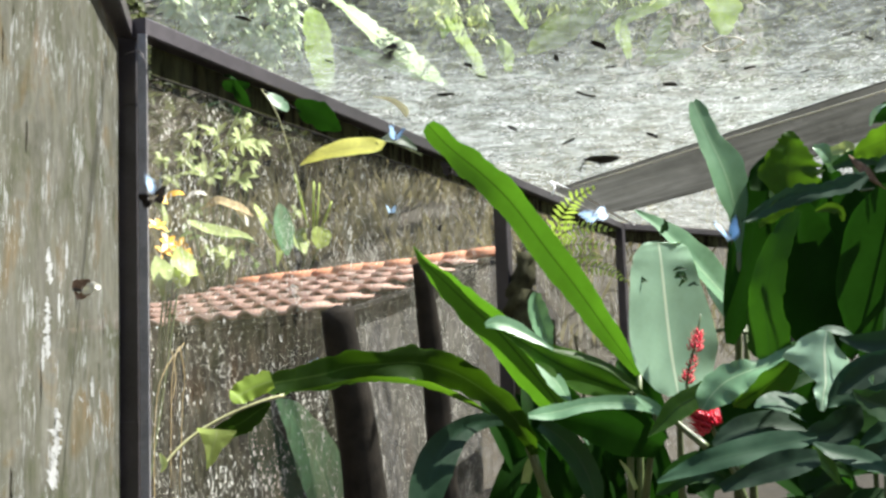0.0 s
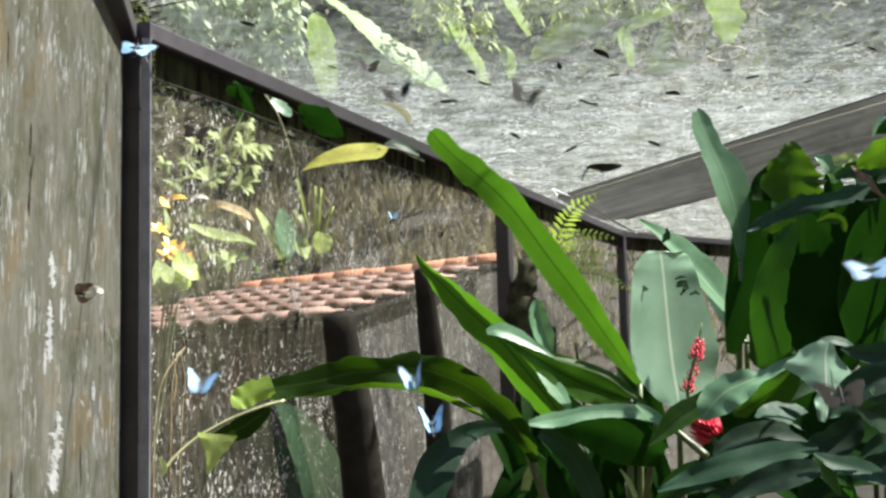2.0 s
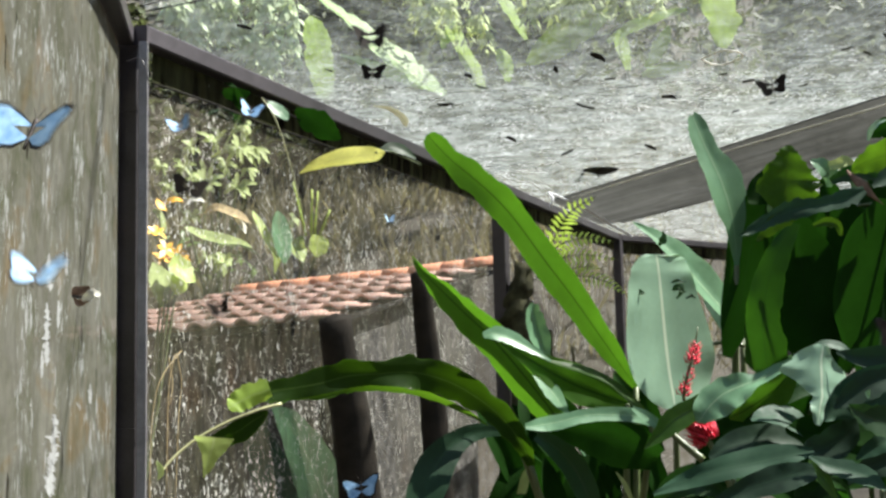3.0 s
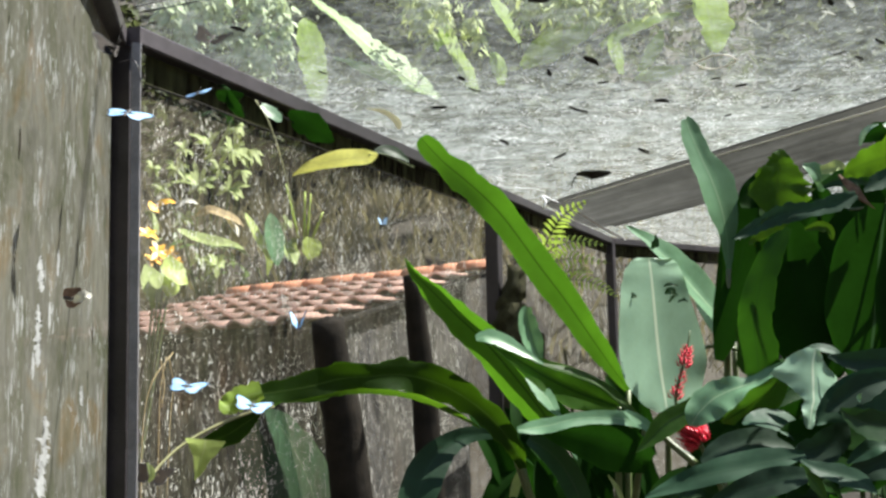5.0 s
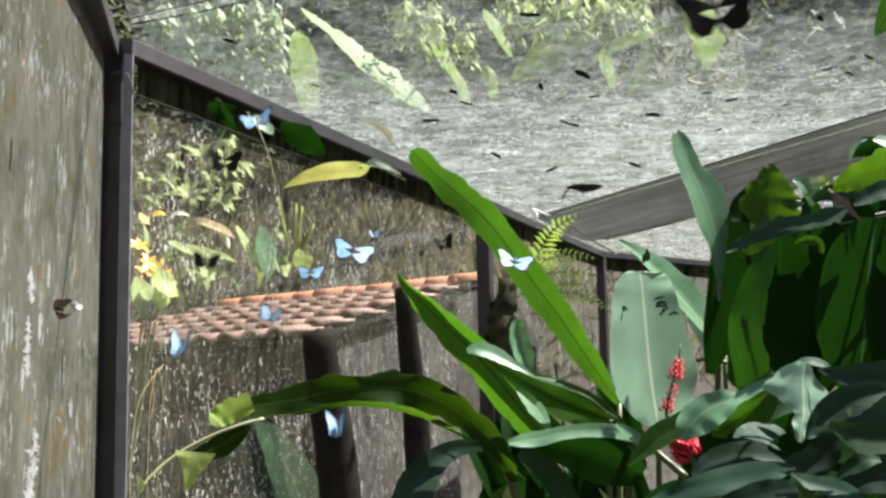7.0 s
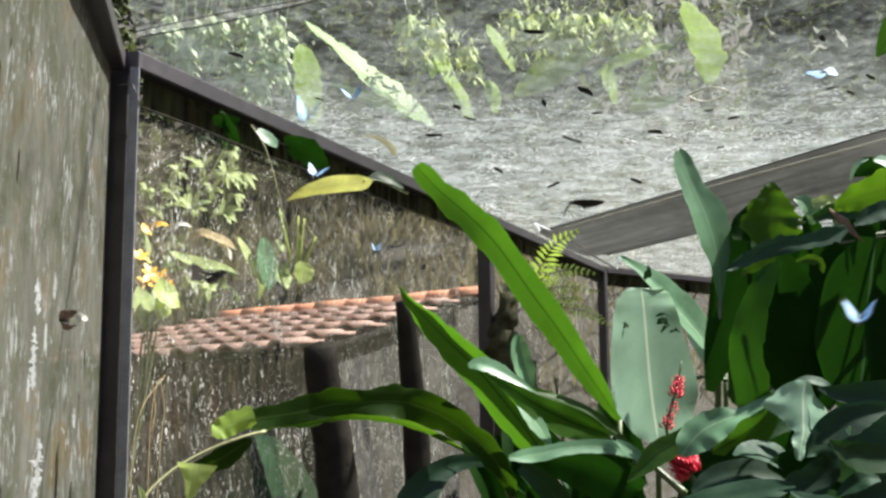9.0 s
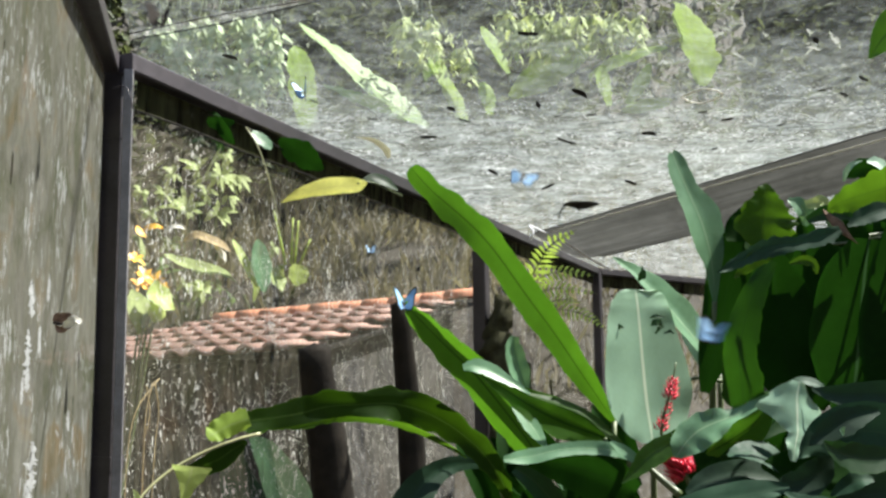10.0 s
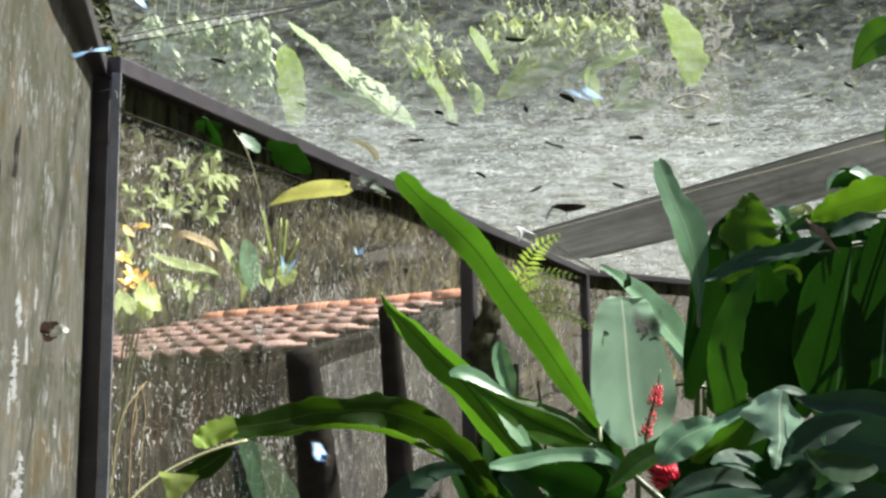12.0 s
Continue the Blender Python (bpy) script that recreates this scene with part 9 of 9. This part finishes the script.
# ---- dead leaves lying on the roof net ----
def dead_leaf(at, turn, size, curl):
    verts, faces = [], []
    for i in range(6):
        s = i / 5
        w = 0.22 * math.sin(math.pi * (0.06 + 0.9 * s))
        for c in (-1, 0, 1):
            verts.append(((s - 0.5) * size, c * w * size, (abs(c) * 0.12 + curl * (s - 0.5) ** 2) * size))
    for i in range(5):
        for k in range(2):
            a = i * 3 + k
            faces.append((a, a + 1, a + 4, a + 3))
    ob = new("dead_leaf", mesh_of("dead_leaf", verts, faces, DEBRIS))
    ob.matrix_basis = pose(at[0], at[1], at[2], random.uniform(-20, 20), random.uniform(-25, 25), turn)
    tagged(ob, "small dark rotten leaf caught on the roof net", "dead leaf", "litter on the roof net")


for at, turn, size in (
        ((0.066, 4.283, 2.790), 60, 0.075), ((-0.294, 4.429, 2.790), 20, 0.06), ((-0.412, 4.450, 2.790), 90, 0.03), ((-0.041, 4.799, 2.790), 5, 0.09), ((0.127, 4.480, 2.790), 10, 0.08), ((0.447, 4.228, 2.790), 70, 0.055),
        ((0.603, 4.059, 2.790), 40, 0.12), ((0.555, 4.412, 2.790), 30, 0.05), ((0.707, 4.404, 2.790), -30, 0.07), ((0.656, 4.913, 2.790), -10, 0.12), ((1.048, 4.771, 2.790), 30, 0.10), ((1.361, 4.510, 2.790), 15, 0.09),
        ((1.207, 4.373, 2.790), 0, 0.05), ((1.463, 5.101, 2.790), 45, 0.08), ((1.193, 6.013, 2.790), 40, 0.13), ((1.090, 5.521, 2.790), 60, 0.05), ((0.324, 5.649, 2.790), 40, 0.09), ((0.700, 6.107, 2.790), -10, 0.10),
        ((-0.760, 3.537, 2.790), 20, 0.06), ((1.360, 3.414, 2.790), 50, 0.05), ((1.333, 3.865, 2.790), 70, 0.04), ((1.163, 3.825, 2.790), 60, 0.03), ((1.630, 4.038, 2.790), 10, 0.07), ((1.732, 3.890, 2.790), 30, 0.06), ((1.742, 4.110, 2.790), 20, 0.05),
        ((1.605, 4.941, 2.790), 30, 0.06), ((1.650, 4.613, 2.790), 10, 0.05), ((0.320, 3.328, 2.790), -20, 0.09), ((-0.525, 4.126, 2.790), 0, 0.04)):
    dead_leaf(at, turn, size * random.uniform(0.75, 1.0), random.uniform(-0.1, 0.35))
pale_leaf = thing("curled_pale_leaf", (-0.328, 5.050, 2.810), "curled pale dry leaf lying on the roof net", "dead leaf")
part("blade", leaf_mesh([(-0.402, 4.828, 2.810), (-0.316, 4.882, 2.810), (-0.265, 5.081, 2.810), (-0.263, 5.320, 2.810)], 0.05, (0, -0.3, -1), DRY_PALE, n=14), pale_leaf)
ring_pts = [Vector((1.143, 4.137, 2.800)) + Vector((0.085 * math.cos(i * 0.6283), 0.085 * math.sin(i * 0.6283) * (1 + 0.2 * math.sin(i)), 0.004 * math.sin(i * 2))) for i in range(11)]
loop = new("string_loop", tube(ring_pts, 0.004, 0.004, 5, 40, DRY_PALE, "string_loop"))
tagged(loop, "small loop of pale string on the roof net", "string")
grass = thing("dry_grass_stalks", (-1.061, 3.601, 1.111), "thin pale dry grass stalks against the net", "grass")
for pts in ([(-1.030, 3.680, 1.623), (-1.076, 3.563, 1.509), (-1.092, 3.522, 1.335), (-1.094, 3.518, 1.009)], [(-1.044, 3.644, 1.607), (-1.057, 3.611, 1.467), (-1.061, 3.601, 1.111)], [(-1.035, 3.640, 1.611), (-1.025, 3.666, 1.504), (-1.031, 3.650, 1.383), (-1.038, 3.633, 1.067)], [(-1.061, 3.630, 1.597), (-1.053, 3.649, 1.505), (-1.059, 3.633, 1.425)]):
    stem(grass, pts, 0.0016, 0.0016, DRY, 12, "stalk")
curled = thing("curled_dead_leaf", (0.950, 6.522, 2.760), "long dark curled dead leaf hanging from the roof net", "dead leaf")
part("blade", leaf_mesh([(0.822, 6.551, 2.760), (0.936, 6.424, 2.750), (1.077, 6.536, 2.760)], 0.16, (0, -0.3, -1), DEBRIS, n=10), curled)
stem(curled, [(0.863, 6.577, 2.760), (0.835, 6.599, 2.730), (0.839, 6.768, 2.700)], 0.006, 0.004, DEBRIS, 6)


# ---- butterflies ----
def wing_mesh(span, side, upper, under, rim):
    """Fore- and hindwing of one side, 0.6 mm thick: coloured above, brown below, with a dark margin."""
    def ring(k):
        pts = [(0, 0.16), (0.30, 0.40), (0.72, 0.62), (1.0, 0.60), (0.97, 0.36), (0.80, 0.06), (0.74, -0.16), (0.72, -0.40), (0.50, -0.58), (0.22, -0.50), (0, -0.18)]
        c = (0.42, 0.06)
        return [((c[0] + (x - c[0]) * k) if x > 0 else 0, c[1] + (y - c[1]) * k if x > 0 else y * (0.6 + 0.4 * k)) for x, y in pts]
    verts, faces, slots = [], [], []
    outer, inner = ring(1.0), ring(0.84)
    n = len(outer)
    for z in (0.0006, 0.0):
        for rr in (outer, inner):
            verts += [(side * x * span, y * span, z + 0.05 * span * math.sin(x * 2.2)) for x, y in rr]
        verts.append((side * 0.42 * span, 0.06 * span, z + 0.05 * span * math.sin(0.92)))
    top, low = 0, 2 * n + 1
    for base, flip, mats in ((top, side < 0, (0, 1)), (low, side > 0, (2, 2))):
        for i in range(n - 1):
            f1 = (base + i, base + i + 1, base + n + i + 1, base + n + i)
            f2 = (base + n + i, base + n + i + 1, base + 2 * n)
            faces += [f1 if flip else f1[::-1], f2 if flip else f2[::-1]]
            slots += [mats[0], mats[1]]
    for i in range(n - 1):
        faces.append((top + i, low + i, low + i + 1, top + i + 1))
        slots.append(0)
    return mesh_of("wing", verts, faces, [rim, upper, under], slots=slots, smooth=False)


def butterfly(span, upper, under, rim, label, name="butterfly"):
    """A butterfly of that half span: body, and two wings hinged on it."""
    b = thing(name, (0, 0, 0), label, "butterfly")
    part("body", tube([(0, -0.45 * span, -0.01 * span), (0, 0, 0), (0, 0.34 * span, 0.01 * span)], 0.035 * span, 0.06 * span, 7, 8, BODY, "body"), b)
    for sg in (-1, 1):
        part("antenna", tube([(0, 0.33 * span, 0), (sg * 0.08 * span, 0.5 * span, 0.05 * span), (sg * 0.16 * span, 0.66 * span, 0.06 * span)], 0.008 * span, 0.008 * span, 4, 4, BODY, "antenna"), b)
    wings = [part("wing", wing_mesh(span, sg, upper, under, rim), b) for sg in (-1, 1)]
    return b, wings


def settle(b, wings, m, lift):
    """A butterfly at rest with its wings held at that angle."""
    b.matrix_basis = m
    for w, sg in zip(wings, (-1, 1)):
        w.matrix_basis = pose(0, 0, 0, 0, -sg * lift, 0)


BLUE_LABEL = "blue butterfly with black wing margins in flight"
BROWN_LABEL = "dark brown butterfly in flight"
moth = thing("butterfly", (-0.7008, 1.8450, 1.7172), "brown and white butterfly resting on the net wall", "butterfly")
part("body", tube([(-0.7190, 1.8450, 1.7174), (-0.7007, 1.8450, 1.7151), (-0.6791, 1.8450, 1.7170)], 0.0035, 0.002, 7, 8, BODY, "body"), moth)
blade(moth, [(-0.7190, 1.8450, 1.7174, 0.0028, 0.0028), (-0.7116, 1.8450, 1.7251, 0.0091, 0.0091), (-0.6995, 1.8450, 1.7278, 0.0084, 0.0084), (-0.6866, 1.8450, 1.7312, 0.0035, 0.0035)], (0.6, -0.8, 0.2), WING_TAN, fold=8, n=14, torn=0.25, label="brown wing", name="wing")
blade(moth, [(-0.6918, 1.8200, 1.7078, 0.0021, 0.0021), (-0.6824, 1.8200, 1.7135, 0.0090, 0.0090), (-0.6702, 1.8200, 1.7210, 0.0083, 0.0083), (-0.6589, 1.8200, 1.7154, 0.0034, 0.0034)], (0.5, -0.8, 0.3), DRY_PALE, fold=8, n=12, torn=0.35, label="white patched wing", name="wing")
blade(moth, [(-0.7164, 1.8450, 1.7128, 0.0021, 0.0021), (-0.7073, 1.8450, 1.7047, 0.0063, 0.0063), (-0.6969, 1.8450, 1.7067, 0.0056, 0.0056), (-0.6847, 1.8450, 1.7090, 0.0010, 0.0010)], (0.6, -0.8, 0.1), WING_TAN, fold=8, n=12, torn=0.3, label="brown hindwing", name="wing")
rest = butterfly(0.0423, WING_PALE, WING_PALE, WING_BLACK, "small pale blue butterfly resting on the net")
settle(*rest, Matrix.Translation((-0.381, 5.517, 2.329)) @ Euler((radians(66), radians(0), radians(28))).to_matrix().to_4x4(), 34)
for at, size, pied in (((-0.852, 4.377, 2.413), 0.0273, True), ((-0.671, 4.836, 2.433), 0.0192, False), ((-0.135, 6.195, 2.298), 0.0317, False)):
    still = butterfly(size, WING_BLACK, DRY_PALE if pied else WING_BROWN, WING_BLACK, "black and white butterfly resting on the net" if pied else "small dark butterfly resting on the net")
    settle(*still, Matrix.Translation(at) @ Euler((radians(84), radians(0), radians(24 + size * 900))).to_matrix().to_4x4(), 20)


def fly(span, blue, beat, course):
    """A butterfly along a course of times and places, its wings beating."""
    b, wings = butterfly(span, WING_BLUE if blue else WING_BROWN, WING_BROWN, WING_BLACK, BLUE_LABEL if blue else BROWN_LABEL)
    tagged(b, group="butterflies in flight")
    rows = []
    for i, (t, x, y, z) in enumerate(course):
        a, c = course[max(i - 1, 0)], course[min(i + 1, len(course) - 1)]
        head = max(-40, min(40, -45 * (c[1] - a[1]) / max(0.3, c[0] - a[0])))
        bank = 16 * math.sin(t * 2.1 + beat * 9)
        rows.append((t, pose(x, y, z, (46 if blue else 66) + 18 * math.sin(t * 1.7 + beat), bank, head)))
    walk(b, rows)
    for w, sg in zip(wings, (-1, 1)):
        walk(w, [(k * 0.1, pose(0, 0, 0, 0, -sg * (22 + 36 * math.sin(2 * math.pi * beat * k * 0.1 + span * 700)), 0)) for k in range(121)])


def motions():
    """All that flies."""
    fly(0.056, True, 3.1, [(0, -0.340, 2.410, 1.512), (0.5, -0.523, 2.407, 1.474), (1, -0.596, 1.577, 1.865), (1.5, -0.727, 2.207, 1.404), (2, -0.687, 2.607, 1.512), (2.5, -0.868, 3.003, 2.117), (3, -0.509, 1.173, 1.874), (4, -0.552, 1.364, 2.011), (5, -0.723, 2.204, 2.156), (5.5, -0.604, 1.609, 1.787), (6, -0.687, 2.017, 2.442), (6.5, -0.496, 3.000, 2.268), (7, -0.560, 3.002, 2.358), (8, -0.457, 2.795, 2.518), (9, -0.320, 2.287, 2.217), (9.5, -0.400, 2.788, 1.685), (10, -0.435, 3.186, 2.545), (10.5, -0.102, 3.184, 2.388), (11, -0.741, 2.680, 2.237), (11.5, -0.659, 2.574, 2.439), (12, -0.691, 2.371, 2.548)])
    fly(0.052, True, 2.7, [(0, 0.445, 3.210, 1.986), (0.5, 0.170, 3.407, 1.767), (1, -0.138, 3.507, 1.833), (1.5, -0.456, 2.907, 1.626), (2, -0.066, 2.007, 1.438), (2.5, -0.637, 3.503, 1.873), (3, -0.263, 2.603, 1.251), (4, -0.307, 2.604, 1.493), (5, -0.429, 2.804, 1.679), (5.5, -0.365, 3.599, 1.792), (6, -0.028, 2.297, 1.721), (6.5, 0.045, 3.400, 1.934), (7, -0.206, 2.302, 1.867), (8, -0.133, 2.795, 2.015), (9, -0.276, 2.987, 2.466), (9.5, -0.295, 2.988, 2.379), (10, 0.279, 3.186, 2.258), (10.5, 0.145, 2.384, 1.814), (11, -0.034, 2.380, 1.720), (11.5, -0.406, 2.574, 1.585), (12, -0.235, 2.371, 1.434)])
    fly(0.046, True, 3.4, [(0, 0.597, 2.210, 1.804), (0.5, 0.575, 2.007, 1.650), (1, 0.577, 2.207, 1.778), (1.5, 0.562, 1.957, 1.686), (2, 0.776, 1.907, 1.722), (3, 0.958, 1.903, 1.920), (5, 0.921, 2.204, 2.456), (5.5, 0.715, 2.199, 2.130), (6, 0.535, 2.297, 1.795), (6.5, 0.553, 2.300, 1.842), (7, 0.168, 2.302, 1.833), (8, 0.511, 2.395, 2.087), (9, 0.992, 2.487, 2.381), (9.5, 0.239, 2.388, 1.937), (10, 0.574, 2.086, 1.688), (10.5, 0.745, 1.834, 1.652), (11, 0.706, 2.180, 2.006), (11.5, 0.725, 2.174, 1.996), (12, 0.383, 2.271, 2.288)])
    fly(0.048, True, 2.9, [(0, -0.208, 3.410, 2.303), (0.5, -0.212, 3.007, 2.244), (1, -0.792, 2.507, 1.995), (1.5, -0.304, 2.207, 1.446), (2, -0.108, 2.207, 1.520), (2.5, -0.184, 2.803, 2.599), (3, -0.628, 3.003, 2.342), (4, -0.657, 3.004, 2.435), (5, -0.769, 3.004, 2.414), (5.5, -0.542, 2.799, 2.236), (6, -0.466, 2.897, 2.003), (6.5, -0.537, 2.900, 1.971), (7, -0.437, 3.302, 1.914), (8, -0.487, 2.995, 2.137), (9, -0.414, 3.187, 2.268), (9.5, -0.258, 3.188, 2.364), (10, -0.085, 2.386, 1.784), (10.5, -0.535, 3.184, 1.931), (11, -0.630, 3.180, 2.491), (11.5, -0.346, 3.074, 2.551), (12, -0.467, 3.271, 1.979)])
    fly(0.046, True, 3.3, [(0, -0.857, 2.820, 2.060), (0.5, -0.838, 2.807, 2.455), (1, -0.281, 2.307, 1.307), (1.5, -0.761, 3.007, 2.267), (2, -0.732, 2.217, 2.300), (2.5, -0.684, 3.203, 2.276), (3, -0.815, 2.903, 2.281), (4, -0.787, 2.484, 1.933), (5, -0.613, 2.304, 1.535), (5.5, -0.459, 2.999, 2.246), (6, -0.461, 3.097, 2.494), (6.5, -0.539, 2.700, 2.108), (7, -0.604, 2.302, 1.646), (8, -0.568, 1.895, 1.295), (9, -0.387, 1.787, 1.235), (10, -0.450, 1.686, 1.261), (11, -0.630, 1.780, 1.592), (11.5, -0.555, 1.394, 1.928), (12, -0.655, 1.871, 2.269)])
    fly(0.044, True, 2.8, [(0, 0.804, 1.810, 1.256), (3, 0.837, 1.803, 1.498), (4.5, 0.511, 1.904, 1.216), (5, 0.411, 2.004, 1.232), (5.5, 0.326, 2.299, 1.792), (6, 0.015, 3.297, 1.890), (6.5, -0.320, 3.400, 1.898), (7, -0.551, 3.202, 1.767), (8, 0.141, 2.195, 1.622), (9, 0.770, 1.837, 1.703), (9.5, 0.909, 1.838, 1.827), (10.5, 0.960, 1.784, 1.980), (12, 0.988, 1.771, 1.892)])
    fly(0.044, True, 3.2, [(0, -0.427, 0.810, 1.661), (2, -0.415, 0.747, 1.834), (4, -0.678, 1.974, 1.529), (5, -0.443, 2.204, 1.492), (5.5, -0.696, 2.899, 2.298), (6, -0.631, 2.997, 1.890), (6.5, -0.351, 3.300, 2.222), (7, -0.231, 2.202, 1.465), (8, -0.101, 1.995, 1.251), (10, 0.115, 1.786, 1.233), (12, -0.056, 1.771, 1.252)])
    fly(0.055, False, 2.2, [(0, -0.189, 2.610, 2.369), (0.5, -0.655, 3.007, 2.259), (1, -0.388, 2.807, 2.464), (1.5, -0.468, 2.807, 2.481), (2, -0.180, 3.007, 2.376), (2.5, -0.367, 1.253, 1.879), (3, -0.789, 2.903, 2.101), (4, -0.781, 2.604, 2.252), (5, -0.689, 2.024, 2.243), (5.5, -0.619, 3.199, 2.192), (6, -0.594, 2.997, 2.255), (6.5, -0.181, 3.200, 2.276), (7, -0.659, 3.002, 2.230), (8, -0.693, 2.995, 2.053), (9, -0.696, 2.887, 1.905), (9.5, -0.778, 2.788, 2.240), (10.5, -0.598, 2.284, 2.625), (11, -0.496, 2.480, 2.517), (11.5, -0.332, 3.374, 2.424), (12, -0.226, 3.471, 2.307)])
    fly(0.058, False, 2.5, [(0, 0.150, 2.410, 2.562), (0.5, 0.053, 2.507, 2.538), (1, -0.030, 2.707, 2.436), (1.5, 0.100, 2.607, 2.402), (2, 0.190, 2.707, 2.276), (2.5, 0.245, 1.303, 1.944), (3, -0.237, 2.803, 2.503), (4, -0.464, 2.704, 2.510), (5, -0.653, 2.704, 2.485), (5.5, -0.240, 2.499, 2.618), (6, 0.036, 2.597, 2.287), (6.5, 0.228, 2.600, 2.540), (7, 0.380, 1.302, 2.064), (8, 0.816, 1.895, 2.416), (9, 1.021, 1.887, 2.340), (12, 1.061, 1.871, 2.134)])
    fly(0.042, False, 2.6, [(0, -0.827, 2.670, 2.012), (0.5, -0.795, 3.007, 2.132), (1, -0.413, 3.407, 1.766), (1.5, -0.883, 3.007, 2.191), (2, -0.809, 3.007, 2.276), (2.5, -0.780, 3.103, 2.158), (3, -0.746, 3.103, 1.749), (4, -0.704, 2.604, 1.502), (5, -0.659, 2.204, 1.350), (5.5, -0.619, 2.899, 1.630), (6, -0.373, 3.597, 2.002), (6.5, -0.545, 3.300, 2.335), (7, -0.714, 3.002, 1.928), (8, -0.621, 2.995, 1.709), (9, -0.344, 2.287, 1.315), (10, -0.399, 1.886, 1.239), (12, -0.449, 1.771, 1.257)])
    fly(0.042, False, 2.4, [(0, -0.016, 3.410, 2.186), (1, -0.153, 3.507, 2.064), (1.5, -0.286, 3.607, 1.861), (2, -0.274, 3.007, 2.464), (2.5, -0.760, 3.003, 2.065), (3, -0.247, 3.003, 2.459), (4, -0.184, 3.204, 2.194), (5, -0.057, 3.604, 1.926), (5.5, 0.041, 2.299, 1.523), (6, 0.432, 2.297, 1.751), (6.5, 0.467, 2.300, 1.837), (7, 0.008, 3.502, 2.027), (8, 0.205, 2.895, 2.453), (9, 0.326, 2.487, 2.676), (10, 0.071, 2.386, 2.671), (11, 0.193, 2.380, 2.683), (11.5, 0.436, 2.574, 2.336), (12, 0.512, 2.271, 1.735)])
    fly(0.045, False, 2.3, [(0, 0.397, 1.810, 1.230), (0.5, 0.515, 1.757, 1.343), (1.5, 0.647, 1.757, 1.366), (2.5, 0.709, 1.853, 1.610), (3.5, 0.858, 1.803, 1.600), (12, 0.964, 1.771, 1.583)])
    fly(0.04, False, 2.7, [(0, -0.255, 2.510, 2.590), (1, -0.568, 2.807, 2.437), (1.5, -0.805, 3.007, 2.215), (2, -0.597, 3.207, 1.880), (2.5, 0.480, 2.503, 2.040), (3, 0.815, 2.503, 2.246), (4, 0.848, 2.104, 2.438), (12, 0.977, 1.971, 2.544)])


motions()
